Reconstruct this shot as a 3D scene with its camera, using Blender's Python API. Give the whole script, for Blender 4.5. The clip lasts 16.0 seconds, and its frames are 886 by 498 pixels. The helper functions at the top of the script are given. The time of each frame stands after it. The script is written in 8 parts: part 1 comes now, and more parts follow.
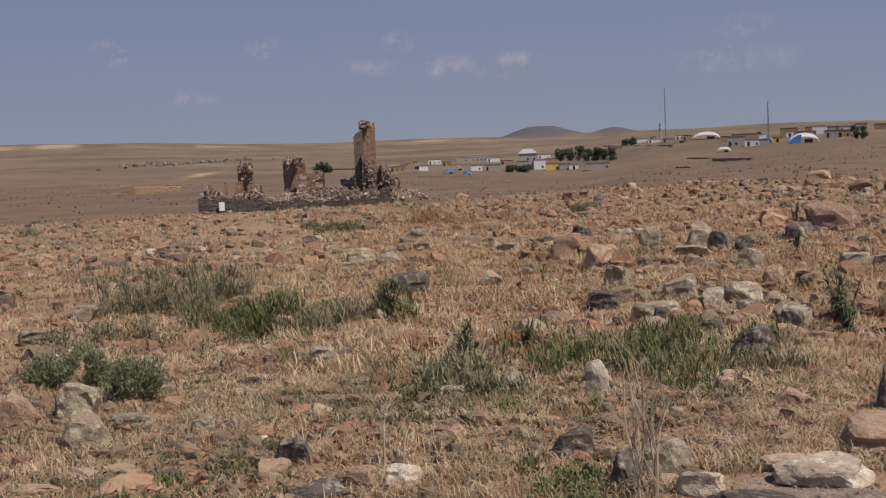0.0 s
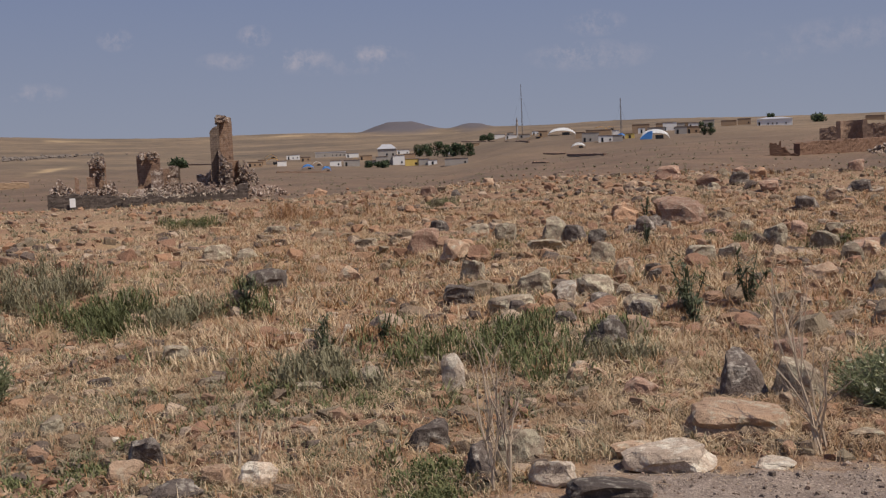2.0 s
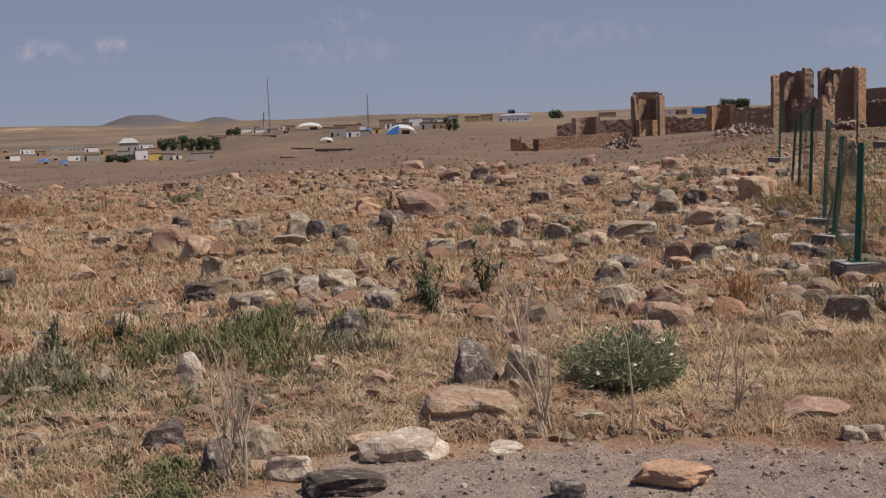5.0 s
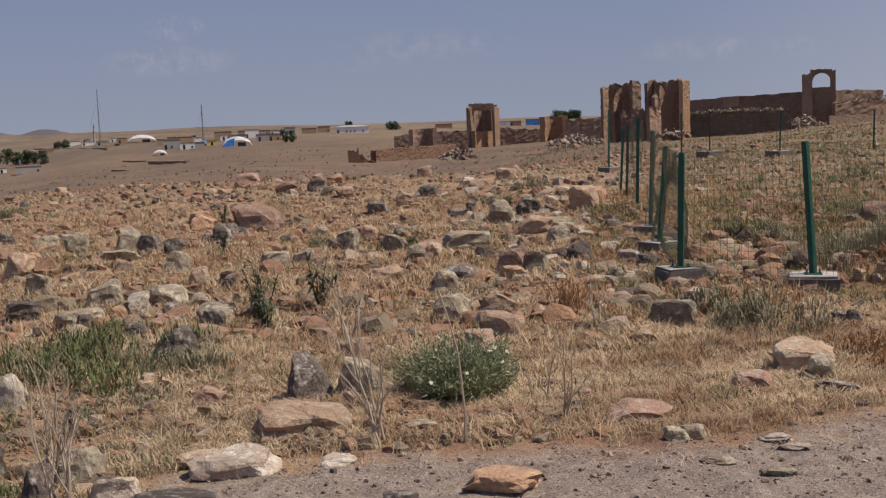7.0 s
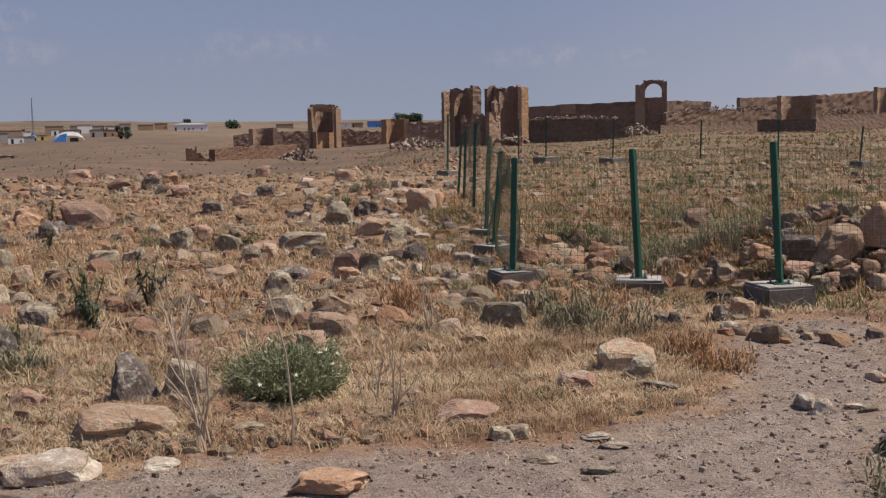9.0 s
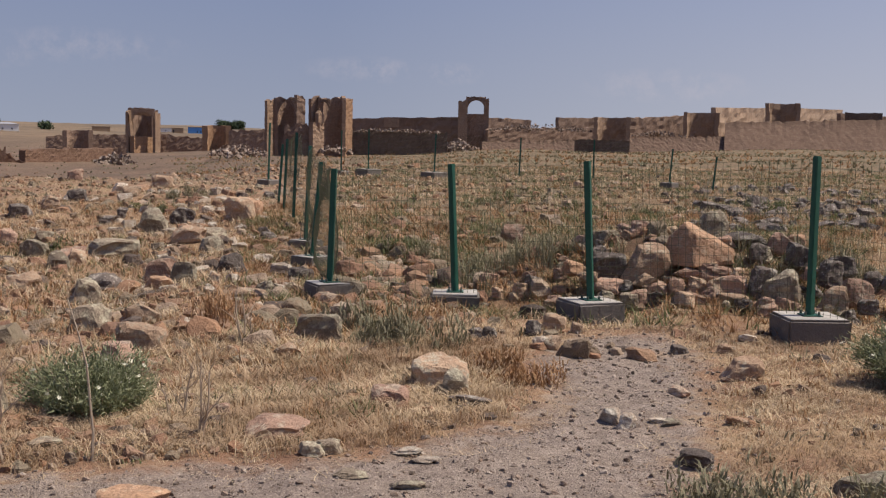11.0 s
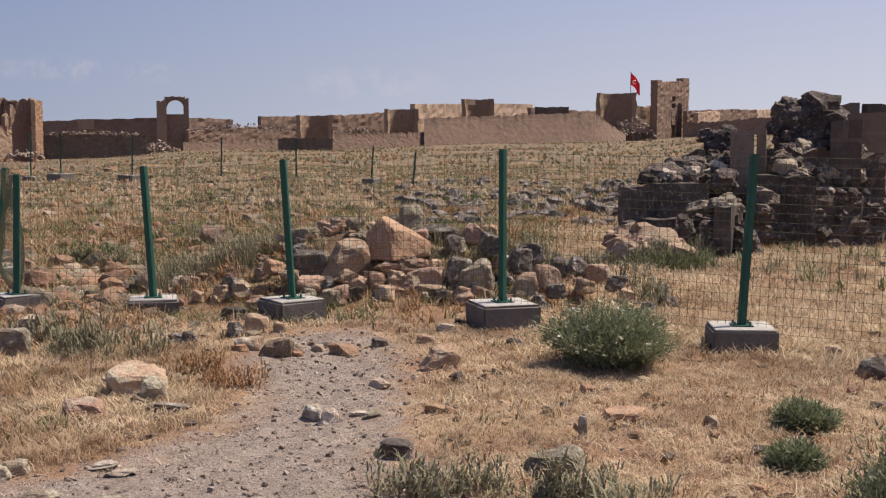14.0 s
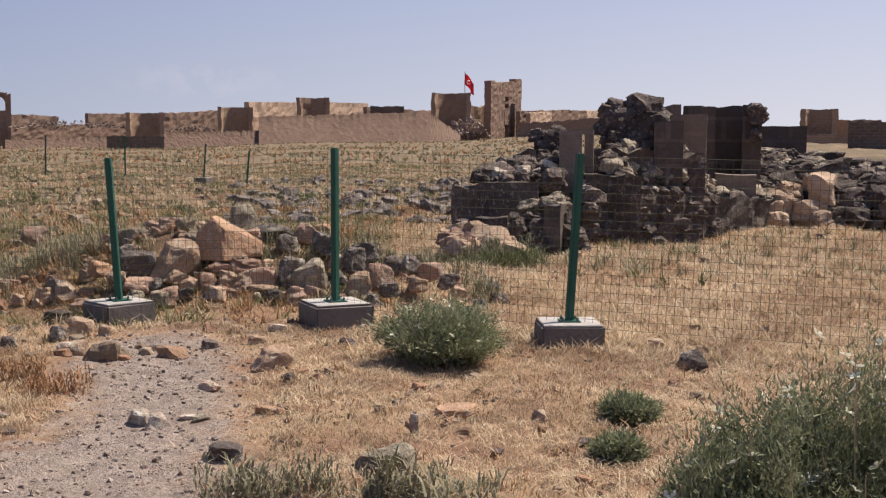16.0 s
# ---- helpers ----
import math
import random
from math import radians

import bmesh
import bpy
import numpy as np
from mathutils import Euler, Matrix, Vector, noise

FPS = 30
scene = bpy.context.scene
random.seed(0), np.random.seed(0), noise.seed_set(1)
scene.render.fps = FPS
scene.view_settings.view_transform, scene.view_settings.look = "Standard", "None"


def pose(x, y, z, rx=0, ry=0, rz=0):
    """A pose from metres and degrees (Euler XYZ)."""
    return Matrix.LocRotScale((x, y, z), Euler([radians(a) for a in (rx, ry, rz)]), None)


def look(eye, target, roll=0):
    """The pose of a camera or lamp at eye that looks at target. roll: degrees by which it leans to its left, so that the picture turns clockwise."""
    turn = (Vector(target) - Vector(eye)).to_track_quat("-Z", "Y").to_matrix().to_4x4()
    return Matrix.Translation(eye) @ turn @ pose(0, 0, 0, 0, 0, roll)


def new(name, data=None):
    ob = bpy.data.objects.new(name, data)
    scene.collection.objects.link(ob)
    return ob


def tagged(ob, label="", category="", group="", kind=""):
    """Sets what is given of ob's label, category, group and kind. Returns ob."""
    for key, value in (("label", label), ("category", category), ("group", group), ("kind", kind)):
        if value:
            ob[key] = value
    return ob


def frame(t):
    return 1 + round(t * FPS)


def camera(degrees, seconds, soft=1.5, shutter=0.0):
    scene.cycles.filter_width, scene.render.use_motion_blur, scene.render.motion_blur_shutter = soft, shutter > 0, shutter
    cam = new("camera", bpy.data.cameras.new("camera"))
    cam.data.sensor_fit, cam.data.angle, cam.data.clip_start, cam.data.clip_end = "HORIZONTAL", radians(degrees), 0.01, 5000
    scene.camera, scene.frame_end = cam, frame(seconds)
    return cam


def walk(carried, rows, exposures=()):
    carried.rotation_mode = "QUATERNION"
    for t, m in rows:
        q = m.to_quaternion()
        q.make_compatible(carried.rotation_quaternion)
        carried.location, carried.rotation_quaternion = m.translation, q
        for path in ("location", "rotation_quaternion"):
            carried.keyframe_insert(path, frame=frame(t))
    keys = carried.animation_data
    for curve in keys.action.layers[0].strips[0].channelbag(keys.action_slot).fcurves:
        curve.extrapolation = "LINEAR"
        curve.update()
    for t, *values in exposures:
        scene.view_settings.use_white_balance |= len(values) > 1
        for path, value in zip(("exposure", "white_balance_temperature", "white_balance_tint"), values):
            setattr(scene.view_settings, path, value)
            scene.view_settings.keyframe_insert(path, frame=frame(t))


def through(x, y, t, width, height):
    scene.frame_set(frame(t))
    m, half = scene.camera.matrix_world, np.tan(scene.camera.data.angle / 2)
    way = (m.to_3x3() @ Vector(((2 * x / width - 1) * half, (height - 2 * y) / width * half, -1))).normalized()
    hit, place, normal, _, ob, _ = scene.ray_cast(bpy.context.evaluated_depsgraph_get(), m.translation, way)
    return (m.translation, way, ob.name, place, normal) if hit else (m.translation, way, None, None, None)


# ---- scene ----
cam = camera(40.59, 16.0, soft=1.25)
EYE = 1.7
ROWS = [
    (0.0, -0.0, -0.0, -0.0, 1.681, -4.852, 2.53),
    (0.5, 0.004, -0.006, 0.001, -0.549, -5.016, 2.378),
    (1.0, 0.008, -0.011, 0.004, -2.063, -5.142, 2.163),
    (1.5, 0.017, -0.014, 0.002, -3.628, -5.247, 2.342),
    (2.0, 0.027, -0.024, 0.002, -5.037, -5.36, 2.406),
    (2.5, 0.037, -0.038, 0.003, -6.604, -5.465, 1.903),
    (3.0, 0.05, -0.044, 0.001, -8.342, -5.619, 1.835),
    (3.5, 0.061, -0.058, 0.003, -10.625, -5.817, 1.79),
    (4.0, 0.074, -0.064, 0.007, -12.522, -5.931, 1.827),
    (4.5, 0.083, -0.077, 0.007, -14.792, -6.024, 1.947),
    (5.0, 0.098, -0.083, 0.007, -17.004, -6.074, 2.033),
    (7.5, 0.152, -0.11, 0.008, -26.528, -5.831, 2.076),
    (8.0, 0.165, -0.113, 0.006, -28.332, -5.918, 1.824),
    (8.5, 0.181, -0.117, 0.004, -30.235, -5.953, 1.454),
    (9.0, 0.191, -0.131, 0.004, -32.257, -5.919, 0.809),
    (11.5, 0.276, -0.095, 0.002, -43.04, -5.211, -1.228),
    (12.0, 0.287, -0.102, 0.002, -45.657, -5.161, -0.981),
    (12.5, 0.291, -0.11, 0.004, -48.278, -5.156, -0.693),
    (13.0, 0.294, -0.131, 0.001, -50.609, -5.182, -0.201),
    (13.5, 0.302, -0.144, 0.002, -52.625, -5.224, 0.112),
    (14.0, 0.317, -0.159, 0.002, -54.669, -5.263, 0.009),
    (14.5, 0.325, -0.18, 0.005, -56.533, -5.312, -0.092),
    (15.0, 0.336, -0.195, 0.006, -58.67, -5.377, -0.076),
    (15.5, 0.338, -0.194, 0.003, -60.72, -5.348, -0.166),
    (16.0, 0.341, -0.189, 0.002, -62.469, -5.292, -0.264),
]
walk(cam, [(t, pose(x, y, EYE + z, 90 + pitch, roll, yaw)) for t, x, y, z, yaw, pitch, roll in ROWS],
     exposures=[(0.0, -0.05), (5.0, 0.05), (9.0, 0.12), (12.5, 0.35), (16.0, 0.6)])

# ---- light ----
SUN_AZ, SUN_EL = 124.0, 58.0      # degrees: clockwise from +y, above the horizon
sun = bpy.data.lights.new("sun", "SUN")
sun.energy, sun.angle, sun.color = 4.6, radians(0.5), (1.0, 0.90, 0.775)
sun_ob = new("sun", sun)
a, e = radians(SUN_AZ), radians(SUN_EL)
sun_dir = Vector((math.sin(a) * math.cos(e), math.cos(a) * math.cos(e), math.sin(e)))
sun_ob.matrix_world = look(sun_dir * 50, (0, 0, 0))

world = bpy.data.worlds.new("sky")
scene.world = world
world.use_nodes = True
wn, wl = world.node_tree.nodes, world.node_tree.links
wn.clear()
sky = wn.new("ShaderNodeTexSky")
sky.sky_type, sky.sun_disc = "NISHITA", False
sky.sun_elevation, sky.sun_rotation = radians(SUN_EL), radians(SUN_AZ)
sky.air_density, sky.dust_density, sky.ozone_density, sky.altitude = 1.0, 0.9, 2.5, 1400
tint = wn.new("ShaderNodeMix"); tint.data_type = "RGBA"; tint.blend_type = "MULTIPLY"
tint.inputs[0].default_value = 1.0
tint.inputs[7].default_value = (0.98, 0.88, 1.0, 1)
wl.new(sky.outputs[0], tint.inputs[6])
geo = wn.new("ShaderNodeTexCoord")


def wmath(op, a_, b_=None, clamp=False):
    n = wn.new("ShaderNodeMath")
    n.operation, n.use_clamp = op, clamp
    for k, v in ((0, a_), (1, b_)):
        if v is None:
            continue
        if isinstance(v, (int, float)):
            n.inputs[k].default_value = v
        else:
            wl.new(v, n.inputs[k])
    return n.outputs[0]


# thin fair-weather clouds: (azimuth, elevation, width, height, strength) in degrees
sep = wn.new("ShaderNodeSeparateXYZ")
wl.new(geo.outputs["Generated"], sep.inputs[0])
az_out = wmath("ARCTAN2", sep.outputs[0], sep.outputs[1])
el_out = wmath("ARCSINE", sep.outputs[2])
puff = wn.new("ShaderNodeTexNoise")
puff.inputs["Scale"].default_value, puff.inputs["Detail"].default_value, puff.inputs["Roughness"].default_value = 55, 7, 0.68
wl.new(geo.outputs["Generated"], puff.inputs["Vector"])
cover = None
CLOUDS = [(-16.6, 4.9, 1.5, 0.75, 1.0), (-9.9, 5.0, 0.9, 0.6, 0.8), (-3.6, 5.0, 0.9, 0.6, 0.9), (-13.6, 2.7, 1.6, 0.5, 0.6),
          (-1.6, 3.9, 1.7, 0.6, 1.0), (1.9, 4.0, 1.3, 0.55, 1.0), (-4.9, 3.9, 1.6, 0.5, 0.6), (0.3, 3.7, 4.2, 0.7, 0.45),
          (12.2, 3.5, 3.4, 0.8, 0.55), (11.3, 3.7, 1.3, 0.6, 1.0), (12.4, 5.0, 1.6, 0.7, 0.7), (24.0, 3.8, 5.0, 0.9, 0.35),
          (37.0, 3.1, 3.5, 0.7, 0.45), (41.0, 3.0, 1.6, 0.6, 0.5), (20.5, 3.2, 1.8, 0.6, 0.35), (51.0, 2.6, 4.5, 0.9, 0.4)]
for caz, cel, cw, ch, cs in CLOUDS:
    dx = wmath("DIVIDE", wmath("SUBTRACT", az_out, radians(caz)), radians(cw))
    dy = wmath("DIVIDE", wmath("SUBTRACT", el_out, radians(cel)), radians(ch))
    d2 = wmath("ADD", wmath("MULTIPLY", dx, dx), wmath("MULTIPLY", dy, dy))
    blob = wmath("MULTIPLY", wmath("SUBTRACT", 1.0, d2, clamp=True), cs)
    cover = blob if cover is None else wmath("MAXIMUM", cover, blob)
ramp = wn.new("ShaderNodeMapRange")
ramp.inputs[1].default_value, ramp.inputs[2].default_value = 0.44, 0.70
wl.new(puff.outputs[0], ramp.inputs[0])
amount = wmath("MULTIPLY", wmath("MULTIPLY", cover, ramp.outputs[0]), 0.62)
cloud = wn.new("ShaderNodeMix"); cloud.data_type = "RGBA"
cloud.inputs[7].default_value = (6.2, 5.4, 5.7, 1)
wl.new(amount, cloud.inputs[0])


def air(colour, below, lo, hi, k0):
    """Dusty air over the horizon: a colour that fades out between two elevations."""
    mix_ = wn.new("ShaderNodeMix"); mix_.data_type = "RGBA"
    mix_.inputs[7].default_value = (*colour, 1)
    span_ = wn.new("ShaderNodeMapRange")
    for j_, v_ in zip((1, 2, 3, 4), (radians(lo), radians(hi), k0, 0.0)):
        span_.inputs[j_].default_value = v_
    wl.new(el_out, span_.inputs[0])
    wl.new(span_.outputs[0], mix_.inputs[0])
    wl.new(below, mix_.inputs[6])
    return mix_.outputs[2]


blue_air = air((1.75, 2.35, 4.2), tint.outputs[2], 12, 45, 1.0)
low_air = air((3.12, 3.46, 4.4), blue_air, 0, 11.5, 1.0)
# the sky is brighter towards the sun
toward = wn.new("ShaderNodeVectorMath"); toward.operation = "DOT_PRODUCT"
toward.inputs[1].default_value = (math.sin(a), math.cos(a), 0)
wl.new(geo.outputs["Generated"], toward.inputs[0])
glow = wn.new("ShaderNodeMapRange")
glow.inputs[1].default_value, glow.inputs[2].default_value = 0.02, 0.98
wl.new(toward.outputs["Value"], glow.inputs[0])
bright = wn.new("ShaderNodeMix"); bright.data_type = "RGBA"; bright.blend_type = "MULTIPLY"; bright.clamp_result = False
bright.inputs[7].default_value = (2.05, 1.8, 1.5, 1)
wl.new(glow.outputs[0], bright.inputs[0])
wl.new(low_air, bright.inputs[6])
wl.new(bright.outputs[2], cloud.inputs[6])
bg = wn.new("ShaderNodeBackground")
bg.inputs[1].default_value = 0.085
wl.new(cloud.outputs[2], bg.inputs[0])
wout = wn.new("ShaderNodeOutputWorld")
wl.new(bg.outputs[0], wout.inputs[0])

# ---- materials ----
def lerp(u, v, k):
    return u + (v - u) * k


class Nodes:
    """A short way to write node materials."""

    def __init__(self, name, rough=0.9):
        self.m = bpy.data.materials.new(name)
        self.m.use_nodes = True
        self.t = self.m.node_tree
        self.b = self.t.nodes["Principled BSDF"]
        self.b.inputs["Roughness"].default_value = rough
        self.b.inputs["Specular IOR Level"].default_value = 0.25
        self.co = self.t.nodes.new("ShaderNodeTexCoord")
        self.ge = self.t.nodes.new("ShaderNodeNewGeometry")
        self.oi = self.t.nodes.new("ShaderNodeObjectInfo")

    def link(self, a_, b_):
        self.t.links.new(a_, b_)

    def put(self, sock, v):
        if isinstance(v, (int, float, tuple)):
            sock.default_value = (*v, 1) if isinstance(v, tuple) and len(v) == 3 and sock.type == "RGBA" else v
        else:
            self.link(v, sock)

    def where(self, space="world"):
        return self.ge.outputs["Position"] if space == "world" else self.co.outputs["Object"]

    def noise(self, scale, detail=4, rough=0.6, space="world"):
        n = self.t.nodes.new("ShaderNodeTexNoise")
        n.inputs["Scale"].default_value, n.inputs["Detail"].default_value, n.inputs["Roughness"].default_value = scale, detail, rough
        self.link(self.where(space), n.inputs["Vector"])
        return n.outputs[0]

    def cells(self, scale, space="world", out="Distance"):
        n = self.t.nodes.new("ShaderNodeTexVoronoi")
        n.inputs["Scale"].default_value = scale
        self.link(self.where(space), n.inputs["Vector"])
        return n.outputs[out]

    def span(self, v, lo, hi, a_=0.0, b_=1.0):
        n = self.t.nodes.new("ShaderNodeMapRange")
        self.link(v, n.inputs[0])
        for k, x in zip((1, 2, 3, 4), (lo, hi, a_, b_)):
            n.inputs[k].default_value = x
        return n.outputs[0]

    def math(self, op, a_, b_):
        n = self.t.nodes.new("ShaderNodeMath")
        n.operation = op
        self.put(n.inputs[0], a_)
        self.put(n.inputs[1], b_)
        return n.outputs[0]

    def mix(self, k, a_, b_, blend="MIX"):
        n = self.t.nodes.new("ShaderNodeMix")
        n.data_type, n.blend_type = "RGBA", blend
        self.put(n.inputs[0], k)
        self.put(n.inputs[6], a_)
        self.put(n.inputs[7], b_)
        return n.outputs[2]

    def vary(self, colour, source, amount):
        """Brightens and darkens a colour by a value 0..1."""
        n = self.t.nodes.new("ShaderNodeHueSaturation")
        self.put(n.inputs["Color"], colour)
        self.link(self.span(source, 0, 1, 1 - amount, 1 + amount), n.inputs["Value"])
        return n.outputs[0]

    def attr(self, name):
        n = self.t.nodes.new("ShaderNodeAttribute")
        n.attribute_name = name
        return n.outputs["Fac"]

    def done(self, colour, bump=None, dist=0.02, strength=0.8):
        self.put(self.b.inputs["Base Color"], colour)
        if bump is not None:
            n = self.t.nodes.new("ShaderNodeBump")
            n.inputs["Distance"].default_value, n.inputs["Strength"].default_value = dist, strength
            self.link(bump, n.inputs["Height"])
            self.link(n.outputs[0], self.b.inputs["Normal"])
        return self.m


def stone_material(name, base, dark, lichen, lichen_amount, size=1.0):
    n = Nodes(name, 0.92)
    big, fine = n.noise(2.3 / size, 3, 0.6), n.noise(26 / size, 5, 0.7)
    c = n.mix(n.span(big, 0.35, 0.68), base, dark)
    c = n.mix(n.span(n.noise(9 / size, 5, 0.75), 0.62 - lichen_amount * 0.3, 0.70 - lichen_amount * 0.3), c, lichen)
    c = n.mix(n.span(n.math("MULTIPLY", n.cells(15 / size), n.noise(4 / size, 3)), 0.05, 0.10, 0.6, 0), c, tuple(min(1, v * 1.25) for v in lichen))
    c = n.mix(n.span(n.noise(6 / size, 6, 0.8), 0.55, 0.68, 0, 0.45), c, tuple(v * 0.55 for v in dark))
    c = n.vary(c, fine, 0.5)
    c = n.vary(c, n.oi.outputs["Random"], 0.25)
    return n.done(c, n.math("ADD", fine, n.math("MULTIPLY", big, 1.5)), 0.03 * size, 0.9)


STONE = {
    "tan": stone_material("tan_tuff", (0.44, 0.31, 0.212), (0.32, 0.21, 0.14), (0.40, 0.34, 0.255), 0.3),
    "orange": stone_material("orange_tuff", (0.48, 0.30, 0.19), (0.37, 0.22, 0.135), (0.42, 0.31, 0.215), 0.25),
    "grey": stone_material("lichened_grey_stone", (0.29, 0.232, 0.172), (0.205, 0.158, 0.116), (0.38, 0.335, 0.245), 0.45),
    "dark": stone_material("dark_basalt", (0.15, 0.12, 0.103), (0.095, 0.076, 0.066), (0.33, 0.295, 0.25), 0.3),
    "red": stone_material("red_tuff", (0.37, 0.235, 0.17), (0.265, 0.165, 0.12), (0.37, 0.285, 0.215), 0.35),
    "pale": stone_material("pale_limestone", (0.50, 0.41, 0.325), (0.36, 0.28, 0.215), (0.58, 0.52, 0.43), 0.4),
    "burnt": stone_material("weathered_black_basalt", (0.125, 0.096, 0.080), (0.055, 0.043, 0.038), (0.27, 0.222, 0.188), 0.2, 1.3),
}


def masonry_material(name, base, other, joint, block=(0.6, 0.3), scale=1.0, plaster=0.25):
    """Coursed squared stone seen from far: blocks of differing tone, joints, patches of lost facing."""
    n = Nodes(name, 0.93)
    comb = n.t.nodes.new("ShaderNodeCombineXYZ")
    sepn = n.t.nodes.new("ShaderNodeSeparateXYZ")
    n.link(n.ge.outputs["Position"], sepn.inputs[0])
    n.link(n.math("ADD", n.math("MULTIPLY", sepn.outputs[0], 0.8), n.math("MULTIPLY", sepn.outputs[1], -0.6)), comb.inputs[0])
    n.link(sepn.outputs[2], comb.inputs[1])
    br = n.t.nodes.new("ShaderNodeTexBrick")
    n.link(comb.outputs[0], br.inputs["Vector"])
    br.inputs["Scale"].default_value = scale
    br.inputs["Brick Width"].default_value, br.inputs["Row Height"].default_value = block
    br.inputs["Mortar Size"].default_value = 0.035
    br.inputs["Color1"].default_value = (*base, 1)
    br.inputs["Color2"].default_value = (*[lerp(u, v, 0.55) for u, v in zip(base, other)], 1)
    br.inputs["Mortar"].default_value = (*[lerp(u, v, 0.35) for u, v in zip(base, joint)], 1)
    big, mid = n.noise(0.22, 4, 0.65), n.noise(1.3, 5, 0.7)
    c = n.mix(n.span(big, 0.48, 0.62, 0.0, 0.85), br.outputs[0], other)
    c = n.mix(n.span(mid, 0.62 - plaster * 0.2, 0.74 - plaster * 0.2, 0, 0.7), c, joint)
    c = n.vary(c, n.noise(5.5, 4, 0.7), 0.3)
    return n.done(c, n.math("ADD", mid, n.math("MULTIPLY", br.outputs["Fac"], -0.3)), 0.13, 0.7)


WALL_TAN = masonry_material("tan_masonry", (0.33, 0.22, 0.148), (0.25, 0.165, 0.113), (0.38, 0.285, 0.21))
WALL_BROWN = masonry_material("brown_masonry", (0.27, 0.18, 0.13), (0.20, 0.135, 0.10), (0.33, 0.24, 0.18))
WALL_DARK = masonry_material("dark_masonry", (0.15, 0.11, 0.085), (0.11, 0.08, 0.063), (0.26, 0.20, 0.155))
WALL_RED = masonry_material("red_brown_masonry", (0.185, 0.108, 0.072), (0.145, 0.086, 0.058), (0.24, 0.155, 0.11))
# lightened tan masonry: sunlight on the curtain walls is put into this colour
WALL_SUNLIT = masonry_material("sunlit_tan_masonry", (0.46, 0.325, 0.23), (0.38, 0.26, 0.18), (0.50, 0.39, 0.295))
BANK_EARTH = masonry_material("bare_tan_earth", (0.175, 0.113, 0.08), (0.135, 0.087, 0.063), (0.22, 0.152, 0.113), (3.0, 1.2), 1.0, 0.5)
WALL_ORANGE = masonry_material("restored_orange_masonry", (0.34, 0.205, 0.12), (0.28, 0.165, 0.10), (0.34, 0.23, 0.15))
RUBBLE_CORE = stone_material("rubble_core", (0.29, 0.20, 0.15), (0.12, 0.085, 0.066), (0.48, 0.40, 0.335), 0.42, 4.0)
# the ruin's basalt in a sunlit tone; the darker ashlar below carries its shade
ASHLAR_LIT = masonry_material("lit_basalt_ashlar", (0.21, 0.165, 0.135), (0.16, 0.124, 0.10), (0.25, 0.20, 0.165), (0.9, 0.6), 1.0, 0.05)
BASALT_ASHLAR = masonry_material("smooth_basalt_ashlar", (0.108, 0.085, 0.072), (0.07, 0.056, 0.047), (0.19, 0.148, 0.124), (0.75, 0.42), 1.0, 0.05)
CHURCH_STONE = masonry_material("brown_tuff_ashlar", (0.27, 0.17, 0.115), (0.20, 0.125, 0.09), (0.34, 0.26, 0.20), (0.55, 0.3))


def plain_material(name, colour, rough=0.8, amount=0.18, scale=3.0, metal=0.0, bump=0.004, space="world"):
    n = Nodes(name, rough)
    n.b.inputs["Metallic"].default_value = metal
    c = n.vary(colour, n.noise(scale, 4, 0.6, space), amount)
    c = n.vary(c, n.noise(scale * 9, 3, 0.6, space), amount * 0.7)
    return n.done(c, n.noise(scale * 9, 3, 0.6, space), bump, 0.6)


def leaf_material(name, colour, tip, random_amount=0.35, through=0.15, withered=None):
    n = Nodes(name, 0.75)
    c = n.mix(n.ge.outputs["Random Per Island"], colour, tip)
    if withered:
        c = n.mix(n.span(n.noise(0.8, 4, 0.7), 0.46, 0.62, 0, 0.8), c, withered)
    c = n.vary(c, n.noise(1.1, 3), random_amount)
    n.b.inputs["Subsurface Weight"].default_value = 0.0
    m = n.done(c)
    tr = n.t.nodes.new("ShaderNodeBsdfTranslucent")
    mx = n.t.nodes.new("ShaderNodeMixShader")
    mx.inputs[0].default_value = through
    n.put(tr.inputs[0], c)
    n.link(n.b.outputs[0], mx.inputs[1])
    n.link(tr.outputs[0], mx.inputs[2])
    n.link(mx.outputs[0], n.t.nodes["Material Output"].inputs[0])
    return m


STRAW = leaf_material("dry_straw", (0.43, 0.315, 0.195), (0.70, 0.565, 0.39), 0.35, 0.25, (0.31, 0.20, 0.12))
RUST_GRASS = leaf_material("rusty_dry_weed", (0.27, 0.14, 0.07), (0.40, 0.25, 0.13), 0.3, 0.15)
GREEN = leaf_material("green_weed", (0.085, 0.105, 0.042), (0.19, 0.19, 0.085))
SAGE = leaf_material("grey_green_weed", (0.15, 0.14, 0.085), (0.29, 0.26, 0.165))
BUSH = leaf_material("bush_leaf", (0.12, 0.142, 0.068), (0.33, 0.34, 0.205), 0.35, 0.22)
THISTLE = leaf_material("dark_thistle_leaf", (0.06, 0.075, 0.04), (0.12, 0.13, 0.075))
TREE_LEAF = leaf_material("tree_leaf", (0.035, 0.055, 0.028), (0.07, 0.09, 0.045))
PETAL = leaf_material("cream_petal", (0.75, 0.74, 0.55), (0.82, 0.80, 0.68), 0.1, 0.3)
STALK = plain_material("dry_stalk", (0.40, 0.32, 0.24), 0.9)
BARK = plain_material("bark", (0.12, 0.09, 0.065), 0.95)
CONCRETE = plain_material("weathered_concrete", (0.155, 0.135, 0.12), 0.92, 0.3, 4.0, 0, 0.01)
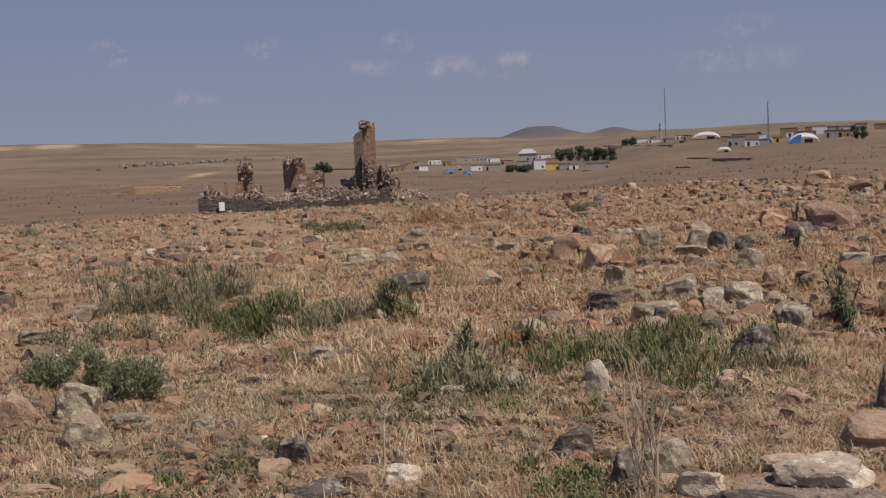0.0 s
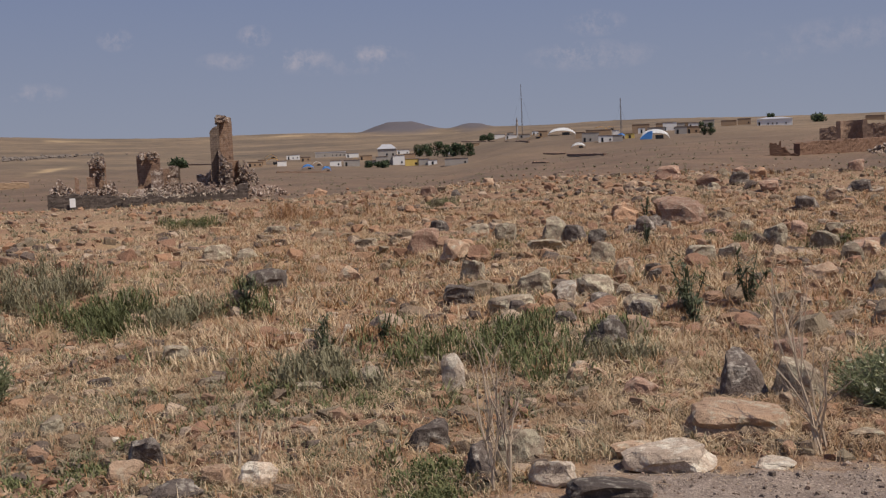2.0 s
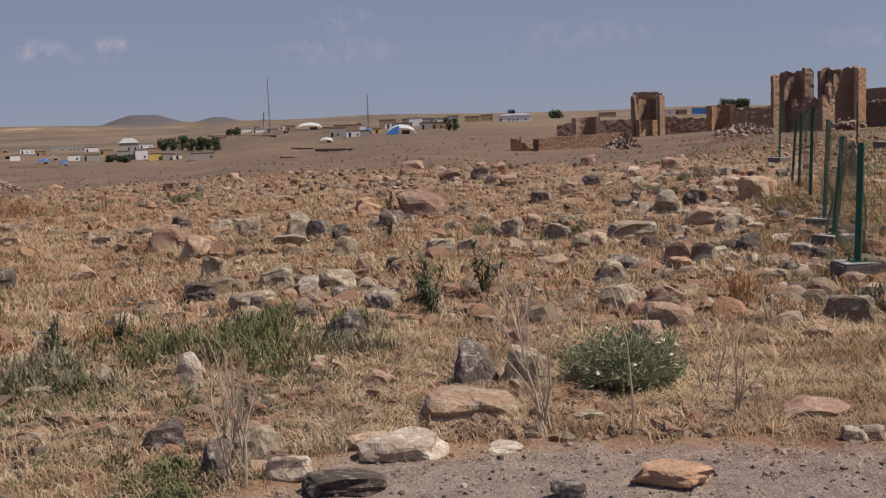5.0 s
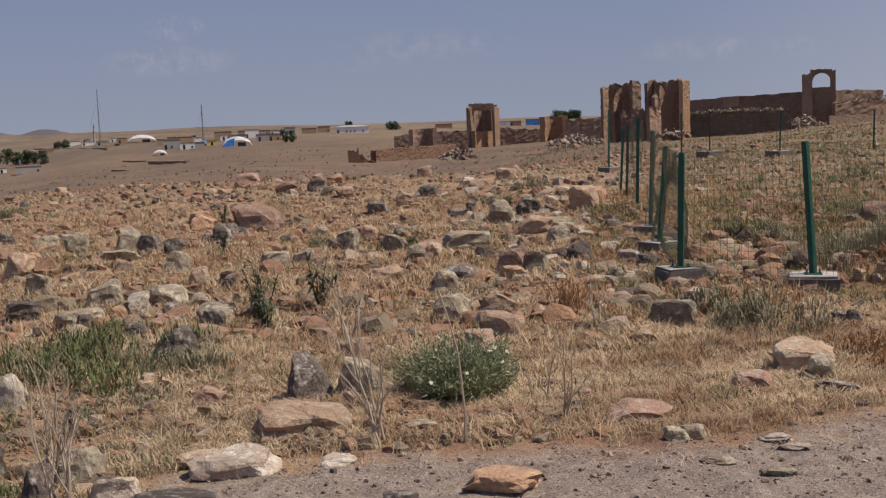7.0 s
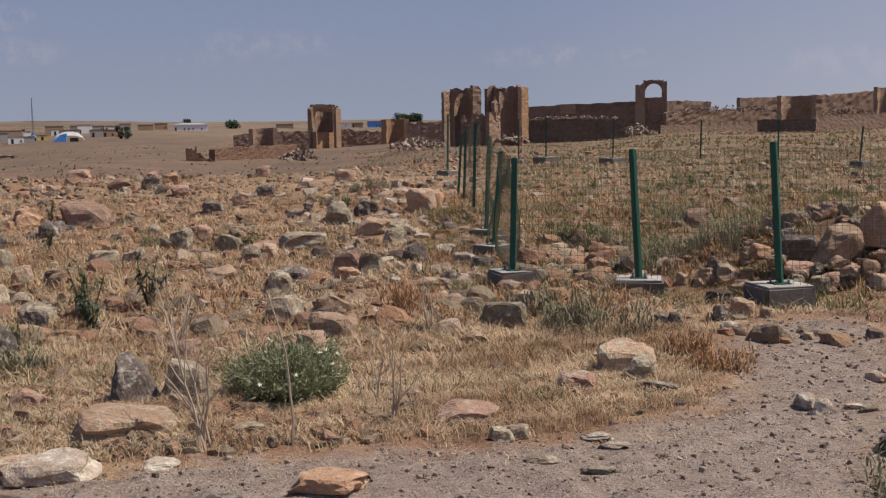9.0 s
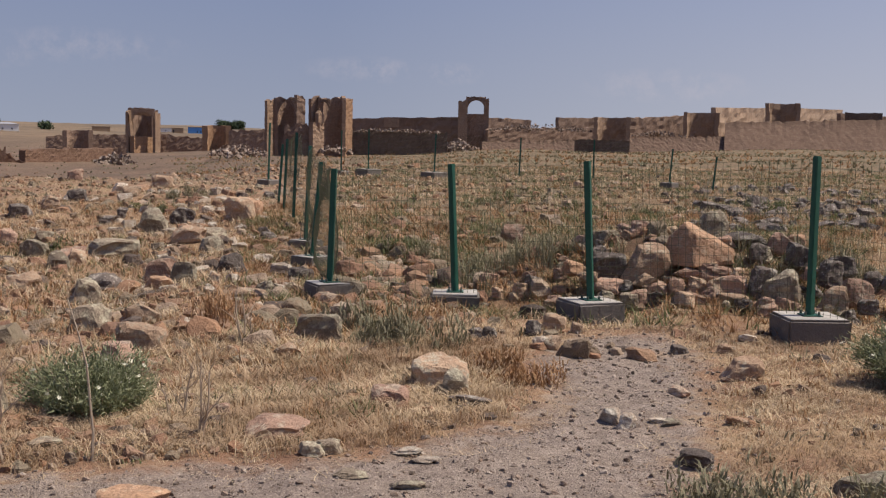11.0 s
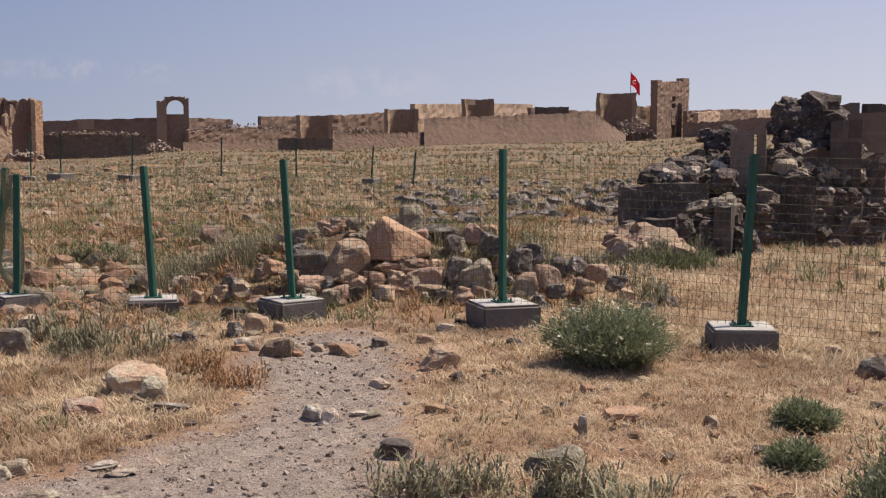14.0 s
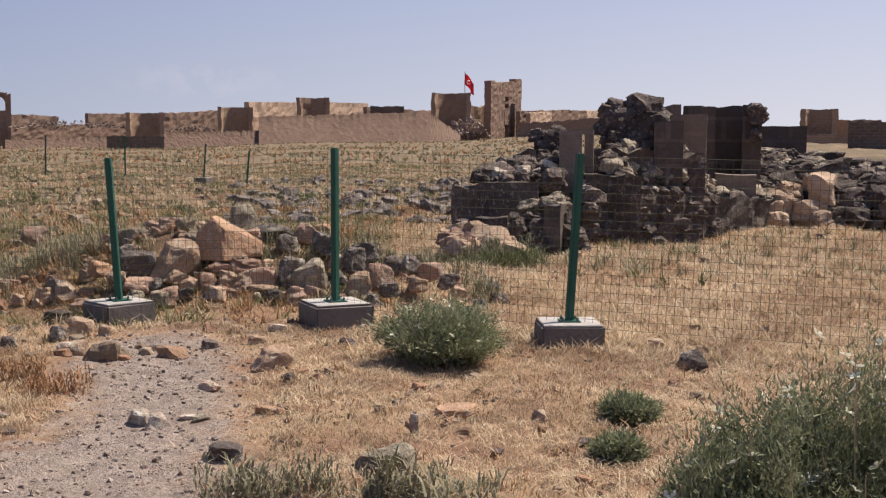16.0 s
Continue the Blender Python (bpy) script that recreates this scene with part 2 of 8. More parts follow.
CEMENT = plain_material("pale_cement", (0.40, 0.37, 0.335), 0.95, 0.3, 9.0, 0, 0.006)
POST_GREEN = plain_material("green_painted_steel", (0.024, 0.092, 0.064), 0.45, 0.22, 6.0)
WIRE = plain_material("dulled_green_wire", (0.06, 0.062, 0.036), 0.6)
STEEL = plain_material("bolt_steel", (0.12, 0.14, 0.12), 0.5, 0.2, 8.0, 0.6)
WHITE = plain_material("white_plaster", (0.72, 0.70, 0.67), 0.85, 0.12, 0.6)
GREYWALL = plain_material("grey_block_wall", (0.34, 0.31, 0.28), 0.9, 0.2, 0.6)
TANWALL = plain_material("mud_wall", (0.34, 0.235, 0.15), 0.95, 0.2, 0.5)
YELLOWWALL = plain_material("yellow_plaster", (0.62, 0.45, 0.14), 0.85, 0.15, 0.6)
ROOF_GREY = plain_material("grey_sheet_roof", (0.42, 0.42, 0.44), 0.5, 0.15, 0.8, 0.3)
ROOF_DARK = plain_material("earth_roof", (0.17, 0.125, 0.095), 0.95, 0.25, 0.6)
WINDOW_DARK = plain_material("dark_window", (0.02, 0.022, 0.026), 0.25, 0.1, 1.0)
TENT_WHITE = plain_material("white_tarpaulin", (0.80, 0.80, 0.80), 0.5, 0.06, 0.8)
TENT_YELLOW = plain_material("yellow_tarpaulin", (0.72, 0.46, 0.08), 0.55, 0.1, 0.8)
TENT_BLUE = plain_material("blue_tarpaulin", (0.10, 0.28, 0.62), 0.5, 0.12, 0.8)
FLAG_RED = plain_material("red_cloth", (0.72, 0.06, 0.07), 0.7, 0.12, 1.0)
FLAG_WHITE = plain_material("white_cloth", (0.8, 0.8, 0.8), 0.7, 0.05, 1.0)
MAST = plain_material("galvanised_steel", (0.16, 0.15, 0.15), 0.6, 0.1, 1.0, 0.4)


def ground_material():
    n = Nodes("steppe_ground", 0.96)
    big, mid, fine, grit = n.noise(0.09, 5, 0.6), n.noise(0.75, 5, 0.65), n.noise(7, 6, 0.75), n.noise(48, 4, 0.75)
    earth = n.mix(n.span(mid, 0.35, 0.65), (0.245, 0.136, 0.086), (0.365, 0.22, 0.142))
    straw = n.mix(n.span(fine, 0.35, 0.65), (0.285, 0.186, 0.108), (0.43, 0.30, 0.18))
    c = n.mix(n.span(n.math("ADD", n.math("MULTIPLY", mid, 0.6), n.math("MULTIPLY", fine, 0.4)), 0.42, 0.56), earth, straw)
    c = n.mix(n.span(n.noise(0.33, 5, 0.7), 0.56, 0.72, 0, 0.55), c, (0.19, 0.155, 0.085))
    c = n.mix(n.span(n.noise(1.1, 6, 0.75), 0.52, 0.62, 0, 0.7), c, (0.20, 0.112, 0.072))
    gravel = n.mix(n.span(fine, 0.38, 0.64), (0.22, 0.176, 0.149), (0.37, 0.302, 0.256))
    gravel = n.mix(n.span(n.cells(42), 0.16, 0.34, 0.8, 0), gravel, (0.48, 0.40, 0.34))
    gravel = n.mix(n.span(n.noise(90, 3, 0.7), 0.52, 0.62, 0, 0.7), gravel, (0.155, 0.122, 0.102))
    trail = n.span(n.math("ADD", n.attr("trail"), n.math("ADD", n.math("MULTIPLY", n.math("SUBTRACT", fine, 0.5), 0.9), n.math("MULTIPLY", n.math("SUBTRACT", n.noise(1.7, 4, 0.65), 0.5), 1.6))), 0.32, 0.72, 0.0, 0.9)
    c = n.mix(trail, c, gravel)
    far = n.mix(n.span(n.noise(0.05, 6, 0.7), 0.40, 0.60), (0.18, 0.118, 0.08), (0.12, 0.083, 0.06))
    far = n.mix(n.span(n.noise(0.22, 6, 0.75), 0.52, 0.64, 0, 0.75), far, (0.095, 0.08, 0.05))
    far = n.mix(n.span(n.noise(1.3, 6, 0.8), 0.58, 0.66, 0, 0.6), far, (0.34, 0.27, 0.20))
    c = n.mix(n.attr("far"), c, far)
    scrub = n.mix(n.span(n.noise(0.9, 6, 0.75), 0.42, 0.58), (0.195, 0.128, 0.078), (0.105, 0.095, 0.052))
    scrub = n.mix(n.span(n.noise(0.45, 5, 0.7), 0.52, 0.64, 0, 0.85), scrub, (0.33, 0.235, 0.14))
    c = n.mix(n.attr("scrub"), c, scrub)
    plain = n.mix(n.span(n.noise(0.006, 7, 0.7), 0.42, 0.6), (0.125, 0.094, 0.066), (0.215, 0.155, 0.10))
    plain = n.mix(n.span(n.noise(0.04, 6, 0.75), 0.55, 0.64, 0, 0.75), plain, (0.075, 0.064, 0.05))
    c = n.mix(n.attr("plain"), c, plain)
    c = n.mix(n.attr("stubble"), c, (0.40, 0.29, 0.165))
    # grey-violet over the hills: distance haze is put into their base colour
    c = n.mix(n.attr("hill_haze"), c, (0.10, 0.088, 0.094))
    c = n.vary(c, grit, 0.5)
    c = n.vary(c, big, 0.2)
    return n.done(c, n.math("ADD", fine, n.math("MULTIPLY", grit, 0.6)), 0.035, 1.0)


GROUND = ground_material()

# ---- helpers for meshes ----
def part(name, bm, material, parent=None, label="", m=None, smooth=False):
    """One mesh object out of a bmesh, under its thing."""
    me = bpy.data.meshes.new(name)
    bm.to_mesh(me)
    bm.free()
    me.materials.append(material)
    if smooth:
        me.shade_smooth()
    ob = new(name, me)
    ob.parent = parent
    if m is not None:
        ob.matrix_basis = m
    return tagged(ob, label)


def shared(name, me, parent, m, label=""):
    ob = new(name, me)
    ob.parent, ob.matrix_basis = parent, m
    return tagged(ob, label)


def thing(name, m, label, category, group="", kind=""):
    ob = new(name)
    ob.matrix_basis = m
    return tagged(ob, label, category, group, kind)


def raw(name, verts, faces, material):
    """A mesh from numpy arrays of vertices and equal-sized faces."""
    me = bpy.data.meshes.new(name)
    verts, faces = np.asarray(verts, dtype=np.float32), np.asarray(faces, dtype=np.int32)
    k = faces.shape[1]
    me.vertices.add(len(verts))
    me.vertices.foreach_set("co", verts.ravel())
    me.loops.add(faces.size)
    me.loops.foreach_set("vertex_index", faces.ravel())
    me.polygons.add(len(faces))
    me.polygons.foreach_set("loop_start", np.arange(0, faces.size, k, dtype=np.int32))
    me.polygons.foreach_set("loop_total", np.full(len(faces), k, dtype=np.int32))
    me.update(calc_edges=True)
    me.validate()
    me.materials.append(material)
    me.shade_flat()
    return me


def box(bm, sx, sy, sz, m=Matrix(), bevel=0.0):
    """A box standing on its base's middle."""
    made = bmesh.ops.create_cube(bm, size=1, matrix=m @ Matrix.Translation((0, 0, sz / 2)) @ Matrix.Diagonal((sx, sy, sz, 1)))
    if bevel:
        edges = list({e_ for v in made["verts"] for e_ in v.link_edges})
        bmesh.ops.bevel(bm, geom=edges, offset=bevel, segments=2, affect="EDGES")
    return bm


def rod(bm, p, q, r0, r1, sides=6):
    p, q = Vector(p), Vector(q)
    d = q - p
    turn = d.to_track_quat("Z", "Y").to_matrix().to_4x4()
    bmesh.ops.create_cone(bm, cap_ends=True, segments=sides, radius1=r0, radius2=r1, depth=d.length,
                          matrix=Matrix.Translation((p + q) / 2) @ turn)
    return bm


# ---- ground ----
RING = (12.0, 45.0, 80.0, 170.0, 430.0, 750.0, 1400.0, 4000.0)
LAND = (
    (-22, (0.0, -0.45, -2.6, -5.9, -5.5, -3.5, 4.0, 66.0)),
    (-5, (0.0, -0.40, -2.4, -5.7, -9.0, -9.0, -3.0, 30.0)),
    (4, (0.0, -0.25, -1.8, -5.0, -11.5, -8.5, -3.0, 22.0)),
    (10, (0.0, -0.10, -1.7, -4.0, -7.5, 1.5, 8.0, 20.0)),
    (16, (0.0, -0.12, -1.7, -3.4, -4.2, 2.0, 10.0, 18.0)),
    (25, (0.0, -0.12, -1.8, -4.6, -4.0, 0.0, 8.0, 15.0)),
    (35, (0.0, 0.0, -0.3, -2.6, -2.8, -2.0, 2.0, 12.0)),
    (46, (0.0, 0.0, 0.0, -0.6, -1.1, -1.0, 0.0, 12.0)),
    (62, (0.0, 0.0, 0.1, 0.4, 1.2, 1.0, 0.0, 10.0)),
    (70, (0.0, 0.1, 0.3, 1.4, 3.2, 3.0, 3.0, 10.0)),
)
L_AZ = np.array([c[0] for c in LAND], dtype=float)
L_Z = np.array([c[1] for c in LAND], dtype=float)
L_R = np.log(np.array(RING))
TRAIL = ((-3.5, 5.2), (-0.5, 5.25), (0.9, 5.4), (1.3, 5.85), (2.15, 5.65), (3.1, 5.25), (3.8, 4.95), (4.5, 4.88), (5.45, 4.95), (6.0, 5.4),
         (6.55, 6.1), (7.2, 6.6), (7.9, 6.9), (8.4, 6.5), (7.9, 5.7), (7.1, 4.95), (6.3, 4.4), (5.65, 3.95), (4.85, 3.2), (3.9, 2.2), (2.0, 1.6), (-3.5, 3.2))


def seg_dist(x, y, p, q):
    px, py = q[0] - p[0], q[1] - p[1]
    k = np.clip(((x - p[0]) * px + (y - p[1]) * py) / (px * px + py * py), 0, 1)
    return np.hypot(x - p[0] - k * px, y - p[1] - k * py)


def trail_at(x, y):
    """1 on the worn gravel path, fading to 0 over its edge."""
    x, y = np.asarray(x, dtype=float), np.asarray(y, dtype=float)
    inside = np.zeros(x.shape, dtype=bool)
    near = np.full(x.shape, 1e9)
    for p, q in zip(TRAIL, TRAIL[1:] + TRAIL[:1]):
        near = np.minimum(near, seg_dist(x, y, p, q))
        if p[1] != q[1]:
            inside ^= ((p[1] > y) != (q[1] > y)) & (x < (q[0] - p[0]) * (y - p[1]) / (q[1] - p[1]) + p[0])
    return np.clip(np.where(inside, near, -near) / 0.8 + 0.5, 0, 1)


def wave(x, y, size, seed):
    """Smooth uneven ground, -1..1, out of a few slanting waves."""
    rng = np.random.RandomState(seed)
    out = 0
    for k in range(9):
        w = rng.uniform(0.6, 1.9) / size * 2 * np.pi
        d = rng.uniform(0, 2 * np.pi)
        out = out + np.sin((x * np.cos(d) + y * np.sin(d)) * w + rng.uniform(0, 6.28))
    return out / 4.5


def hills(x, y, r):
    """Two far hills."""
    z = 0
    for haz, wd, top in ((3.0, 1.55, 25.0), (6.5, 0.85, 15.0)):
        p = np.clip(1.25 - np.abs(np.degrees(np.arctan2(x, y)) - haz) / wd, 0, 1)
        z = z + top * np.clip(p * 1.15, 0, 0.90 + 0.08 * p) * np.exp(-((r - 3300) / 420) ** 2)
    return z


def height(x, y):
    x, y = np.asarray(x, dtype=float), np.asarray(y, dtype=float)
    r = np.maximum(np.hypot(x, y), 0.1)
    az_ = np.degrees(np.arctan2(x, y))
    az_ = np.clip(np.where(az_ < -110, 180, az_), L_AZ[0], L_AZ[-1])
    lr = np.clip(np.log(r), L_R[0], L_R[-1])
    j = np.clip(np.searchsorted(L_AZ, az_) - 1, 0, len(L_AZ) - 2)
    k = np.clip(np.searchsorted(L_R, lr) - 1, 0, len(L_R) - 2)
    u = (az_ - L_AZ[j]) / (L_AZ[j + 1] - L_AZ[j])
    v = (lr - L_R[k]) / (L_R[k + 1] - L_R[k])
    u = u * u * (3 - 2 * u)
    z = (L_Z[j, k] * (1 - u) + L_Z[j + 1, k] * u) * (1 - v) + (L_Z[j, k + 1] * (1 - u) + L_Z[j + 1, k + 1] * u) * v
    rough_ = np.clip((r - 5) / 9, 0.15, 1) * (1 - trail_at(x, y))
    z = z + 0.05 * wave(x, y, 1.6, 3) * rough_ + 0.10 * wave(x, y, 5.0, 4) * rough_
    z = z + 0.02 * wave(x, y, 0.45, 8) * np.clip((30 - r) / 20, 0, 1)
    z = z + np.clip((r - 60) / 200, 0, 1) * 0.5 * wave(x, y, 45.0, 5) + np.clip((r - 900) / 2000, 0, 1) * 5 * wave(x, y, 900.0, 6)
    # the hollow behind the fence, and its bank
    z = z - 0.55 * np.exp(-((x - 13.0) ** 2 / 14 + (y - 13.5) ** 2 / 16))
    # the mound under the stone pile
    z = z + 0.78 * np.exp(-(((x - 10.6) * 0.80 + (y - 8.1) * 0.60) ** 2 / 0.9 + ((x - 10.6) * -0.60 + (y - 8.1) * 0.80) ** 2 / 3.3))
    return z + hills(x, y, r)


def land(x, y):
    return float(height(np.array([x]), np.array([y]))[0])


fine_az = np.radians(np.arange(-30, 92, 0.30))
back_az = np.radians(np.arange(92, 330, 4.0))
azs = np.concatenate([fine_az, back_az])
rs = np.concatenate([np.linspace(0.3, 3.5, 6), np.geomspace(3.8, 14, 130), np.geomspace(14.2, 90, 150), np.geomspace(92, 4200, 110)])
AZ, RR = np.meshgrid(azs, rs)
gx, gy = RR * np.sin(AZ), RR * np.cos(AZ)
gz = height(gx, gy)
nr, na = AZ.shape
ids = np.arange(nr * na).reshape(nr, na)
nxt = np.roll(ids, -1, axis=1)
quads = np.stack([ids[:-1], nxt[:-1], nxt[1:], ids[1:]], axis=-1).reshape(-1, 4)
hub = nr * na
gv = np.concatenate([np.stack([gx, gy, gz], -1).reshape(-1, 3), [[0, 0, land(0, 0)]]])
me = raw("ground", gv, quads, GROUND)
bm = bmesh.new()
bm.from_mesh(me)
bm.verts.ensure_lookup_table()
for k in range(na):
    bm.faces.new((bm.verts[hub], bm.verts[int(nxt[0, k])], bm.verts[int(ids[0, k])]))
bmesh.ops.recalc_face_normals(bm, faces=bm.faces)
if sum(f.normal.z for f in list(bm.faces)[:50]) < 0:
    bmesh.ops.reverse_faces(bm, faces=bm.faces)
bm.to_mesh(me)
bm.free()
me.shade_smooth()
vx, vy, vz = gv[:, 0], gv[:, 1], gv[:, 2]
vr = np.hypot(vx, vy)
va = np.degrees(np.arctan2(vx, vy))
streak = np.exp(-((np.log(vr + 0.01) - 7.75 + 0.05 * np.sin(va * 1.1)) / 0.09) ** 2) * (va < 6) * np.clip(0.5 + wave(va * 8, vr * 0.01, 30.0, 12), 0, 1)
streak = streak + 0.9 * np.exp(-((va + 13.1) / 0.8) ** 2 - ((vr - 630 - 110 * (va + 13.1)) / 40) ** 2)
for key, val in (("trail", trail_at(vx, vy)), ("far", np.clip((vr - 22) / 45, 0, 1)), ("scrub", 0.85 * np.clip((vr - 11) / 4, 0, 1) * np.clip((va - 33) / 6, 0, 1) * np.clip(np.maximum((63 - va) / 5, (vr - 24) / 8), 0, 1)), ("plain", np.clip((vr - 260) / 500, 0, 1)), ("stubble", np.clip(streak, 0, 0.8)), ("hill_haze", np.clip(hills(vx, vy, vr) / 5, 0, 1))):
    at = me.attributes.new(key, "FLOAT", "POINT")
    at.data.foreach_set("value", np.asarray(val, dtype=np.float32))
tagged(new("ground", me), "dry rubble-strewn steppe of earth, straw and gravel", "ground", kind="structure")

# ---- masonry ----
def along(path, n):
    """n + 1 points evenly along a plan polyline, with the normals to its left."""
    p = np.array(path, dtype=float)
    seg = np.hypot(*np.diff(p, axis=0).T)
    s = np.concatenate([[0], np.cumsum(seg)])
    u = np.linspace(0, s[-1], n + 1)
    q = np.stack([np.interp(u, s, p[:, 0]), np.interp(u, s, p[:, 1])], 1)
    t_ = np.gradient(q, axis=0)
    t_ /= np.maximum(np.hypot(t_[:, 0], t_[:, 1]), 1e-6)[:, None]
    return q, np.stack([-t_[:, 1], t_[:, 0]], 1), s[-1]


MASS_SEED = [100]


def mass(parent, name, path, bottom, top, thick, material, rag=0.3, cell=None, rough_=None, label="", arch=None):
    """A ragged wall along a plan line: bottom and top are heights or (start, end), rag the depth of its broken top.
    arch (u0, u1, sill, spring): its underside is a round arch between those parts of its length."""
    MASS_SEED[0] += 1
    rng = np.random.RandomState(MASS_SEED[0])
    _, _, length = along(path, 8)
    z0 = np.array(bottom if isinstance(bottom, tuple) else (bottom, bottom), dtype=float)
    z1 = np.array(top if isinstance(top, tuple) else (top, top), dtype=float)
    tall = max(z1.max() - z0.min(), 0.1)
    cell = cell or max(0.12, min(tall, length) / 9)
    n, h = max(3, min(90, int(length / cell))), max(2, min(24, int(tall / cell)))
    rough_ = cell * 0.16 if rough_ is None else rough_
    q, nor, _ = along(path, n)
    u = np.linspace(0, 1, n + 1)
    zt = lerp(z1[0], z1[1], u)
    steps = np.repeat(rng.uniform(-1, 0.15, n), 2)[: n + 1] if n > 1 else 0
    zt = zt + rag * 0.6 * steps + rag * 0.5 * rng.uniform(-1, 0.3, n + 1)
    zb = lerp(z0[0], z0[1], u)
    if arch:
        k = np.clip((u - arch[0]) / (arch[1] - arch[0]) * 2 - 1, -1, 1)
        zb = arch[2] + (arch[3] - arch[2]) * np.sqrt(1 - k * k)
    v = np.linspace(0, 1, h + 1)
    zz = zb[:, None] + (zt - zb)[:, None] * v[None, :]
    sides = []
    for side in (-1, 1):
        off = side * thick / 2 + side * rng.uniform(-1, 1, (n + 1, h + 1)) * rough_
        xs = q[:, 0, None] + nor[:, 0, None] * off
        ys = q[:, 1, None] + nor[:, 1, None] * off
        sides.append(np.stack([xs, ys, zz + (rng.uniform(-1, 1, zz.shape) * rough_ * 0.5) * (v[None, :] > 0) * (v[None, :] < 1)], -1))
    verts = np.concatenate([s_.reshape(-1, 3) for s_ in sides])
    A = np.arange((n + 1) * (h + 1)).reshape(n + 1, h + 1)
    B = A + A.size
    f = [np.stack([A[:-1, :-1], A[:-1, 1:], A[1:, 1:], A[1:, :-1]], -1).reshape(-1, 4)]
    f.append(np.stack([B[:-1, :-1], B[1:, :-1], B[1:, 1:], B[:-1, 1:]], -1).reshape(-1, 4))
    f.append(np.stack([A[:-1, -1], B[:-1, -1], B[1:, -1], A[1:, -1]], -1))
    f.append(np.stack([A[:-1, 0], A[1:, 0], B[1:, 0], B[:-1, 0]], -1))
    f.append(np.stack([A[0, :-1], B[0, :-1], B[0, 1:], A[0, 1:]], -1))
    f.append(np.stack([A[-1, :-1], A[-1, 1:], B[-1, 1:], B[-1, :-1]], -1))
    me = raw(name, verts, np.concatenate(f), material)
    bm = bmesh.new()
    bm.from_mesh(me)
    bmesh.ops.recalc_face_normals(bm, faces=bm.faces)
    bm.to_mesh(me)
    bm.free()
    ob = new(name, me)
    ob.parent = parent
    return tagged(ob, label)


def arc(cx, cy, r, a0_, a1_, n=14):
    """Plan points on a circle between two azimuths."""
    return [(cx + r * math.sin(radians(lerp(a0_, a1_, k / n))), cy + r * math.cos(radians(lerp(a0_, a1_, k / n)))) for k in range(n + 1)]


def root(name, x, y, label, category, group="", kind=""):
    """An empty thing at the world's origin of parts, so that parts keep plan coordinates."""
    ob = new(name)
    return tagged(ob, label, category, group, kind)


def rubble_mesh(seed, flat=0.7, cuts=1, rough_=0.12, blocky=0.5, npts=15):
    """An angular broken stone about 1 m wide, standing on z = 0."""
    rng = np.random.RandomState(seed)
    pts = rng.normal(size=(npts, 3))
    pts /= np.linalg.norm(pts, axis=1)[:, None]
    corner = np.sign(pts) * 0.62
    pts = lerp(pts * rng.uniform(0.78, 1.05, (npts, 1)), corner, blocky)
    bm = bmesh.new()
    for p in pts:
        bm.verts.new(p * (0.5, 0.5, 0.5 * flat))
    bmesh.ops.convex_hull(bm, input=bm.verts)
    for v in [v for v in bm.verts if not v.link_faces]:
        bm.verts.remove(v)
    bmesh.ops.triangulate(bm, faces=bm.faces)
    for _ in range(cuts):
        bmesh.ops.subdivide_edges(bm, edges=bm.edges, cuts=1, use_grid_fill=True)
        for v in bm.verts:
            v.co += v.normal * (rng.uniform(-1, 0.5) * rough_ * 0.5)
        rough_ *= 0.55
    bm.normal_update()
    lo = min(v.co.z for v in bm.verts)
    wide = max(v.co.x for v in bm.verts) - min(v.co.x for v in bm.verts)
    deep = max(v.co.y for v in bm.verts) - min(v.co.y for v in bm.verts)
    tall = max(v.co.z for v in bm.verts) - lo
    mx = (max(v.co.x for v in bm.verts) + min(v.co.x for v in bm.verts)) / 2
    my = (max(v.co.y for v in bm.verts) + min(v.co.y for v in bm.verts)) / 2
    for v in bm.verts:
        v.co = ((v.co.x - mx) / wide, (v.co.y - my) / deep, (v.co.z - lo) / tall)
    return bm


def free_turn(rng, most=3.2):
    """Any turn in space, as a 3 x 3 array."""
    return np.array(Euler((rng.uniform(-most, most), rng.uniform(-most, most), rng.uniform(0, 6.28))).to_matrix())


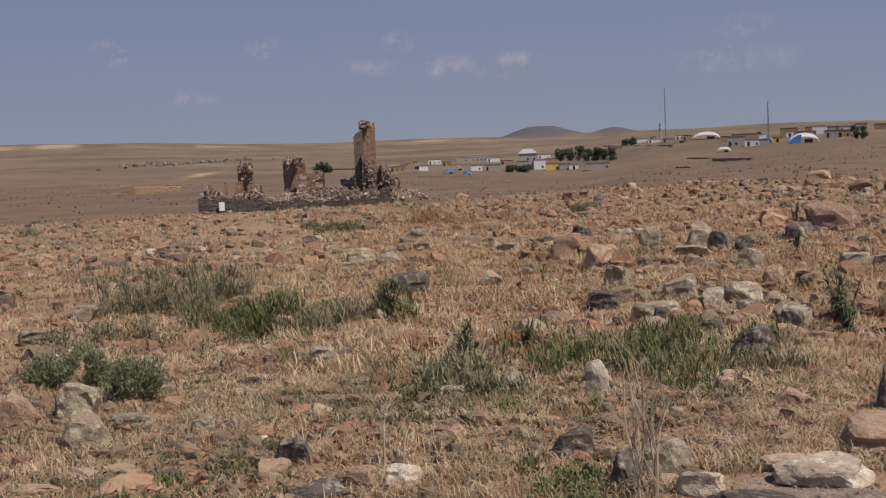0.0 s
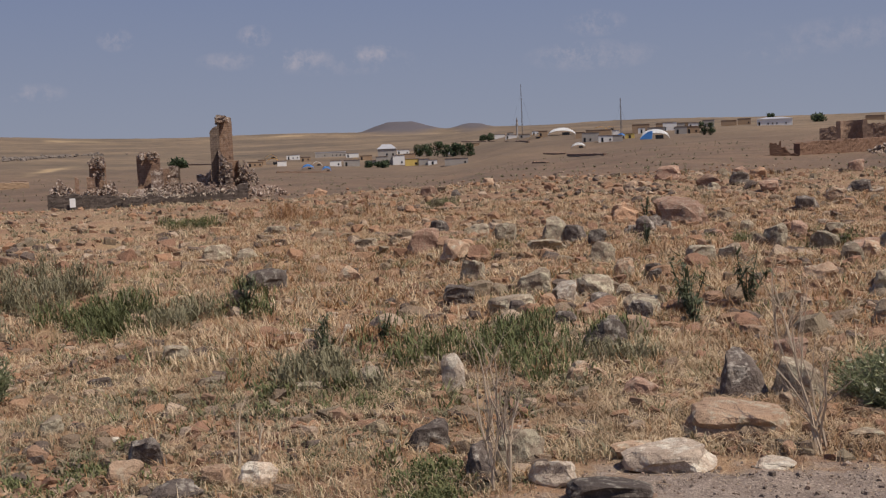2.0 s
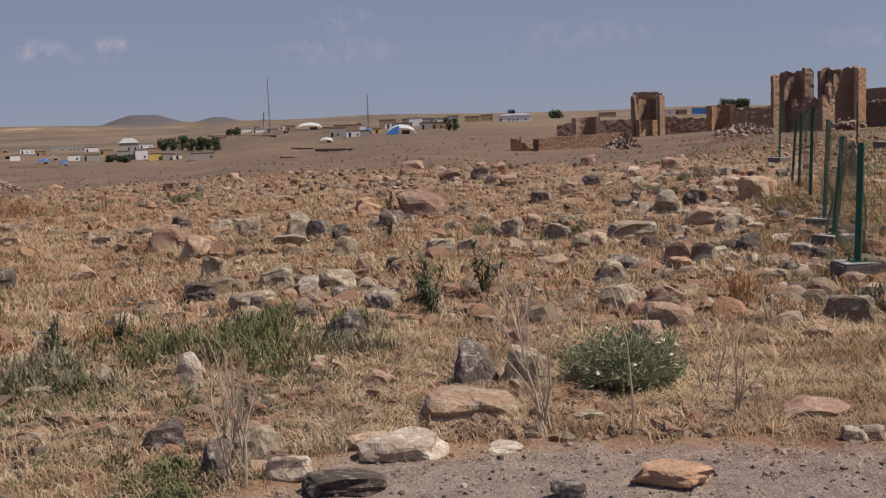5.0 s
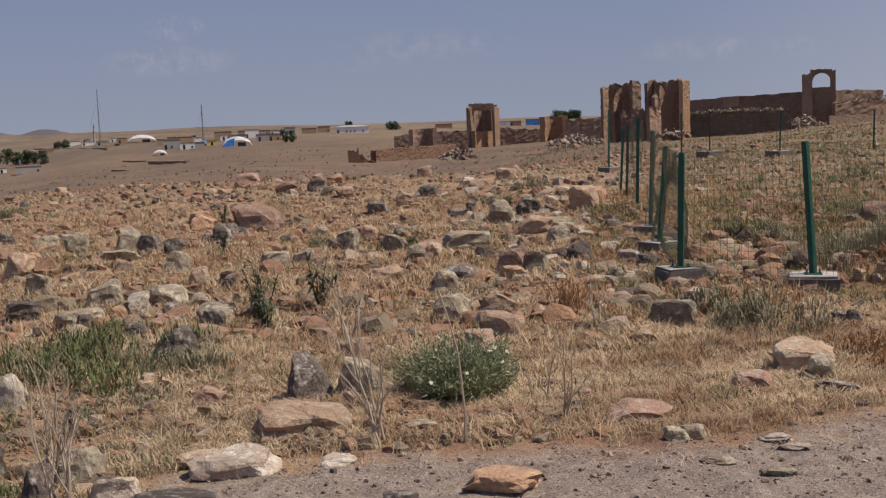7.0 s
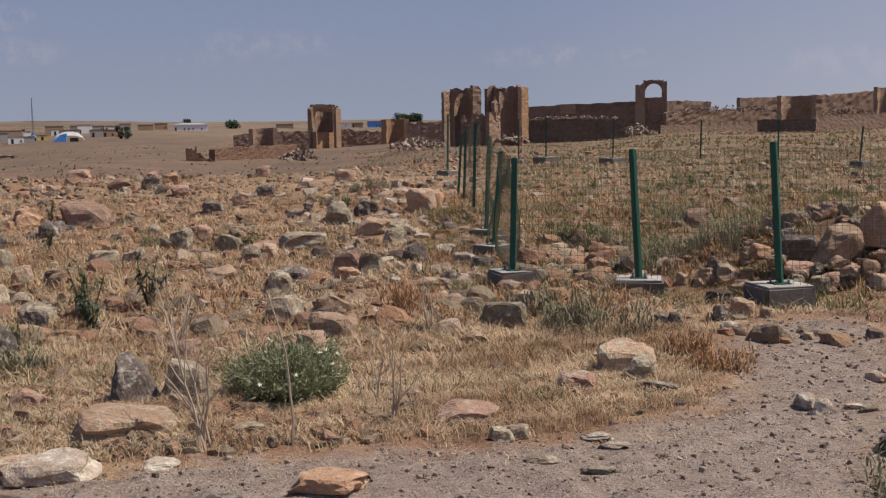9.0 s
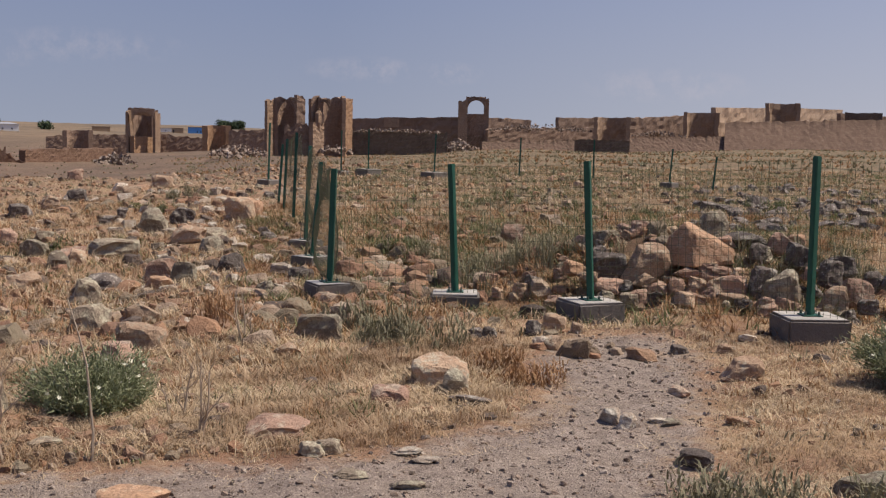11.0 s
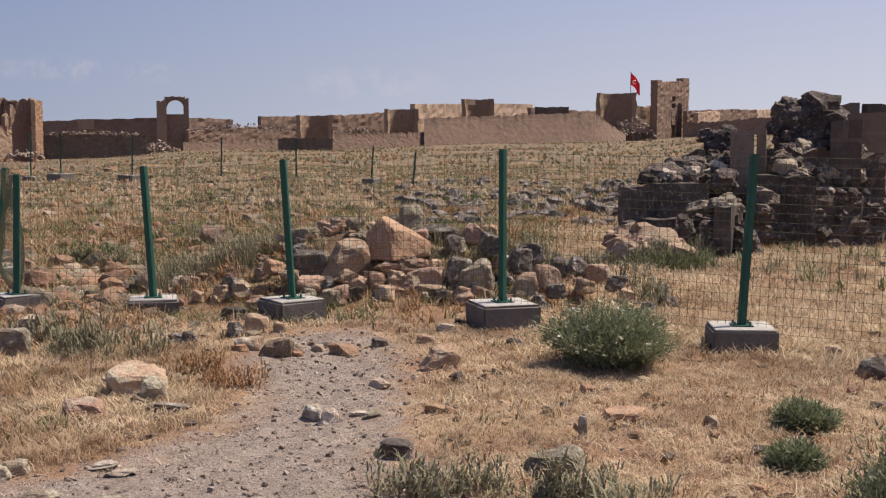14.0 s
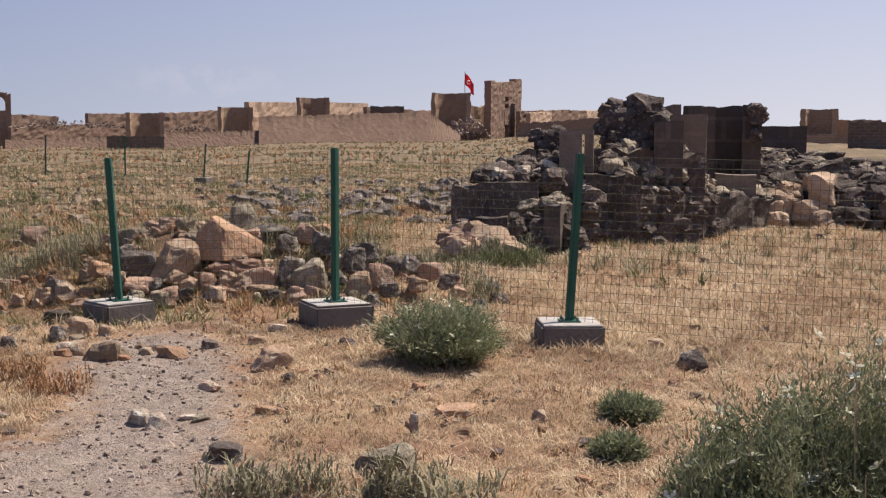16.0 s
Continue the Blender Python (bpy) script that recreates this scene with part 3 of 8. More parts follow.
def heap(parent, name, centre, spread, tall, count, size, material, seed, label=""):
    """A heap of broken stones joined into one part."""
    rng = np.random.RandomState(seed)
    base = []
    for k in range(6):
        bm = rubble_mesh(seed * 10 + k, 0.8, 0, 0.1, 0.1 + 0.1 * (k % 4), 9)
        bm.verts.ensure_lookup_table()
        base.append((np.array([v.co[:] for v in bm.verts]), np.array([[v.index for v in f.verts] for f in bm.faces])))
        bm.free()
    vs, fs, at = [], [], 0
    for k in range(count):
        v, f = base[k % 6]
        s = size * min(1.7, 0.62 * math.exp(rng.normal(0, 0.42))) * np.array([1, rng.uniform(0.6, 1), rng.uniform(0.45, 0.8)])
        rot = free_turn(rng)
        d = np.sqrt(rng.uniform(0, 1))
        t_ = rng.uniform(0, 6.28)
        ux, uy = d * math.cos(t_), d * math.sin(t_)
        px = centre[0] + ux * spread[0][0] + uy * spread[1][0]
        py = centre[1] + ux * spread[0][1] + uy * spread[1][1]
        pz = (centre[2] if len(centre) > 2 else land(px, py)) + tall * (1 - d * d) * rng.uniform(0.3, 1) + size * 0.1
        vs.append(((v - (0, 0, 0.5)) * s) @ rot.T + (px, py, pz))
        fs.append(f + at)
        at += len(v)
    me = raw(name, np.concatenate(vs), np.concatenate(fs), material)
    ob = new(name, me)
    ob.parent = parent
    tagged(ob, label)
    if parent is not None:
        ob["kind"] = "stuff"
    return ob


def bank(parent, path, bottom, top, run, material):
    """An earth slope leaning against a wall's foot: its crest lies on the path, its toe run metres before it."""
    MASS_SEED[0] += 1
    rng = np.random.RandomState(MASS_SEED[0])
    n, rows_ = 48, 9
    q, _, _ = along(path, n)
    u, v = np.meshgrid(np.linspace(0, 1, n + 1), np.linspace(0, 1, rows_ + 1), indexing="ij")
    toward = -q / np.hypot(q[:, 0], q[:, 1])[:, None]
    crest = lerp(top[0], top[1], u) + 0.14 * rng.normal(0, 1, n + 1)[:, None] * (1 - v) ** 4
    foot = lerp(bottom[0], bottom[1], u)
    z = lerp(crest, foot, v) + rng.normal(0, 0.05, u.shape)
    out_ = (run * v ** 1.15)[..., None] * toward[:, None, :]
    verts = np.concatenate([q[:, None, :] + out_, z[..., None]], 2)
    back = np.concatenate([q - toward * 0.8, z[:, :1]], 1)[:, None]
    sole = np.concatenate([q - toward * 0.8, foot[:, :1]], 1)[:, None]
    verts = np.concatenate([sole, back, verts], 1).reshape(-1, 3)
    m_ = rows_ + 3
    faces = [(i * m_ + j, (i + 1) * m_ + j, (i + 1) * m_ + j + 1, i * m_ + j + 1) for i in range(n) for j in range(m_ - 1)]
    ob = new("earth_bank", raw("earth_bank", verts, faces, material))
    ob.parent = parent
    return tagged(ob, "bare tan earth slope at the wall's foot")

# ---- things of the village ----
def house(x, y, w, d, h, yaw, wall, roof, hip, label):
    """A small house: wall, roof, door and windows set into its front."""
    z = land(x, y)
    h = max(h, 1.4)
    ob = thing("village_house", pose(x, y, z - 0.3, 0, 0, yaw), label, "house", "village houses")
    bm = bmesh.new()
    box(bm, w, d, h + 0.3, pose(0, d / 2, 0))
    part("wall", bm, wall, ob)
    bm = bmesh.new()
    if hip:
        made = box(bm, w + 0.8, d + 0.8, h * 0.28, pose(0, d / 2, h + 0.3))
        for v in bm.verts:
            if v.co.z > h + 0.35:
                v.co.x *= 0.45
                v.co.y = d / 2 + (v.co.y - d / 2) * 0.2
    else:
        box(bm, w + 0.3, d + 0.3, 0.22, pose(0, d / 2, h + 0.3), 0.05)
    part("roof", bm, roof, ob)
    rng = random.Random(int(x * 7 + y * 3))
    n = max(1, int(w / 2.2))
    floors = 2 if h > 5 else 1
    for fl in range(floors):
        for k in range(n):
            if rng.random() < 0.5:
                continue
            bm = bmesh.new()
            ww = 0.7 if fl or k else 0.9
            hh = min(0.9, h * 0.3) if (fl or k) else min(1.9, h * 0.7)
            zz = (0.9 if (fl or k) else 0.35) + fl * h * 0.5
            box(bm, ww, 0.12, hh, pose(-w / 2 + (k + 0.5) * w / n, -0.02, zz))
            part("window" if (fl or k) else "door", bm, WINDOW_DARK, ob)
    return ob


def tent(x, y, w, h, yaw, cloth, form, label):
    """A tarpaulin tent: ridge or dome, with a dark slab for the shade in its open end."""
    z = land(x, y)
    ob = thing("tent", pose(x, y, z - 0.1, 0, 0, yaw), label, "tent", "village tents")
    bm = bmesh.new()
    d = w * 0.6
    n = 12 if form == "dome" else 4
    rows = []
    for j in range(7):
        v = j / 6 * 2 - 1
        row = []
        for k in range(n + 1):
            u = k / n * 2 - 1
            if form == "dome":
                zz = h * math.sqrt(max(0, 1 - u * u)) * (1 - 0.35 * v * v) * (1 - 0.1 * abs(math.sin(v * 9)))
            else:
                zz = h * (0.45 + 0.55 * (1 - abs(u))) if abs(u) < 0.99 else 0.0
                zz -= 0.06 * h * (1 - v * v)
            row.append(bm.verts.new((u * w / 2, d / 2 + v * d / 2, zz)))
        rows.append(row)
    for j in range(6):
        for k in range(n):
            bm.faces.new((rows[j][k], rows[j][k + 1], rows[j + 1][k + 1], rows[j + 1][k]))
    bmesh.ops.solidify(bm, geom=bm.faces[:], thickness=0.06)
    part("canopy", bm, cloth, ob)
    # near-black slab stands for the shaded inside of the tent
    bm = bmesh.new()
    box(bm, w * 0.26, 0.1, h * 0.4, pose(w * 0.15, -0.02, 0))
    part("opening", bm, WINDOW_DARK, ob)
    if "blue flap" in label:
        bm = bmesh.new()
        for k in range(9):
            u = -0.95 + k * 0.09
            rod(bm, (u * w / 2, -0.08, 0.05), (u * w * 0.36, -0.02, h * 0.86 * math.sqrt(max(0.02, 1 - u * u * 0.8))), w * 0.024, w * 0.018, 4)
        part("flap", bm, TENT_BLUE, ob)
    return ob


def leaf_cloud(rng, blobs, count, size):
    """Triangular leaves on the skins of blobs (x, y, z, r): vertices and faces."""
    b = np.array(blobs)
    k = rng.choice(len(b), count, p=b[:, 3] ** 2 / (b[:, 3] ** 2).sum())
    d = rng.normal(size=(count, 3))
    d /= np.linalg.norm(d, axis=1)[:, None]
    c = b[k, :3] + d * (b[k, 3] * rng.uniform(0.55, 1.08, count))[:, None] * (1, 1, 0.85)
    a1 = rng.normal(size=(count, 3))
    a1 /= np.linalg.norm(a1, axis=1)[:, None]
    a2 = np.cross(a1, d)
    s = size * rng.uniform(0.6, 1.4, count)[:, None]
    v = np.stack([c + a1 * s, c - a1 * s * 0.5 + a2 * s * 0.6, c - a1 * s * 0.5 - a2 * s * 0.6], 1).reshape(-1, 3)
    return v, np.arange(count * 3).reshape(-1, 3)


def tree(x, y, w, h, seed):
    """A small village tree: tapered trunk with limbs, crown of many leaves."""
    z = land(x, y)
    rng = np.random.RandomState(seed)
    ob = thing("village_tree", pose(x, y, z - 0.2), "dark green bushy village tree", "tree", "village trees")
    bm = bmesh.new()
    rod(bm, (0, 0, 0), (0, 0, h * 0.5), w * 0.05, w * 0.03, 7)
    for k in range(5):
        a_ = k * 1.3
        rod(bm, (0, 0, h * 0.3), (math.cos(a_) * w * 0.3, math.sin(a_) * w * 0.3, h * 0.65), w * 0.025, w * 0.01, 5)
    part("trunk", bm, BARK, ob)
    blobs = [(rng.uniform(-.3, .3) * w, rng.uniform(-.3, .3) * w, h * rng.uniform(0.1, 0.75), w * rng.uniform(0.18, 0.32)) for k in range(14)]
    v, f = leaf_cloud(rng, blobs, 800, w * 0.085)
    shared("crown", raw("crown", v, f, TREE_LEAF), ob, Matrix())
    return ob


def mast(x, y, h):
    """A guyed lattice mast."""
    z = land(x, y)
    ob = thing("radio_mast", pose(x, y, z - 0.3), "tall thin lattice radio mast", "mast", "masts")
    bm = bmesh.new()
    w = 0.36
    for k in range(3):
        a_ = k * 2.094
        rod(bm, (math.cos(a_) * w, math.sin(a_) * w, 0), (math.cos(a_) * w * 0.4, math.sin(a_) * w * 0.4, h + 0.3), 0.1, 0.07, 4)
    part("lattice_leg", bm, MAST, ob)
    bm = bmesh.new()
    n = 16
    for j in range(n):
        k0, k1 = lerp(1, 0.4, j / n), lerp(1, 0.4, (j + 1) / n)
        for k in range(3):
            a_, b_ = k * 2.094, (k + 1) * 2.094
            rod(bm, (math.cos(a_) * w * k0, math.sin(a_) * w * k0, h * j / n), (math.cos(b_) * w * k1, math.sin(b_) * w * k1, h * (j + 1) / n), 0.04, 0.04, 3)
    part("lattice_brace", bm, MAST, ob)
    bm = bmesh.new()
    for k in range(3):
        a_ = k * 2.094 + 0.5
        rod(bm, (0, 0, h * 0.85), (math.cos(a_) * h * 0.28, math.sin(a_) * h * 0.28, 0.2), 0.025, 0.025, 3)
    part("guy_wire", bm, MAST, ob)
    return ob


def minaret(x, y, h):
    z = land(x, y)
    ob = thing("minaret", pose(x, y, z - 0.3), "slim dark village minaret with a pointed cap", "minaret")
    bm = bmesh.new()
    rod(bm, (0, 0, 0), (0, 0, h * 0.8), 0.6, 0.5, 12)
    part("shaft", bm, GREYWALL, ob)
    bm = bmesh.new()
    rod(bm, (0, 0, h * 0.62), (0, 0, h * 0.68), 0.9, 0.9, 12)
    part("balcony", bm, GREYWALL, ob)
    bm = bmesh.new()
    rod(bm, (0, 0, h * 0.8), (0, 0, h + 0.3), 0.6, 0.05, 12)
    part("cap", bm, ROOF_DARK, ob)
    return ob


# ---- the city walls, from the broken end near the village to the keep ----
wall_a = root("ruined_city_wall", 0, 0, "broken end of a tan stone city wall with a lower curtain", "wall", "city walls")
mass(wall_a, "wall_end", [(74.25, 201.72), (76.05, 201.06)], (-6.11, -6.17), (-1.28, -1.25), 2.0, WALL_RED, 1.0)
mass(wall_a, "wall_stub", [(76.19, 202.07), (80.09, 200.56)], (-6.20, -6.34), (-1.96, -4.22), 2.0, WALL_RED, 1.2)
mass(wall_a, "curtain", [(80.29, 204.78), (102.31, 217.06)], (-5.30, -6.42), (-1.75, -1.65), 1.4, WALL_RED, 0.5)
# darker strip along the foot of the curtain
mass(wall_a, "coping", [(79.50, 202.94), (101.40, 215.28)], (-5.45, -6.58), (-4.54, -5.07), 1.4, WALL_DARK, 0.2)
heap(wall_a, "rubble", (98.09, 205.73, -5.77), ((4.50, -2.14), (3.87, 8.13)), 3.27, 160, 1.2, RUBBLE_CORE, 31, label="collapsed rubble core of pale stone")
wall_b = root("ruined_city_wall", 0, 0, "low brown curtain wall with a broken turret", "wall", "city walls")
mass(wall_b, "curtain", [(114.34, 277.31), (131.16, 269.77)], (-4.38, -4.52), (0.21, 1.08), 1.2, WALL_BROWN, 0.6)
mass(wall_b, "turret", arc(116.98, 265.30, 2.85, -66.2, 113.8), -4.51, 1.61, 1.0, WALL_BROWN, 0.4)
tower_a = root("ruined_tower", 0, 0, "tall ruined horseshoe tower open on the inner side", "tower", "city towers")
mass(tower_a, "shell", arc(150.30, 299.33, 3.29, -63.3, 116.7), -5.05, 7.47, 1.8, WALL_BROWN, 0.9)
mass(tower_a, "jamb", [(142.62, 293.11), (144.45, 293.78)], (-4.60, -4.62), (7.02, 7.29), 0.9, WALL_TAN, 0.5)
mass(tower_a, "jamb", [(148.86, 290.00), (150.69, 290.67)], (-4.71, -4.79), (7.05, 6.42), 0.9, WALL_TAN, 0.8)
mass(tower_a, "vault", [(143.78, 294.77), (150.70, 291.30)], (5.84, 5.54), (7.94, 7.49), 2.5, WALL_BROWN, 0.6)
mass(tower_a, "footing", [(143.41, 291.61), (151.19, 294.44)], (-4.66, -4.97), (0.38, 0.15), 1.5, WALL_ORANGE, 0.3)
wall_c = root("ruined_city_wall", 0, 0, "plain brown curtain wall between two towers", "wall", "city walls")
mass(wall_c, "curtain", [(155.21, 300.23), (165.91, 294.45)], (-4.83, -4.75), (1.33, 0.12), 1.2, WALL_BROWN, 0.7)
mass(wall_c, "curtain", [(163.79, 277.20), (172.72, 271.74)], (-3.46, -3.25), (2.44, 3.07), 1.2, WALL_BROWN, 0.7)
tower_b = root("restored_tower", 0, 0, "round restored tower of smooth orange stone", "tower", "city towers")
mass(tower_b, "shell", arc(162.57, 281.37, 3.05, -65.0, 125.0), -4.51, 3.59, 1.4, WALL_ORANGE, 0.3)
gate = root("ruined_gate_tower", 0, 0, "twin ruined gate towers with broken vaulted niches", "tower", "city towers")
mass(tower_a, "arch", [(143.26, 291.69), (148.54, 289.04)], 0.0, 7.70, 1.6, WALL_BROWN, 0.35, cell=0.35, arch=(0.02, 0.98, 4.16, 6.55))
mass(gate, "shell", arc(134.02, 203.97, 2.24, -57, 123), -3.40, 9.15, 0.8, WALL_BROWN, 1.2, cell=0.6)
# tan and orange pieces: the gate's sunlit strips get a lighter colour than its shells
mass(gate, "niche_wall", [(129.92, 205.43), (133.11, 206.28)], (-3.40, -3.45), (8.70, 8.93), 0.7, WALL_TAN, 0.7, cell=0.5)
mass(gate, "broken_pier", [(133.70, 200.60), (135.64, 200.43)], (2.90, 2.90), (9.20, 9.59), 1.0, WALL_BROWN, 1.8, cell=0.5)
mass(gate, "arch", [(130.71, 202.55), (133.88, 200.48)], 0.0, 9.12, 0.9, WALL_BROWN, 0.7, cell=0.35, arch=(0.04, 0.94, 5.01, 8.04))
mass(gate, "broken_pier", [(136.64, 199.82), (138.58, 199.82)], (-3.40, -3.42), (9.40, 9.69), 1.0, WALL_BROWN, 2.0, cell=0.5)
mass(gate, "broken_pier", [(137.20, 198.22), (138.95, 198.69)], (-3.40, -3.43), (7.76, 6.94), 0.8, WALL_TAN, 2.0, cell=0.5)
mass(gate, "shell", arc(142.64, 200.50, 2.30, -55, 125), -3.40, 9.73, 0.8, WALL_BROWN, 1.2, cell=0.6)
mass(gate, "arch", [(137.96, 198.92), (139.89, 197.57)], 0.0, 9.21, 0.9, WALL_BROWN, 0.7, cell=0.35, arch=(0.04, 0.94, 5.93, 8.23))
mass(gate, "end_wall", [(144.83, 200.18), (147.82, 201.27)], (-3.40, -3.45), (9.13, 9.35), 0.8, WALL_ORANGE, 0.4, cell=0.5)
mass(gate, "low_wall", [(127.52, 195.09), (129.40, 193.85)], (-3.40, -3.40), (3.88, 4.54), 1.2, WALL_BROWN, 1.6, cell=0.5)
mass(gate, "low_wall", [(127.57, 191.46), (131.43, 188.84)], (-3.40, -3.40), (4.40, 4.26), 1.2, WALL_BROWN, 1.2, cell=0.5)
mass(gate, "broken_pier", [(128.97, 188.11), (131.46, 188.55)], (-3.40, -3.44), (5.15, 2.91), 1.0, WALL_TAN, 1.6, cell=0.5)
heap(gate, "rubble", (118.55, 197.07, -2.75), ((5.07, -3.04), (4.11, 6.86)), 2.37, 200, 1.0, RUBBLE_CORE, 33, label="pale tumbled stones along the wall foot")
heap(gate, "rubble", (131.41, 183.94, -1.62), ((2.47, -1.76), (2.90, 4.07)), 1.45, 60, 1.0, RUBBLE_CORE, 34)
wall_d = root("city_wall", 0, 0, "dark inner curtain wall with pale rubble along its top", "wall", "city walls")
mass(wall_d, "curtain", [(176.37, 242.78), (188.84, 213.61)], (-3.17, -2.30), (5.95, 6.67), 1.8, WALL_BROWN, 0.3)
mass(wall_d, "restored_patch", [(177.41, 228.25), (180.30, 225.98)], (3.82, 3.87), (6.21, 6.26), 1.2, WALL_TAN, 0.1)
mass(wall_d, "outer_wall", [(149.20, 206.89), (166.95, 192.89)], (-2.79, -2.45), (2.86, 2.81), 1.8, WALL_DARK, 0.7)
heap(wall_d, "rubble", (158.16, 198.63, 2.43), ((7.70, -6.12), (0.50, 0.63)), 0.82, 270, 0.48, RUBBLE_CORE, 35, label="crumbling pale wall top")
arch_tower = root("ruined_arch_tower", 0, 0, "ruined tower with an open round arch at its top", "tower", "city towers")
mass(arch_tower, "pier", [(183.82, 208.70), (185.45, 207.25)], (-2.07, -2.10), (10.14, 10.82), 2.2, WALL_TAN, 0.7)
mass(arch_tower, "pier", [(189.57, 206.22), (190.43, 205.43)], (-1.96, -1.86), (10.68, 10.96), 2.2, WALL_BROWN, 0.2)
mass(arch_tower, "wall_below", [(186.50, 209.00), (189.77, 206.04)], (-2.15, -1.94), (7.25, 7.31), 1.8, WALL_BROWN, 0.1)
mass(arch_tower, "arch", [(185.83, 208.26), (189.18, 205.22)], 0.0, 11.20, 1.6, WALL_BROWN, 0.25, cell=0.3, arch=(0.08, 0.95, 8.26, 10.36))
heap(arch_tower, "rubble", (173.65, 196.26, -2.36), ((3.96, -3.50), (3.97, 4.50)), 3.66, 220, 1.1, RUBBLE_CORE, 36, label="heap of fallen pale stone")
wall_e = root("city_wall", 0, 0, "stepped brown curtain walls with rubble-topped outer wall", "wall", "city walls")
mass(wall_e, "curtain", [(198.19, 214.60), (210.76, 212.38)], (-1.91, -1.50), (6.88, 6.60), 1.2, WALL_BROWN, 0.5)
mass(wall_e, "curtain", [(216.13, 208.25), (229.31, 205.93)], (-1.49, -0.95), (7.40, 7.69), 1.2, WALL_BROWN, 0.4)
mass(wall_e, "outer_wall", [(187.36, 202.82), (219.08, 197.23)], (-1.84, -1.37), (3.78, 5.22), 1.2, WALL_BROWN, 0.6)
heap(wall_e, "rubble", (195.02, 192.26, 3.54), ((8.56, -8.66), (0.71, 0.70)), 1.53, 342, 0.54, RUBBLE_CORE, 37, label="crumbling pale wall top")
bank(wall_e, [(174.54, 190.15), (189.10, 175.71)], (-1.37, -1.47), (0.87, 1.60), 3.4, BANK_EARTH)
# dark masonry puts the shade of this turret's shadow side into its colour
mass(wall_e, "dark_turret", [(176.93, 165.31), (184.13, 157.27)], (-2.20, -2.07), (1.94, 2.18), 5, WALL_DARK, 0.5)
mass(wall_e, "turret", arc(204.64, 180.12, 3.61, -43, 141), -1.01, 7.04, 0.9, WALL_TAN, 0.2)
wall_f = root("city_wall", 0, 0, "long tan curtain wall with square turrets on an earth bank", "wall", "city walls")
mass(wall_f, "curtain", [(221.62, 190.36), (240.84, 186.97)], (-0.85, -0.92), (7.45, 8.58), 1.2, WALL_BROWN, 0.6)
heap(wall_f, "rubble", (221.83, 180.65, 2.88), ((4.02, -4.93), (0.77, 0.63)), 1.34, 198, 0.54, RUBBLE_CORE, 38, label="crumbling pale wall top")
mass(wall_f, "turret", arc(228.13, 173.55, 3.63, -39, 145), -1.05, 8.74, 0.9, WALL_TAN, 0.2)
bank(wall_f, [(202.11, 173.16), (215.09, 156.79)], (-1.05, -0.47), (2.35, 3.22), 4.1, BANK_EARTH)
bank(wall_f, [(216.52, 158.22), (241.92, 129.09)], (-0.35, 0.29), (6.22, 7.55), 8.0, BANK_EARTH)
bank(wall_f, [(241.81, 129.30), (246.90, 123.83)], (0.27, 0.48), (7.54, 2.53), 8.0, BANK_EARTH)
mass(wall_f, "curtain", [(236.63, 176.44), (262.34, 177.34)], (-0.58, 0.07), (10.20, 10.81), 1.2, WALL_SUNLIT, 0.15)
mass(wall_f, "turret", arc(239.15, 158.97, 3.44, -36, 148), -0.25, 11.18, 0.9, WALL_TAN, 0.2)
mass(wall_f, "curtain", [(247.54, 160.80), (267.42, 161.49)], (0.41, 0.58), (10.37, 10.52), 1.2, WALL_SUNLIT, 0.15)
mass(wall_f, "curtain", [(255.13, 154.36), (283.45, 149.37)], (0.45, 0.40), (9.30, 8.97), 1.2, WALL_BROWN, 0.5)
mass(wall_f, "turret", [(252.39, 151.16), (256.51, 144.06)], (0.61, 0.53), (9.47, 9.40), 1.2, WALL_DARK, 0.3)
mass(wall_f, "flag_tower", arc(266.34, 136.28, 4.38, -29, 155), 0.48, 12.92, 0.9, WALL_TAN, 0.2)
mass(wall_f, "curtain", [(272.63, 134.97), (282.95, 133.15)], (0.68, 0.95), (10.03, 10.70), 1.2, WALL_BROWN, 1.0)
heap(wall_f, "rubble", (261.86, 129.57, 1.94), ((2.46, -4.97), (7.17, 3.55)), 5.26, 220, 1.1, RUBBLE_CORE, 39, label="slope of fallen stone")
mass(wall_f, "curtain", [(281.76, 124.94), (314.40, 119.18)], (1.21, 2.51), (8.96, 9.71), 1.2, WALL_BROWN, 0.5)
mass(wall_f, "curtain", [(280.99, 121.77), (339.05, 123.80)], (1.52, 2.22), (8.30, 10.20), 1.2, WALL_SUNLIT, 0.4)
mass(wall_f, "smooth_bank", [(265.23, 117.85), (273.48, 97.25)], (1.20, 1.30), (5.65, 7.06), 1.2, WALL_BROWN, 0.6)
keep = root("ruined_keep", 0, 0, "square tan stone keep with two window openings and a door", "tower", "city towers")
mass(keep, "wall", [(273.09, 129.45), (280.12, 128.83)], (1.14, 1.22), (15.79, 16.21), 2.0, WALL_BROWN, 0.5)
mass(keep, "wall", [(282.01, 128.67), (288.78, 128.08)], (1.30, 1.74), (16.14, 16.55), 2.0, WALL_BROWN, 0.5)
mass(keep, "lintel", [(279.63, 128.88), (282.57, 128.62)], (12.22, 12.31), (15.64, 15.75), 2.0, WALL_BROWN, 0.4)
mass(keep, "spandrel", [(279.99, 128.85), (282.93, 128.59)], (10.45, 10.53), (11.00, 11.08), 2.0, WALL_BROWN, 0.02)
mass(keep, "spandrel", [(280.12, 128.83), (283.06, 128.58)], (5.10, 5.14), (9.35, 9.43), 2.0, WALL_BROWN, 0.02)
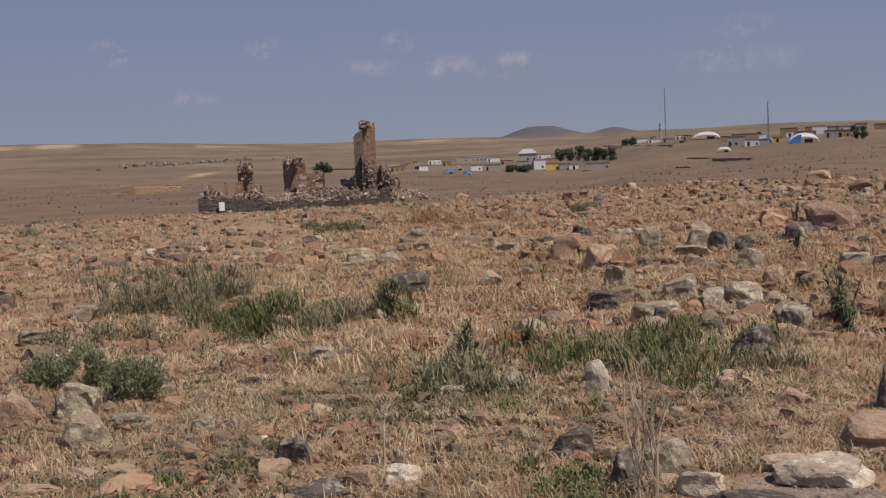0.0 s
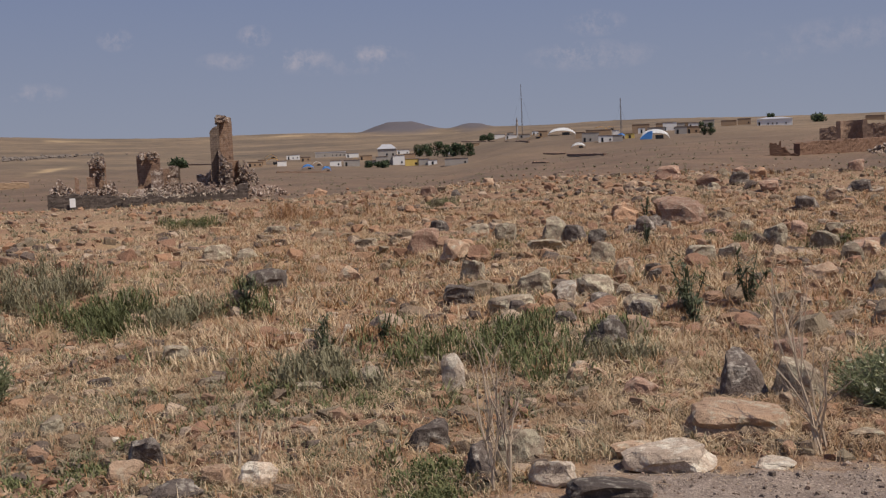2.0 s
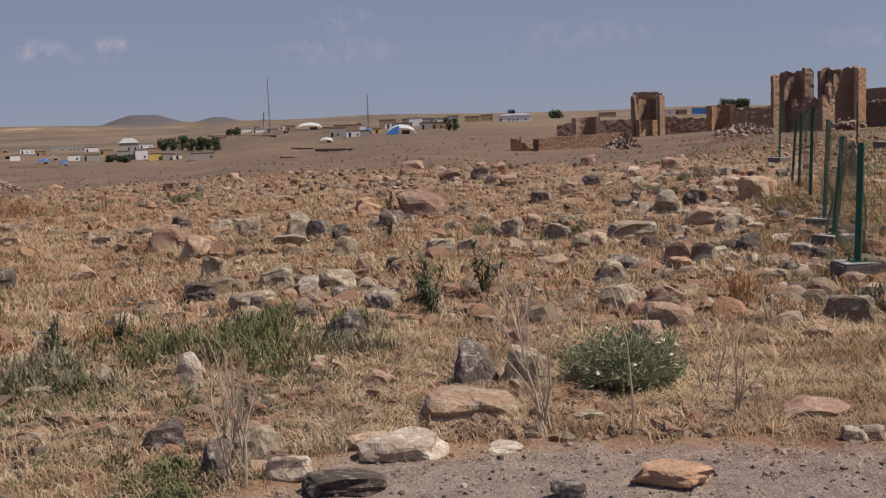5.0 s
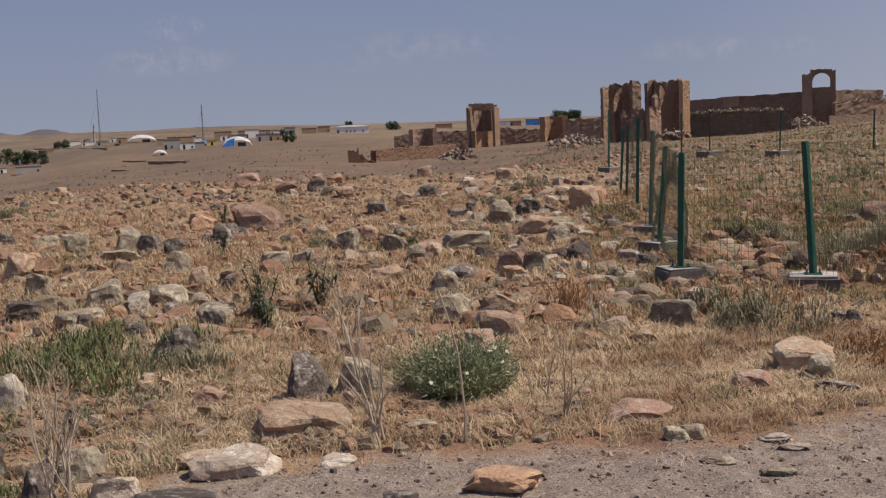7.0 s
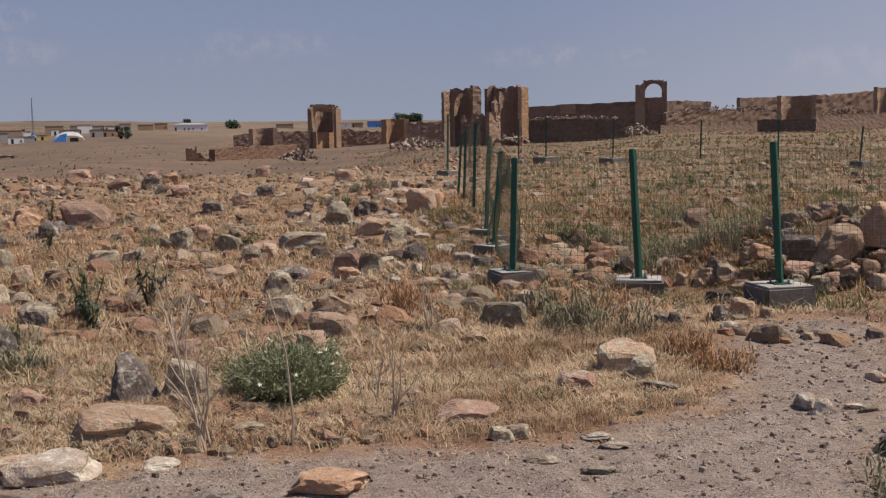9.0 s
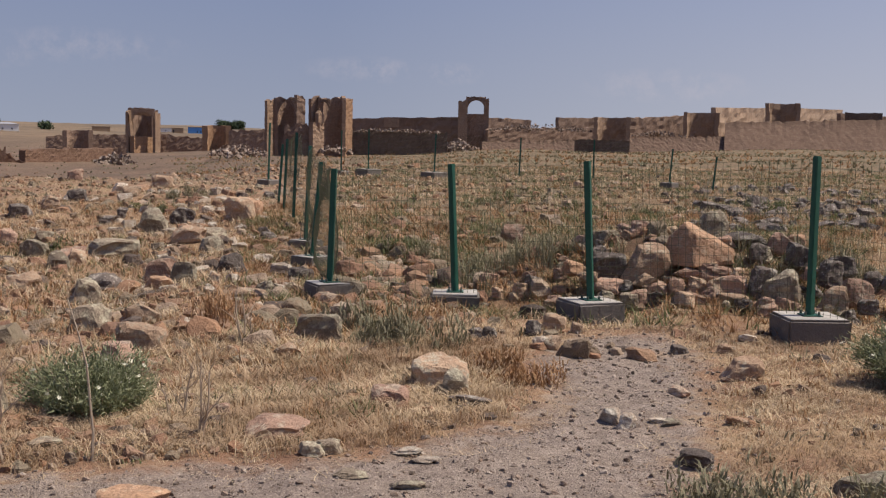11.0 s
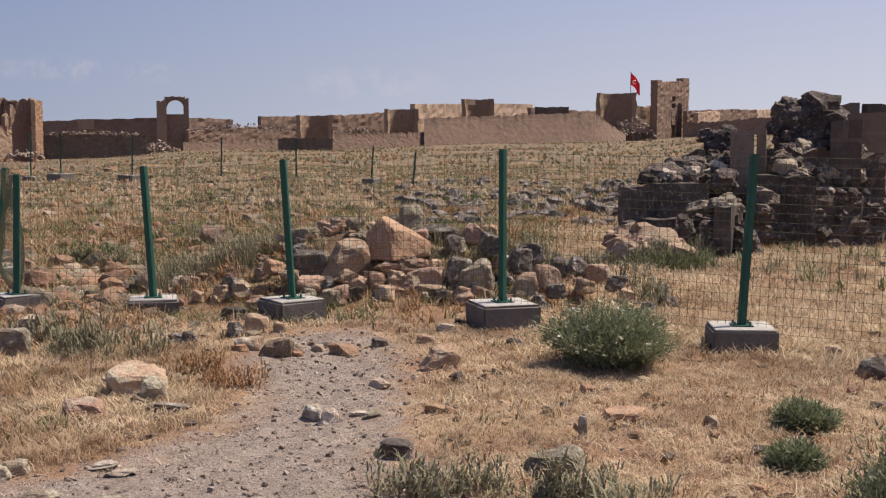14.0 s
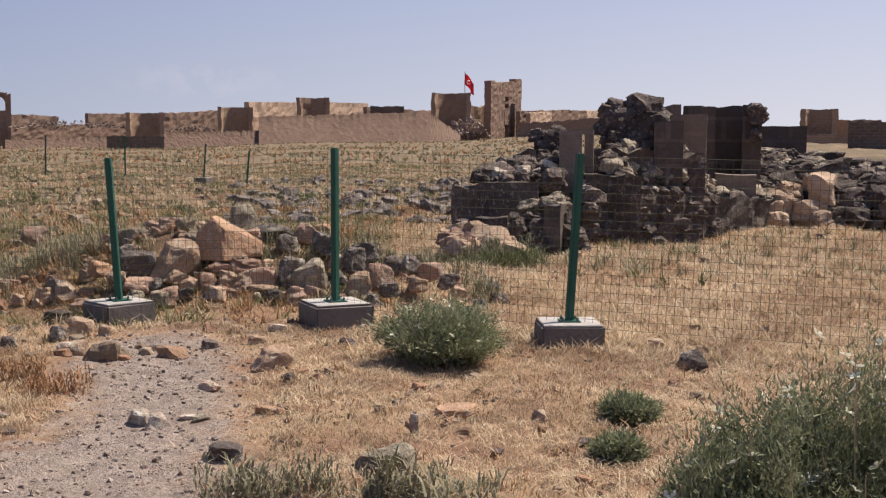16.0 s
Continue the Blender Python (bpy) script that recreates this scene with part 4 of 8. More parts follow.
# darker wall added behind so the lower openings look shaded inside
mass(keep, "back_wall", [(281.82, 132.03), (284.15, 126.95)], (0.49, 1.03), (10.67, 10.69), 1.5, WALL_DARK, 0.2)
mass(keep, "merlon", [(273.09, 129.45), (275.15, 129.27)], (15.39, 15.47), (16.06, 16.14), 2.0, WALL_BROWN, 0.1)
mass(keep, "merlon", [(285.71, 128.35), (288.73, 128.08)], (15.88, 16.00), (16.99, 17.12), 2.0, WALL_BROWN, 0.1)
small_arch = root("small_stone_arch", 0, 0, "low stone arch below the keep", "ruin", "city walls")
mass(small_arch, "pier", [(255.87, 125.99), (256.25, 125.22)], (0.36, 0.39), (3.23, 3.49), 2, WALL_DARK, 0.2)
mass(small_arch, "pier", [(257.23, 123.22), (257.66, 122.32)], (0.52, 0.57), (3.52, 3.27), 2, WALL_DARK, 0.2)
mass(small_arch, "lintel", [(256.02, 125.69), (257.48, 122.68)], (3.10, 3.14), (4.13, 4.16), 2, WALL_BROWN, 0.3)
mass(small_arch, "back_wall", [(258.57, 127.32), (260.37, 123.60)], (0.49, 0.69), (3.11, 3.16), 1, WALL_DARK, 0.2)
wall_g = root("city_wall", 0, 0, "tan wall stub with a square turret beyond the ruin", "wall", "city walls")
mass(wall_g, "turret", arc(198.15, 35.41, 2.44, -12, 172), 1.53, 6.63, 0.9, WALL_TAN, 0.2)
mass(wall_g, "curtain", [(202.47, 34.01), (203.57, 26.70)], (1.43, 1.21), (4.96, 5.05), 1.2, WALL_TAN, 0.2)
mass(wall_g, "bank", [(157.38, 30.42), (159.29, 18.12)], (-0.17, -0.07), (2.53, 2.71), 1.2, WALL_TAN, 0.3)
mass(wall_g, "dark_wall", [(118.90, 18.37), (120.00, 8.78)], (0.23, 0.31), (3.56, 3.70), 3, WALL_DARK, 0.4)
FLAG_AT = (266.12, 132.35, 11.47, 17.95)
# ---- the ruined church below the slope ----
church = root("ruined_church", 0, 0, "ruined brown stone church with one tall standing pier", "ruin")
mass(church, "base_wall", [(-35.86, 151.31), (-31.88, 152.20)], (-5.85, -5.92), (-3.00, -3.50), 2.2, BASALT_ASHLAR, 0.6, cell=0.32)
mass(church, "base_wall", [(-32.47, 153.61), (-27.67, 154.54)], (-5.90, -5.94), (-3.53, -3.93), 2.2, BASALT_ASHLAR, 0.6, cell=0.32)
mass(church, "base_wall", [(-28.13, 155.48), (-21.47, 156.53)], (-5.93, -5.90), (-3.95, -4.13), 2.2, BASALT_ASHLAR, 0.6, cell=0.32)
mass(church, "base_wall", [(-22.04, 158.48), (-13.07, 159.47)], (-6.01, -5.81), (-4.19, -3.86), 2.2, BASALT_ASHLAR, 0.6, cell=0.32)
mass(church, "upper_course", [(-28.84, 160.43), (-12.22, 162.54)], (-6.15, -5.90), (-3.60, -3.33), 2.2, RUBBLE_CORE, 0.9, cell=0.32)
mass(church, "corner_wall", [(-13.34, 159.44), (-11.99, 159.55)], (-5.87, -5.81), (-3.25, -3.16), 2.2, BASALT_ASHLAR, 0.5, cell=0.32)
mass(church, "stump", [(-36.29, 153.78), (-34.81, 154.12)], (-5.91, -5.95), (-3.01, -1.63), 2.2, RUBBLE_CORE, 0.8, cell=0.32)
mass(church, "stump", [(-35.09, 154.05), (-33.07, 154.50)], (-5.94, -5.96), (-1.61, -3.18), 2.2, RUBBLE_CORE, 0.8, cell=0.32)
mass(church, "pillar", [(-33.53, 156.45), (-33.04, 156.55)], (-6.03, -6.05), (-1.46, -1.56), 2.2, CHURCH_STONE, 0.2, cell=0.32)
mass(church, "pier", [(-32.09, 156.75), (-31.08, 156.95)], (-6.08, -6.06), (-1.31, -1.21), 2.2, CHURCH_STONE, 0.5, cell=0.32)
mass(church, "pier", [(-32.32, 159.76), (-30.26, 160.17)], (-6.09, -6.09), (0.06, 0.18), 2.2, CHURCH_STONE, 0.8, cell=0.32)
mass(church, "pier_top", [(-32.11, 158.79), (-31.06, 158.99)], (-0.46, -0.51), (0.29, 0.84), 1.6, RUBBLE_CORE, 0.4, cell=0.32)
mass(church, "pier_top", [(-31.34, 158.94), (-30.16, 159.17)], (-0.49, -0.55), (1.00, 1.18), 1.6, RUBBLE_CORE, 0.5, cell=0.32)
mass(church, "pier_side", [(-30.38, 159.13), (-28.81, 159.42)], (-6.05, -6.19), (-1.45, -3.56), 2.2, RUBBLE_CORE, 1.2, cell=0.32)
mass(church, "pier", [(-27.18, 165.79), (-24.10, 166.26)], (-6.27, -6.17), (0.89, 0.75), 2.2, CHURCH_STONE, 0.8, cell=0.32)
mass(church, "pier_top", [(-26.84, 165.84), (-24.69, 166.18)], (0.25, 0.15), (1.42, 1.32), 1.8, RUBBLE_CORE, 0.35, cell=0.32)
mass(church, "broken_wall", [(-24.97, 163.10), (-23.38, 163.34)], (-6.16, -6.20), (-0.79, -0.79), 2.2, RUBBLE_CORE, 0.9, cell=0.32)
mass(church, "broken_wall", [(-24.11, 166.26), (-22.95, 166.43)], (-6.17, -6.19), (-0.90, -0.80), 2.2, CHURCH_STONE, 0.5, cell=0.32)
mass(church, "broken_wall", [(-23.37, 168.39), (-22.11, 168.56)], (-6.31, -6.30), (-0.74, -0.64), 2.2, RUBBLE_CORE, 0.6, cell=0.32, rough_=0.1)
mass(church, "broken_wall", [(-22.41, 169.53), (-21.94, 169.59)], (-6.19, -6.21), (-0.88, -0.91), 2.2, WALL_DARK, 0.3, cell=0.32)
mass(church, "low_wall", [(-19.87, 170.85), (-17.77, 171.08)], (-6.13, -6.06), (-1.75, -1.36), 2.2, RUBBLE_CORE, 1.0, cell=0.32)
# tall pier in two tones: darker masonry paints the shade on its left side
mass(church, "tall_pier", [(-17.11, 165.12), (-15.85, 165.24)], (-6.00, -6.19), (4.10, 4.75), 3, WALL_DARK, 0.6, cell=0.32)
mass(church, "tall_pier", [(-16.15, 166.22), (-14.21, 166.39)], (-6.14, -6.01), (5.32, 5.23), 2.6, CHURCH_STONE, 0.7, cell=0.32)
mass(church, "pier_top", [(-16.44, 166.19), (-15.03, 166.32)], (4.63, 4.57), (5.64, 5.97), 2.2, RUBBLE_CORE, 0.3, cell=0.32)
mass(church, "pier_top", [(-15.49, 166.28), (-14.27, 166.39)], (4.59, 4.54), (5.99, 5.55), 2.2, RUBBLE_CORE, 0.3, cell=0.32)
mass(church, "torn_core", [(-15.90, 163.23), (-15.03, 163.31)], (-6.06, -5.99), (1.35, 0.31), 2.0, RUBBLE_CORE, 0.9, cell=0.32, rough_=0.14)
mass(church, "torn_core", [(-15.14, 162.80), (-14.13, 162.89)], (-6.02, -5.93), (0.24, -0.88), 2.0, RUBBLE_CORE, 0.9, cell=0.32, rough_=0.14)
mass(church, "broken_wall", [(-14.72, 167.35), (-13.62, 167.45)], (-6.05, -6.02), (-0.38, -0.36), 2.2, CHURCH_STONE, 0.4, cell=0.32)
mass(church, "broken_wall", [(-13.61, 166.44), (-12.15, 166.56)], (-6.03, -5.92), (-0.18, -2.45), 2.2, RUBBLE_CORE, 1.2, cell=0.32)
mass(church, "jagged_stub", [(-35.09, 153.03), (-34.39, 153.19)], (-5.89, -5.89), (-1.80, -1.61), 1.1, RUBBLE_CORE, 0.3, cell=0.32, rough_=0.12)
mass(church, "jagged_stub", [(-30.71, 158.04), (-29.98, 158.18)], (-0.50, -0.54), (1.06, 1.18), 1.1, RUBBLE_CORE, 0.3, cell=0.32, rough_=0.12)
mass(church, "jagged_stub", [(-26.45, 163.88), (-25.84, 163.98)], (0.26, 0.24), (1.34, 1.47), 1.1, RUBBLE_CORE, 0.3, cell=0.32, rough_=0.12)
mass(church, "jagged_stub", [(-25.30, 164.06), (-24.63, 164.16)], (0.21, 0.18), (1.45, 1.18), 1.1, RUBBLE_CORE, 0.3, cell=0.32, rough_=0.12)
mass(church, "jagged_stub", [(-16.08, 164.21), (-14.85, 164.33)], (4.90, 4.84), (5.82, 5.92), 1.1, RUBBLE_CORE, 0.3, cell=0.32, rough_=0.12)
mass(church, "jagged_stub", [(-12.76, 165.51), (-12.16, 165.55)], (-6.07, -5.97), (-0.28, -0.86), 1.1, RUBBLE_CORE, 0.3, cell=0.32, rough_=0.12)
heap(church, "rubble", (-23.59, 158.24, -4.26), ((1.84, 0.27), (-0.15, 0.99)), 0.90, 72, 0.3, STONE["pale"], 44)
heap(church, "rubble", (-31.16, 158.46, -0.05), ((1.02, 0.20), (-0.15, 0.78)), 1.19, 54, 0.42, RUBBLE_CORE, 45)
heap(church, "rubble", (-29.31, 158.31, -3.87), ((0.80, 0.15), (-0.18, 0.98)), 1.87, 72, 0.48, RUBBLE_CORE, 46)
heap(church, "rubble", (-25.42, 165.05, 0.67), ((1.60, 0.25), (-0.14, 0.89)), 0.78, 54, 0.42, RUBBLE_CORE, 47)
heap(church, "rubble", (-15.11, 162.30, -3.12), ((0.91, 0.09), (-0.09, 1.00)), 3.44, 108, 0.48, RUBBLE_CORE, 48)
heap(church, "rubble", (-12.75, 164.50, -3.29), ((1.16, 0.09), (-0.08, 1.00)), 2.94, 108, 0.48, RUBBLE_CORE, 49)
heap(church, "rubble", (-20.20, 161.55, -4.40), ((7.92, 0.99), (-0.37, 2.98)), 1.37, 468, 0.42, RUBBLE_CORE, 41, label="tumbled masonry along the church floor")
heap(church, "rubble", (-34.49, 153.16, -3.57), ((1.60, 0.36), (-0.22, 0.98)), 1.45, 110, 0.42, RUBBLE_CORE, 81)
heap(church, "rubble", (-30.00, 154.09, -3.81), ((2.19, 0.43), (-0.19, 0.98)), 1.24, 120, 0.36, RUBBLE_CORE, 82)
heap(church, "rubble", (-30.73, 157.53, -2.28), ((0.94, 0.18), (-0.19, 0.98)), 3.34, 60, 0.4, RUBBLE_CORE, 83)
heap(church, "rubble", (-22.63, 163.44, -3.99), ((0.68, 0.09), (-0.14, 0.99)), 2.85, 60, 0.42, RUBBLE_CORE, 84)
heap(church, "rubble", (-18.77, 163.91, -4.18), ((2.49, 0.29), (-0.11, 0.99)), 1.16, 80, 0.4, RUBBLE_CORE, 85)
heap(church, "rubble", (-11.46, 163.60, -3.71), ((0.85, 0.06), (-0.07, 1.00)), 2.31, 70, 0.45, RUBBLE_CORE, 86)
heap(church, "rubble", (-17.42, 165.08, -3.50), ((1.08, 0.11), (-0.10, 0.99)), 1.79, 60, 0.4, RUBBLE_CORE, 87)
heap(church, "rubble", (-26.05, 154.81, -4.59), ((1.79, 0.30), (-0.10, 0.59)), 0.59, 40, 0.3, STONE["pale"], 91)
heap(church, "rubble", (-20.63, 155.62, -4.64), ((2.18, 0.29), (-0.08, 0.59)), 0.51, 40, 0.3, STONE["pale"], 91)
heap(church, "rubble", (-15.95, 156.17, -4.50), ((2.49, 0.25), (-0.06, 0.60)), 0.59, 40, 0.3, STONE["pale"], 95)
heap(church, "rubble", (-9.74, 161.68, -5.01), ((2.85, 0.17), (-0.18, 2.99)), 1.37, 126, 0.6, RUBBLE_CORE, 42)
heap(church, "rubble", (-32.30, 154.60, -5.05), ((4.24, 0.89), (-0.41, 1.96)), 1.83, 126, 0.48, RUBBLE_CORE, 43)
SIGN_AT = (-32.69, 150.49, -5.34, -3.95, 0.70)
mud_house = root("mud_brick_building", 0, 0, "low tan mud-brick building on the plain", "building")
mass(mud_house, "front_wall", [(-84.08, 287.98), (-72.99, 290.99)], (-6.96, -7.56), (-4.51, -4.95), 5, TANWALL, 0.1)
# browner than the front: the shade on this end is put into its colour
mass(mud_house, "end_wall", [(-84.99, 281.45), (-82.02, 282.33)], (-6.78, -6.95), (-4.11, -4.27), 6, WALL_BROWN, 0.15)
mass(mud_house, "annexe", [(-78.41, 295.78), (-74.83, 296.71)], (-7.10, -7.29), (-4.46, -4.65), 5, WALL_BROWN, 0.1)
# ---- the black basalt ruin behind the fence ----
ruin = root("basalt_ruin", 0, 0, "collapsed black basalt building of ashlar and rubble behind the fence", "ruin")
# ---- the village on the far slope ----
house(-27.8, 754.4, 8.2, 6.6, 2.8, 2, WHITE, ROOF_DARK, 0, "small plastered village house with an earth roof")
house(-10.8, 780.2, 7.4, 5.9, 2.9, 1, GREYWALL, ROOF_GREY, 0, "small plastered village house with an earth roof")
house(-0.9, 780.9, 12.5, 10.0, 2.9, 0, GREYWALL, ROOF_GREY, 0, "small plastered village house with an earth roof")
house(-1.1, 539.3, 5.1, 4.1, 2.5, 0, WHITE, ROOF_DARK, 0, "small plastered village house with an earth roof")
house(6.1, 542.7, 7.2, 5.7, 2.8, -1, GREYWALL, ROOF_DARK, 0, "small plastered village house with an earth roof")
house(-39.1, 572.1, 7.0, 5.6, 2.2, 4, TANWALL, ROOF_DARK, 0, "small plastered village house with an earth roof")
house(-39.5, 631.1, 4.2, 3.3, 2.4, 4, TANWALL, ROOF_DARK, 0, "small plastered village house with an earth roof")
house(22.2, 543.8, 8.2, 6.6, 7.2, -2, GREYWALL, ROOF_GREY, 1, "two-storey grey house with a hipped sheet roof")
house(27.2, 539.4, 5.3, 4.3, 4.1, -3, WHITE, ROOF_DARK, 0, "small plastered village house with an earth roof")
house(19.6, 542.4, 5.1, 4.1, 3.8, -2, GREYWALL, ROOF_DARK, 0, "small plastered village house with an earth roof")
house(32.5, 527.1, 6.2, 5.0, 3.0, -4, YELLOWWALL, ROOF_DARK, 0, "small plastered village house with an earth roof")
house(37.5, 525.3, 4.7, 3.8, 2.7, -4, GREYWALL, ROOF_DARK, 0, "small plastered village house with an earth roof")
house(48.1, 487.8, 9.5, 7.6, 2.5, -6, GREYWALL, ROOF_DARK, 0, "small plastered village house with an earth roof")
house(42.2, 777.5, 8.1, 6.5, 2.6, -3, WHITE, ROOF_DARK, 0, "small plastered village house with an earth roof")
house(82.0, 728.4, 8.6, 6.9, 2.1, -6, TANWALL, ROOF_DARK, 0, "small plastered village house with an earth roof")
house(110.8, 520.5, 7.5, 6.0, 4.0, -12, GREYWALL, ROOF_DARK, 0, "small plastered village house with an earth roof")
house(114.2, 504.3, 6.6, 5.3, 2.7, -13, WHITE, ROOF_DARK, 0, "small plastered village house with an earth roof")
house(117.1, 495.8, 4.1, 3.3, 2.6, -13, GREYWALL, ROOF_DARK, 0, "small plastered village house with an earth roof")
house(133.9, 608.9, 12.9, 10.4, 2.4, -12, TANWALL, ROOF_DARK, 0, "small plastered village house with an earth roof")
house(151.6, 591.3, 8.6, 6.9, 4.3, -14, TANWALL, ROOF_DARK, 0, "small plastered village house with an earth roof")
house(147.1, 545.9, 8.0, 6.4, 2.9, -15, GREYWALL, ROOF_DARK, 0, "small plastered village house with an earth roof")
house(173.1, 615.1, 7.2, 5.8, 4.2, -16, WHITE, ROOF_DARK, 0, "small plastered village house with an earth roof")
house(151.6, 521.2, 5.4, 4.3, 3.1, -16, GREYWALL, ROOF_DARK, 0, "small plastered village house with an earth roof")
house(158.2, 525.2, 6.2, 5.0, 3.1, -17, TANWALL, ROOF_DARK, 0, "small plastered village house with an earth roof")
house(108.0, 795.3, 6.8, 5.5, 2.6, -8, WHITE, ROOF_DARK, 0, "small plastered village house with an earth roof")
house(103.2, 708.7, 6.8, 5.4, 2.0, -8, WHITE, ROOF_DARK, 0, "small plastered village house with an earth roof")
house(106.3, 678.3, 6.5, 5.2, 1.9, -9, GREYWALL, ROOF_DARK, 0, "small plastered village house with an earth roof")
house(111.1, 643.6, 4.9, 3.9, 3.1, -10, TANWALL, ROOF_DARK, 0, "small plastered village house with an earth roof")
house(126.6, 513.1, 4.0, 3.2, 2.0, -14, YELLOWWALL, ROOF_DARK, 0, "small plastered village house with an earth roof")
house(235.9, 632.5, 18.5, 14.8, 3.5, -20, WHITE, ROOF_GREY, 1, "white pavilion with a pitched grey roof")
house(238.4, 688.7, 7.6, 6.1, 3.4, -19, TANWALL, ROOF_DARK, 0, "small plastered village house with an earth roof")
house(225.9, 679.0, 8.8, 7.0, 3.0, -18, TANWALL, ROOF_DARK, 0, "small plastered village house with an earth roof")
house(205.1, 651.1, 6.4, 5.2, 3.9, -17, GREYWALL, ROOF_DARK, 0, "small plastered village house with an earth roof")
house(381.7, 711.8, 7.6, 6.1, 3.0, -28, TANWALL, ROOF_DARK, 0, "small plastered village house with an earth roof")
house(407.2, 734.1, 9.9, 7.9, 4.0, -29, TENT_BLUE, ROOF_DARK, 0, "small plastered village house with an earth roof")
house(332.4, 720.0, 11.2, 9.0, 3.0, -25, TANWALL, ROOF_DARK, 0, "small plastered village house with an earth roof")
house(394.2, 752.0, 8.0, 6.4, 2.4, -28, WHITE, ROOF_DARK, 0, "small plastered village house with an earth roof")
house(-26.7, 577.6, 4.4, 3.5, 2.2, 3, WHITE, ROOF_DARK, 0, "small plastered village house with an earth roof")
house(-17.9, 668.7, 5.7, 4.5, 2.2, 2, TANWALL, ROOF_DARK, 0, "small plastered village house with an earth roof")
house(8.7, 725.2, 7.5, 6.0, 2.4, -1, WHITE, ROOF_DARK, 0, "small plastered village house with an earth roof")
house(15.0, 647.4, 6.7, 5.4, 2.1, -1, TANWALL, ROOF_DARK, 0, "small plastered village house with an earth roof")
house(15.0, 544.9, 4.6, 3.7, 2.3, -2, GREYWALL, ROOF_DARK, 0, "small plastered village house with an earth roof")
house(41.0, 521.3, 3.9, 3.2, 2.0, -4, WHITE, ROOF_DARK, 0, "small plastered village house with an earth roof")
house(114.8, 793.2, 4.5, 3.6, 2.3, -8, GREYWALL, ROOF_DARK, 0, "small plastered village house with an earth roof")
house(116.5, 699.5, 4.7, 3.7, 2.3, -9, WHITE, ROOF_DARK, 0, "small plastered village house with an earth roof")
house(119.2, 584.0, 4.5, 3.6, 2.8, -12, TANWALL, ROOF_DARK, 0, "small plastered village house with an earth roof")
house(134.2, 571.7, 3.3, 2.7, 2.2, -13, WHITE, ROOF_DARK, 0, "small plastered village house with an earth roof")
house(151.9, 591.2, 3.5, 2.8, 2.6, -14, WHITE, ROOF_DARK, 0, "small plastered village house with an earth roof")
house(172.0, 631.9, 3.7, 3.0, 3.1, -15, TANWALL, ROOF_DARK, 0, "small plastered village house with an earth roof")
house(181.8, 624.4, 3.7, 2.9, 2.8, -16, GREYWALL, ROOF_DARK, 0, "small plastered village house with an earth roof")
house(198.2, 656.8, 4.5, 3.6, 2.9, -17, WHITE, ROOF_DARK, 0, "small plastered village house with an earth roof")
house(38.9, 651.9, 6.2, 4.9, 2.2, -3, TANWALL, ROOF_DARK, 0, "small plastered village house with an earth roof")
house(193.3, 661.7, 6.5, 5.2, 2.9, -16, TANWALL, ROOF_DARK, 0, "small plastered village house with an earth roof")
house(198.9, 656.0, 7.1, 5.7, 2.6, -17, WHITE, ROOF_DARK, 0, "small plastered village house with an earth roof")
tent(-34.2, 636.3, 9.5, 3.8, 3, TENT_YELLOW, "ridge", "yellow tarpaulin market tent")
tent(-12.8, 507.5, 5.5, 2.5, 1, TENT_BLUE, "dome", "blue tarpaulin over a low shed")
tent(-4.6, 466.9, 3.9, 2.5, 1, TENT_BLUE, "dome", "blue tarpaulin over a low shed")
tent(-44.7, 814.5, 8.9, 2.7, 3, TENT_YELLOW, "ridge", "yellow tarpaulin village tent")
tent(106.8, 726.2, 8.0, 2.8, -8, TENT_WHITE, "ridge", "white tarpaulin village tent")
tent(116.4, 675.1, 7.1, 2.6, -10, TENT_YELLOW, "ridge", "yellow tarpaulin village tent")
tent(162.9, 707.8, 7.2, 2.4, -13, TENT_YELLOW, "ridge", "yellow tarpaulin village tent")
tent(131.3, 558.2, 6.2, 2.5, -13, TENT_WHITE, "ridge", "white tarpaulin village tent")
tent(-9.9, 564.1, 6.1, 2.1, 1, TENT_WHITE, "ridge", "white tarpaulin village tent")
tent(8.9, 632.2, 5.0, 2.1, -1, TENT_YELLOW, "ridge", "yellow tarpaulin village tent")
tent(58.8, 613.7, 5.5, 2.7, -5, TENT_WHITE, "dome", "white tarpaulin village tent")
tent(49.3, 738.0, 4.4, 3.2, -4, TENT_BLUE, "ridge", "blue tarpaulin village tent")
tent(103.1, 620.7, 8.7, 2.4, -9, TENT_YELLOW, "ridge", "yellow tarpaulin village tent")
tent(123.4, 655.0, 15.8, 4.3, -11, TENT_WHITE, "dome", "large white festival tent")
tent(149.8, 677.5, 11.3, 3.0, -12, TENT_YELLOW, "ridge", "yellow tarpaulin village tent")
tent(125.5, 467.8, 12.0, 3.9, -15, TENT_WHITE, "dome", "large white dome tent with a blue flap")
tent(98.1, 484.1, 6.1, 2.4, -11, TENT_WHITE, "dome", "small white dome tent")
tent(125.3, 523.8, 4.3, 2.3, -13, TENT_BLUE, "dome", "blue tarpaulin over a low shed")
tree(47.4, 698.6, 6.8, 8.1, 276)
tree(51.7, 685.1, 6.6, 9.1, 277)
tree(53.9, 648.1, 6.3, 9.7, 278)
tree(56.3, 619.6, 6.0, 7.7, 279)
tree(59.4, 603.2, 5.9, 8.5, 280)
tree(59.1, 611.9, 5.6, 6.7, 281)
tree(61.7, 594.9, 5.4, 7.4, 282)
tree(61.9, 558.8, 5.1, 7.8, 283)
tree(32.7, 730.7, 4.3, 4.1, 284)
tree(103.1, 848.2, 6.5, 5.5, 285)
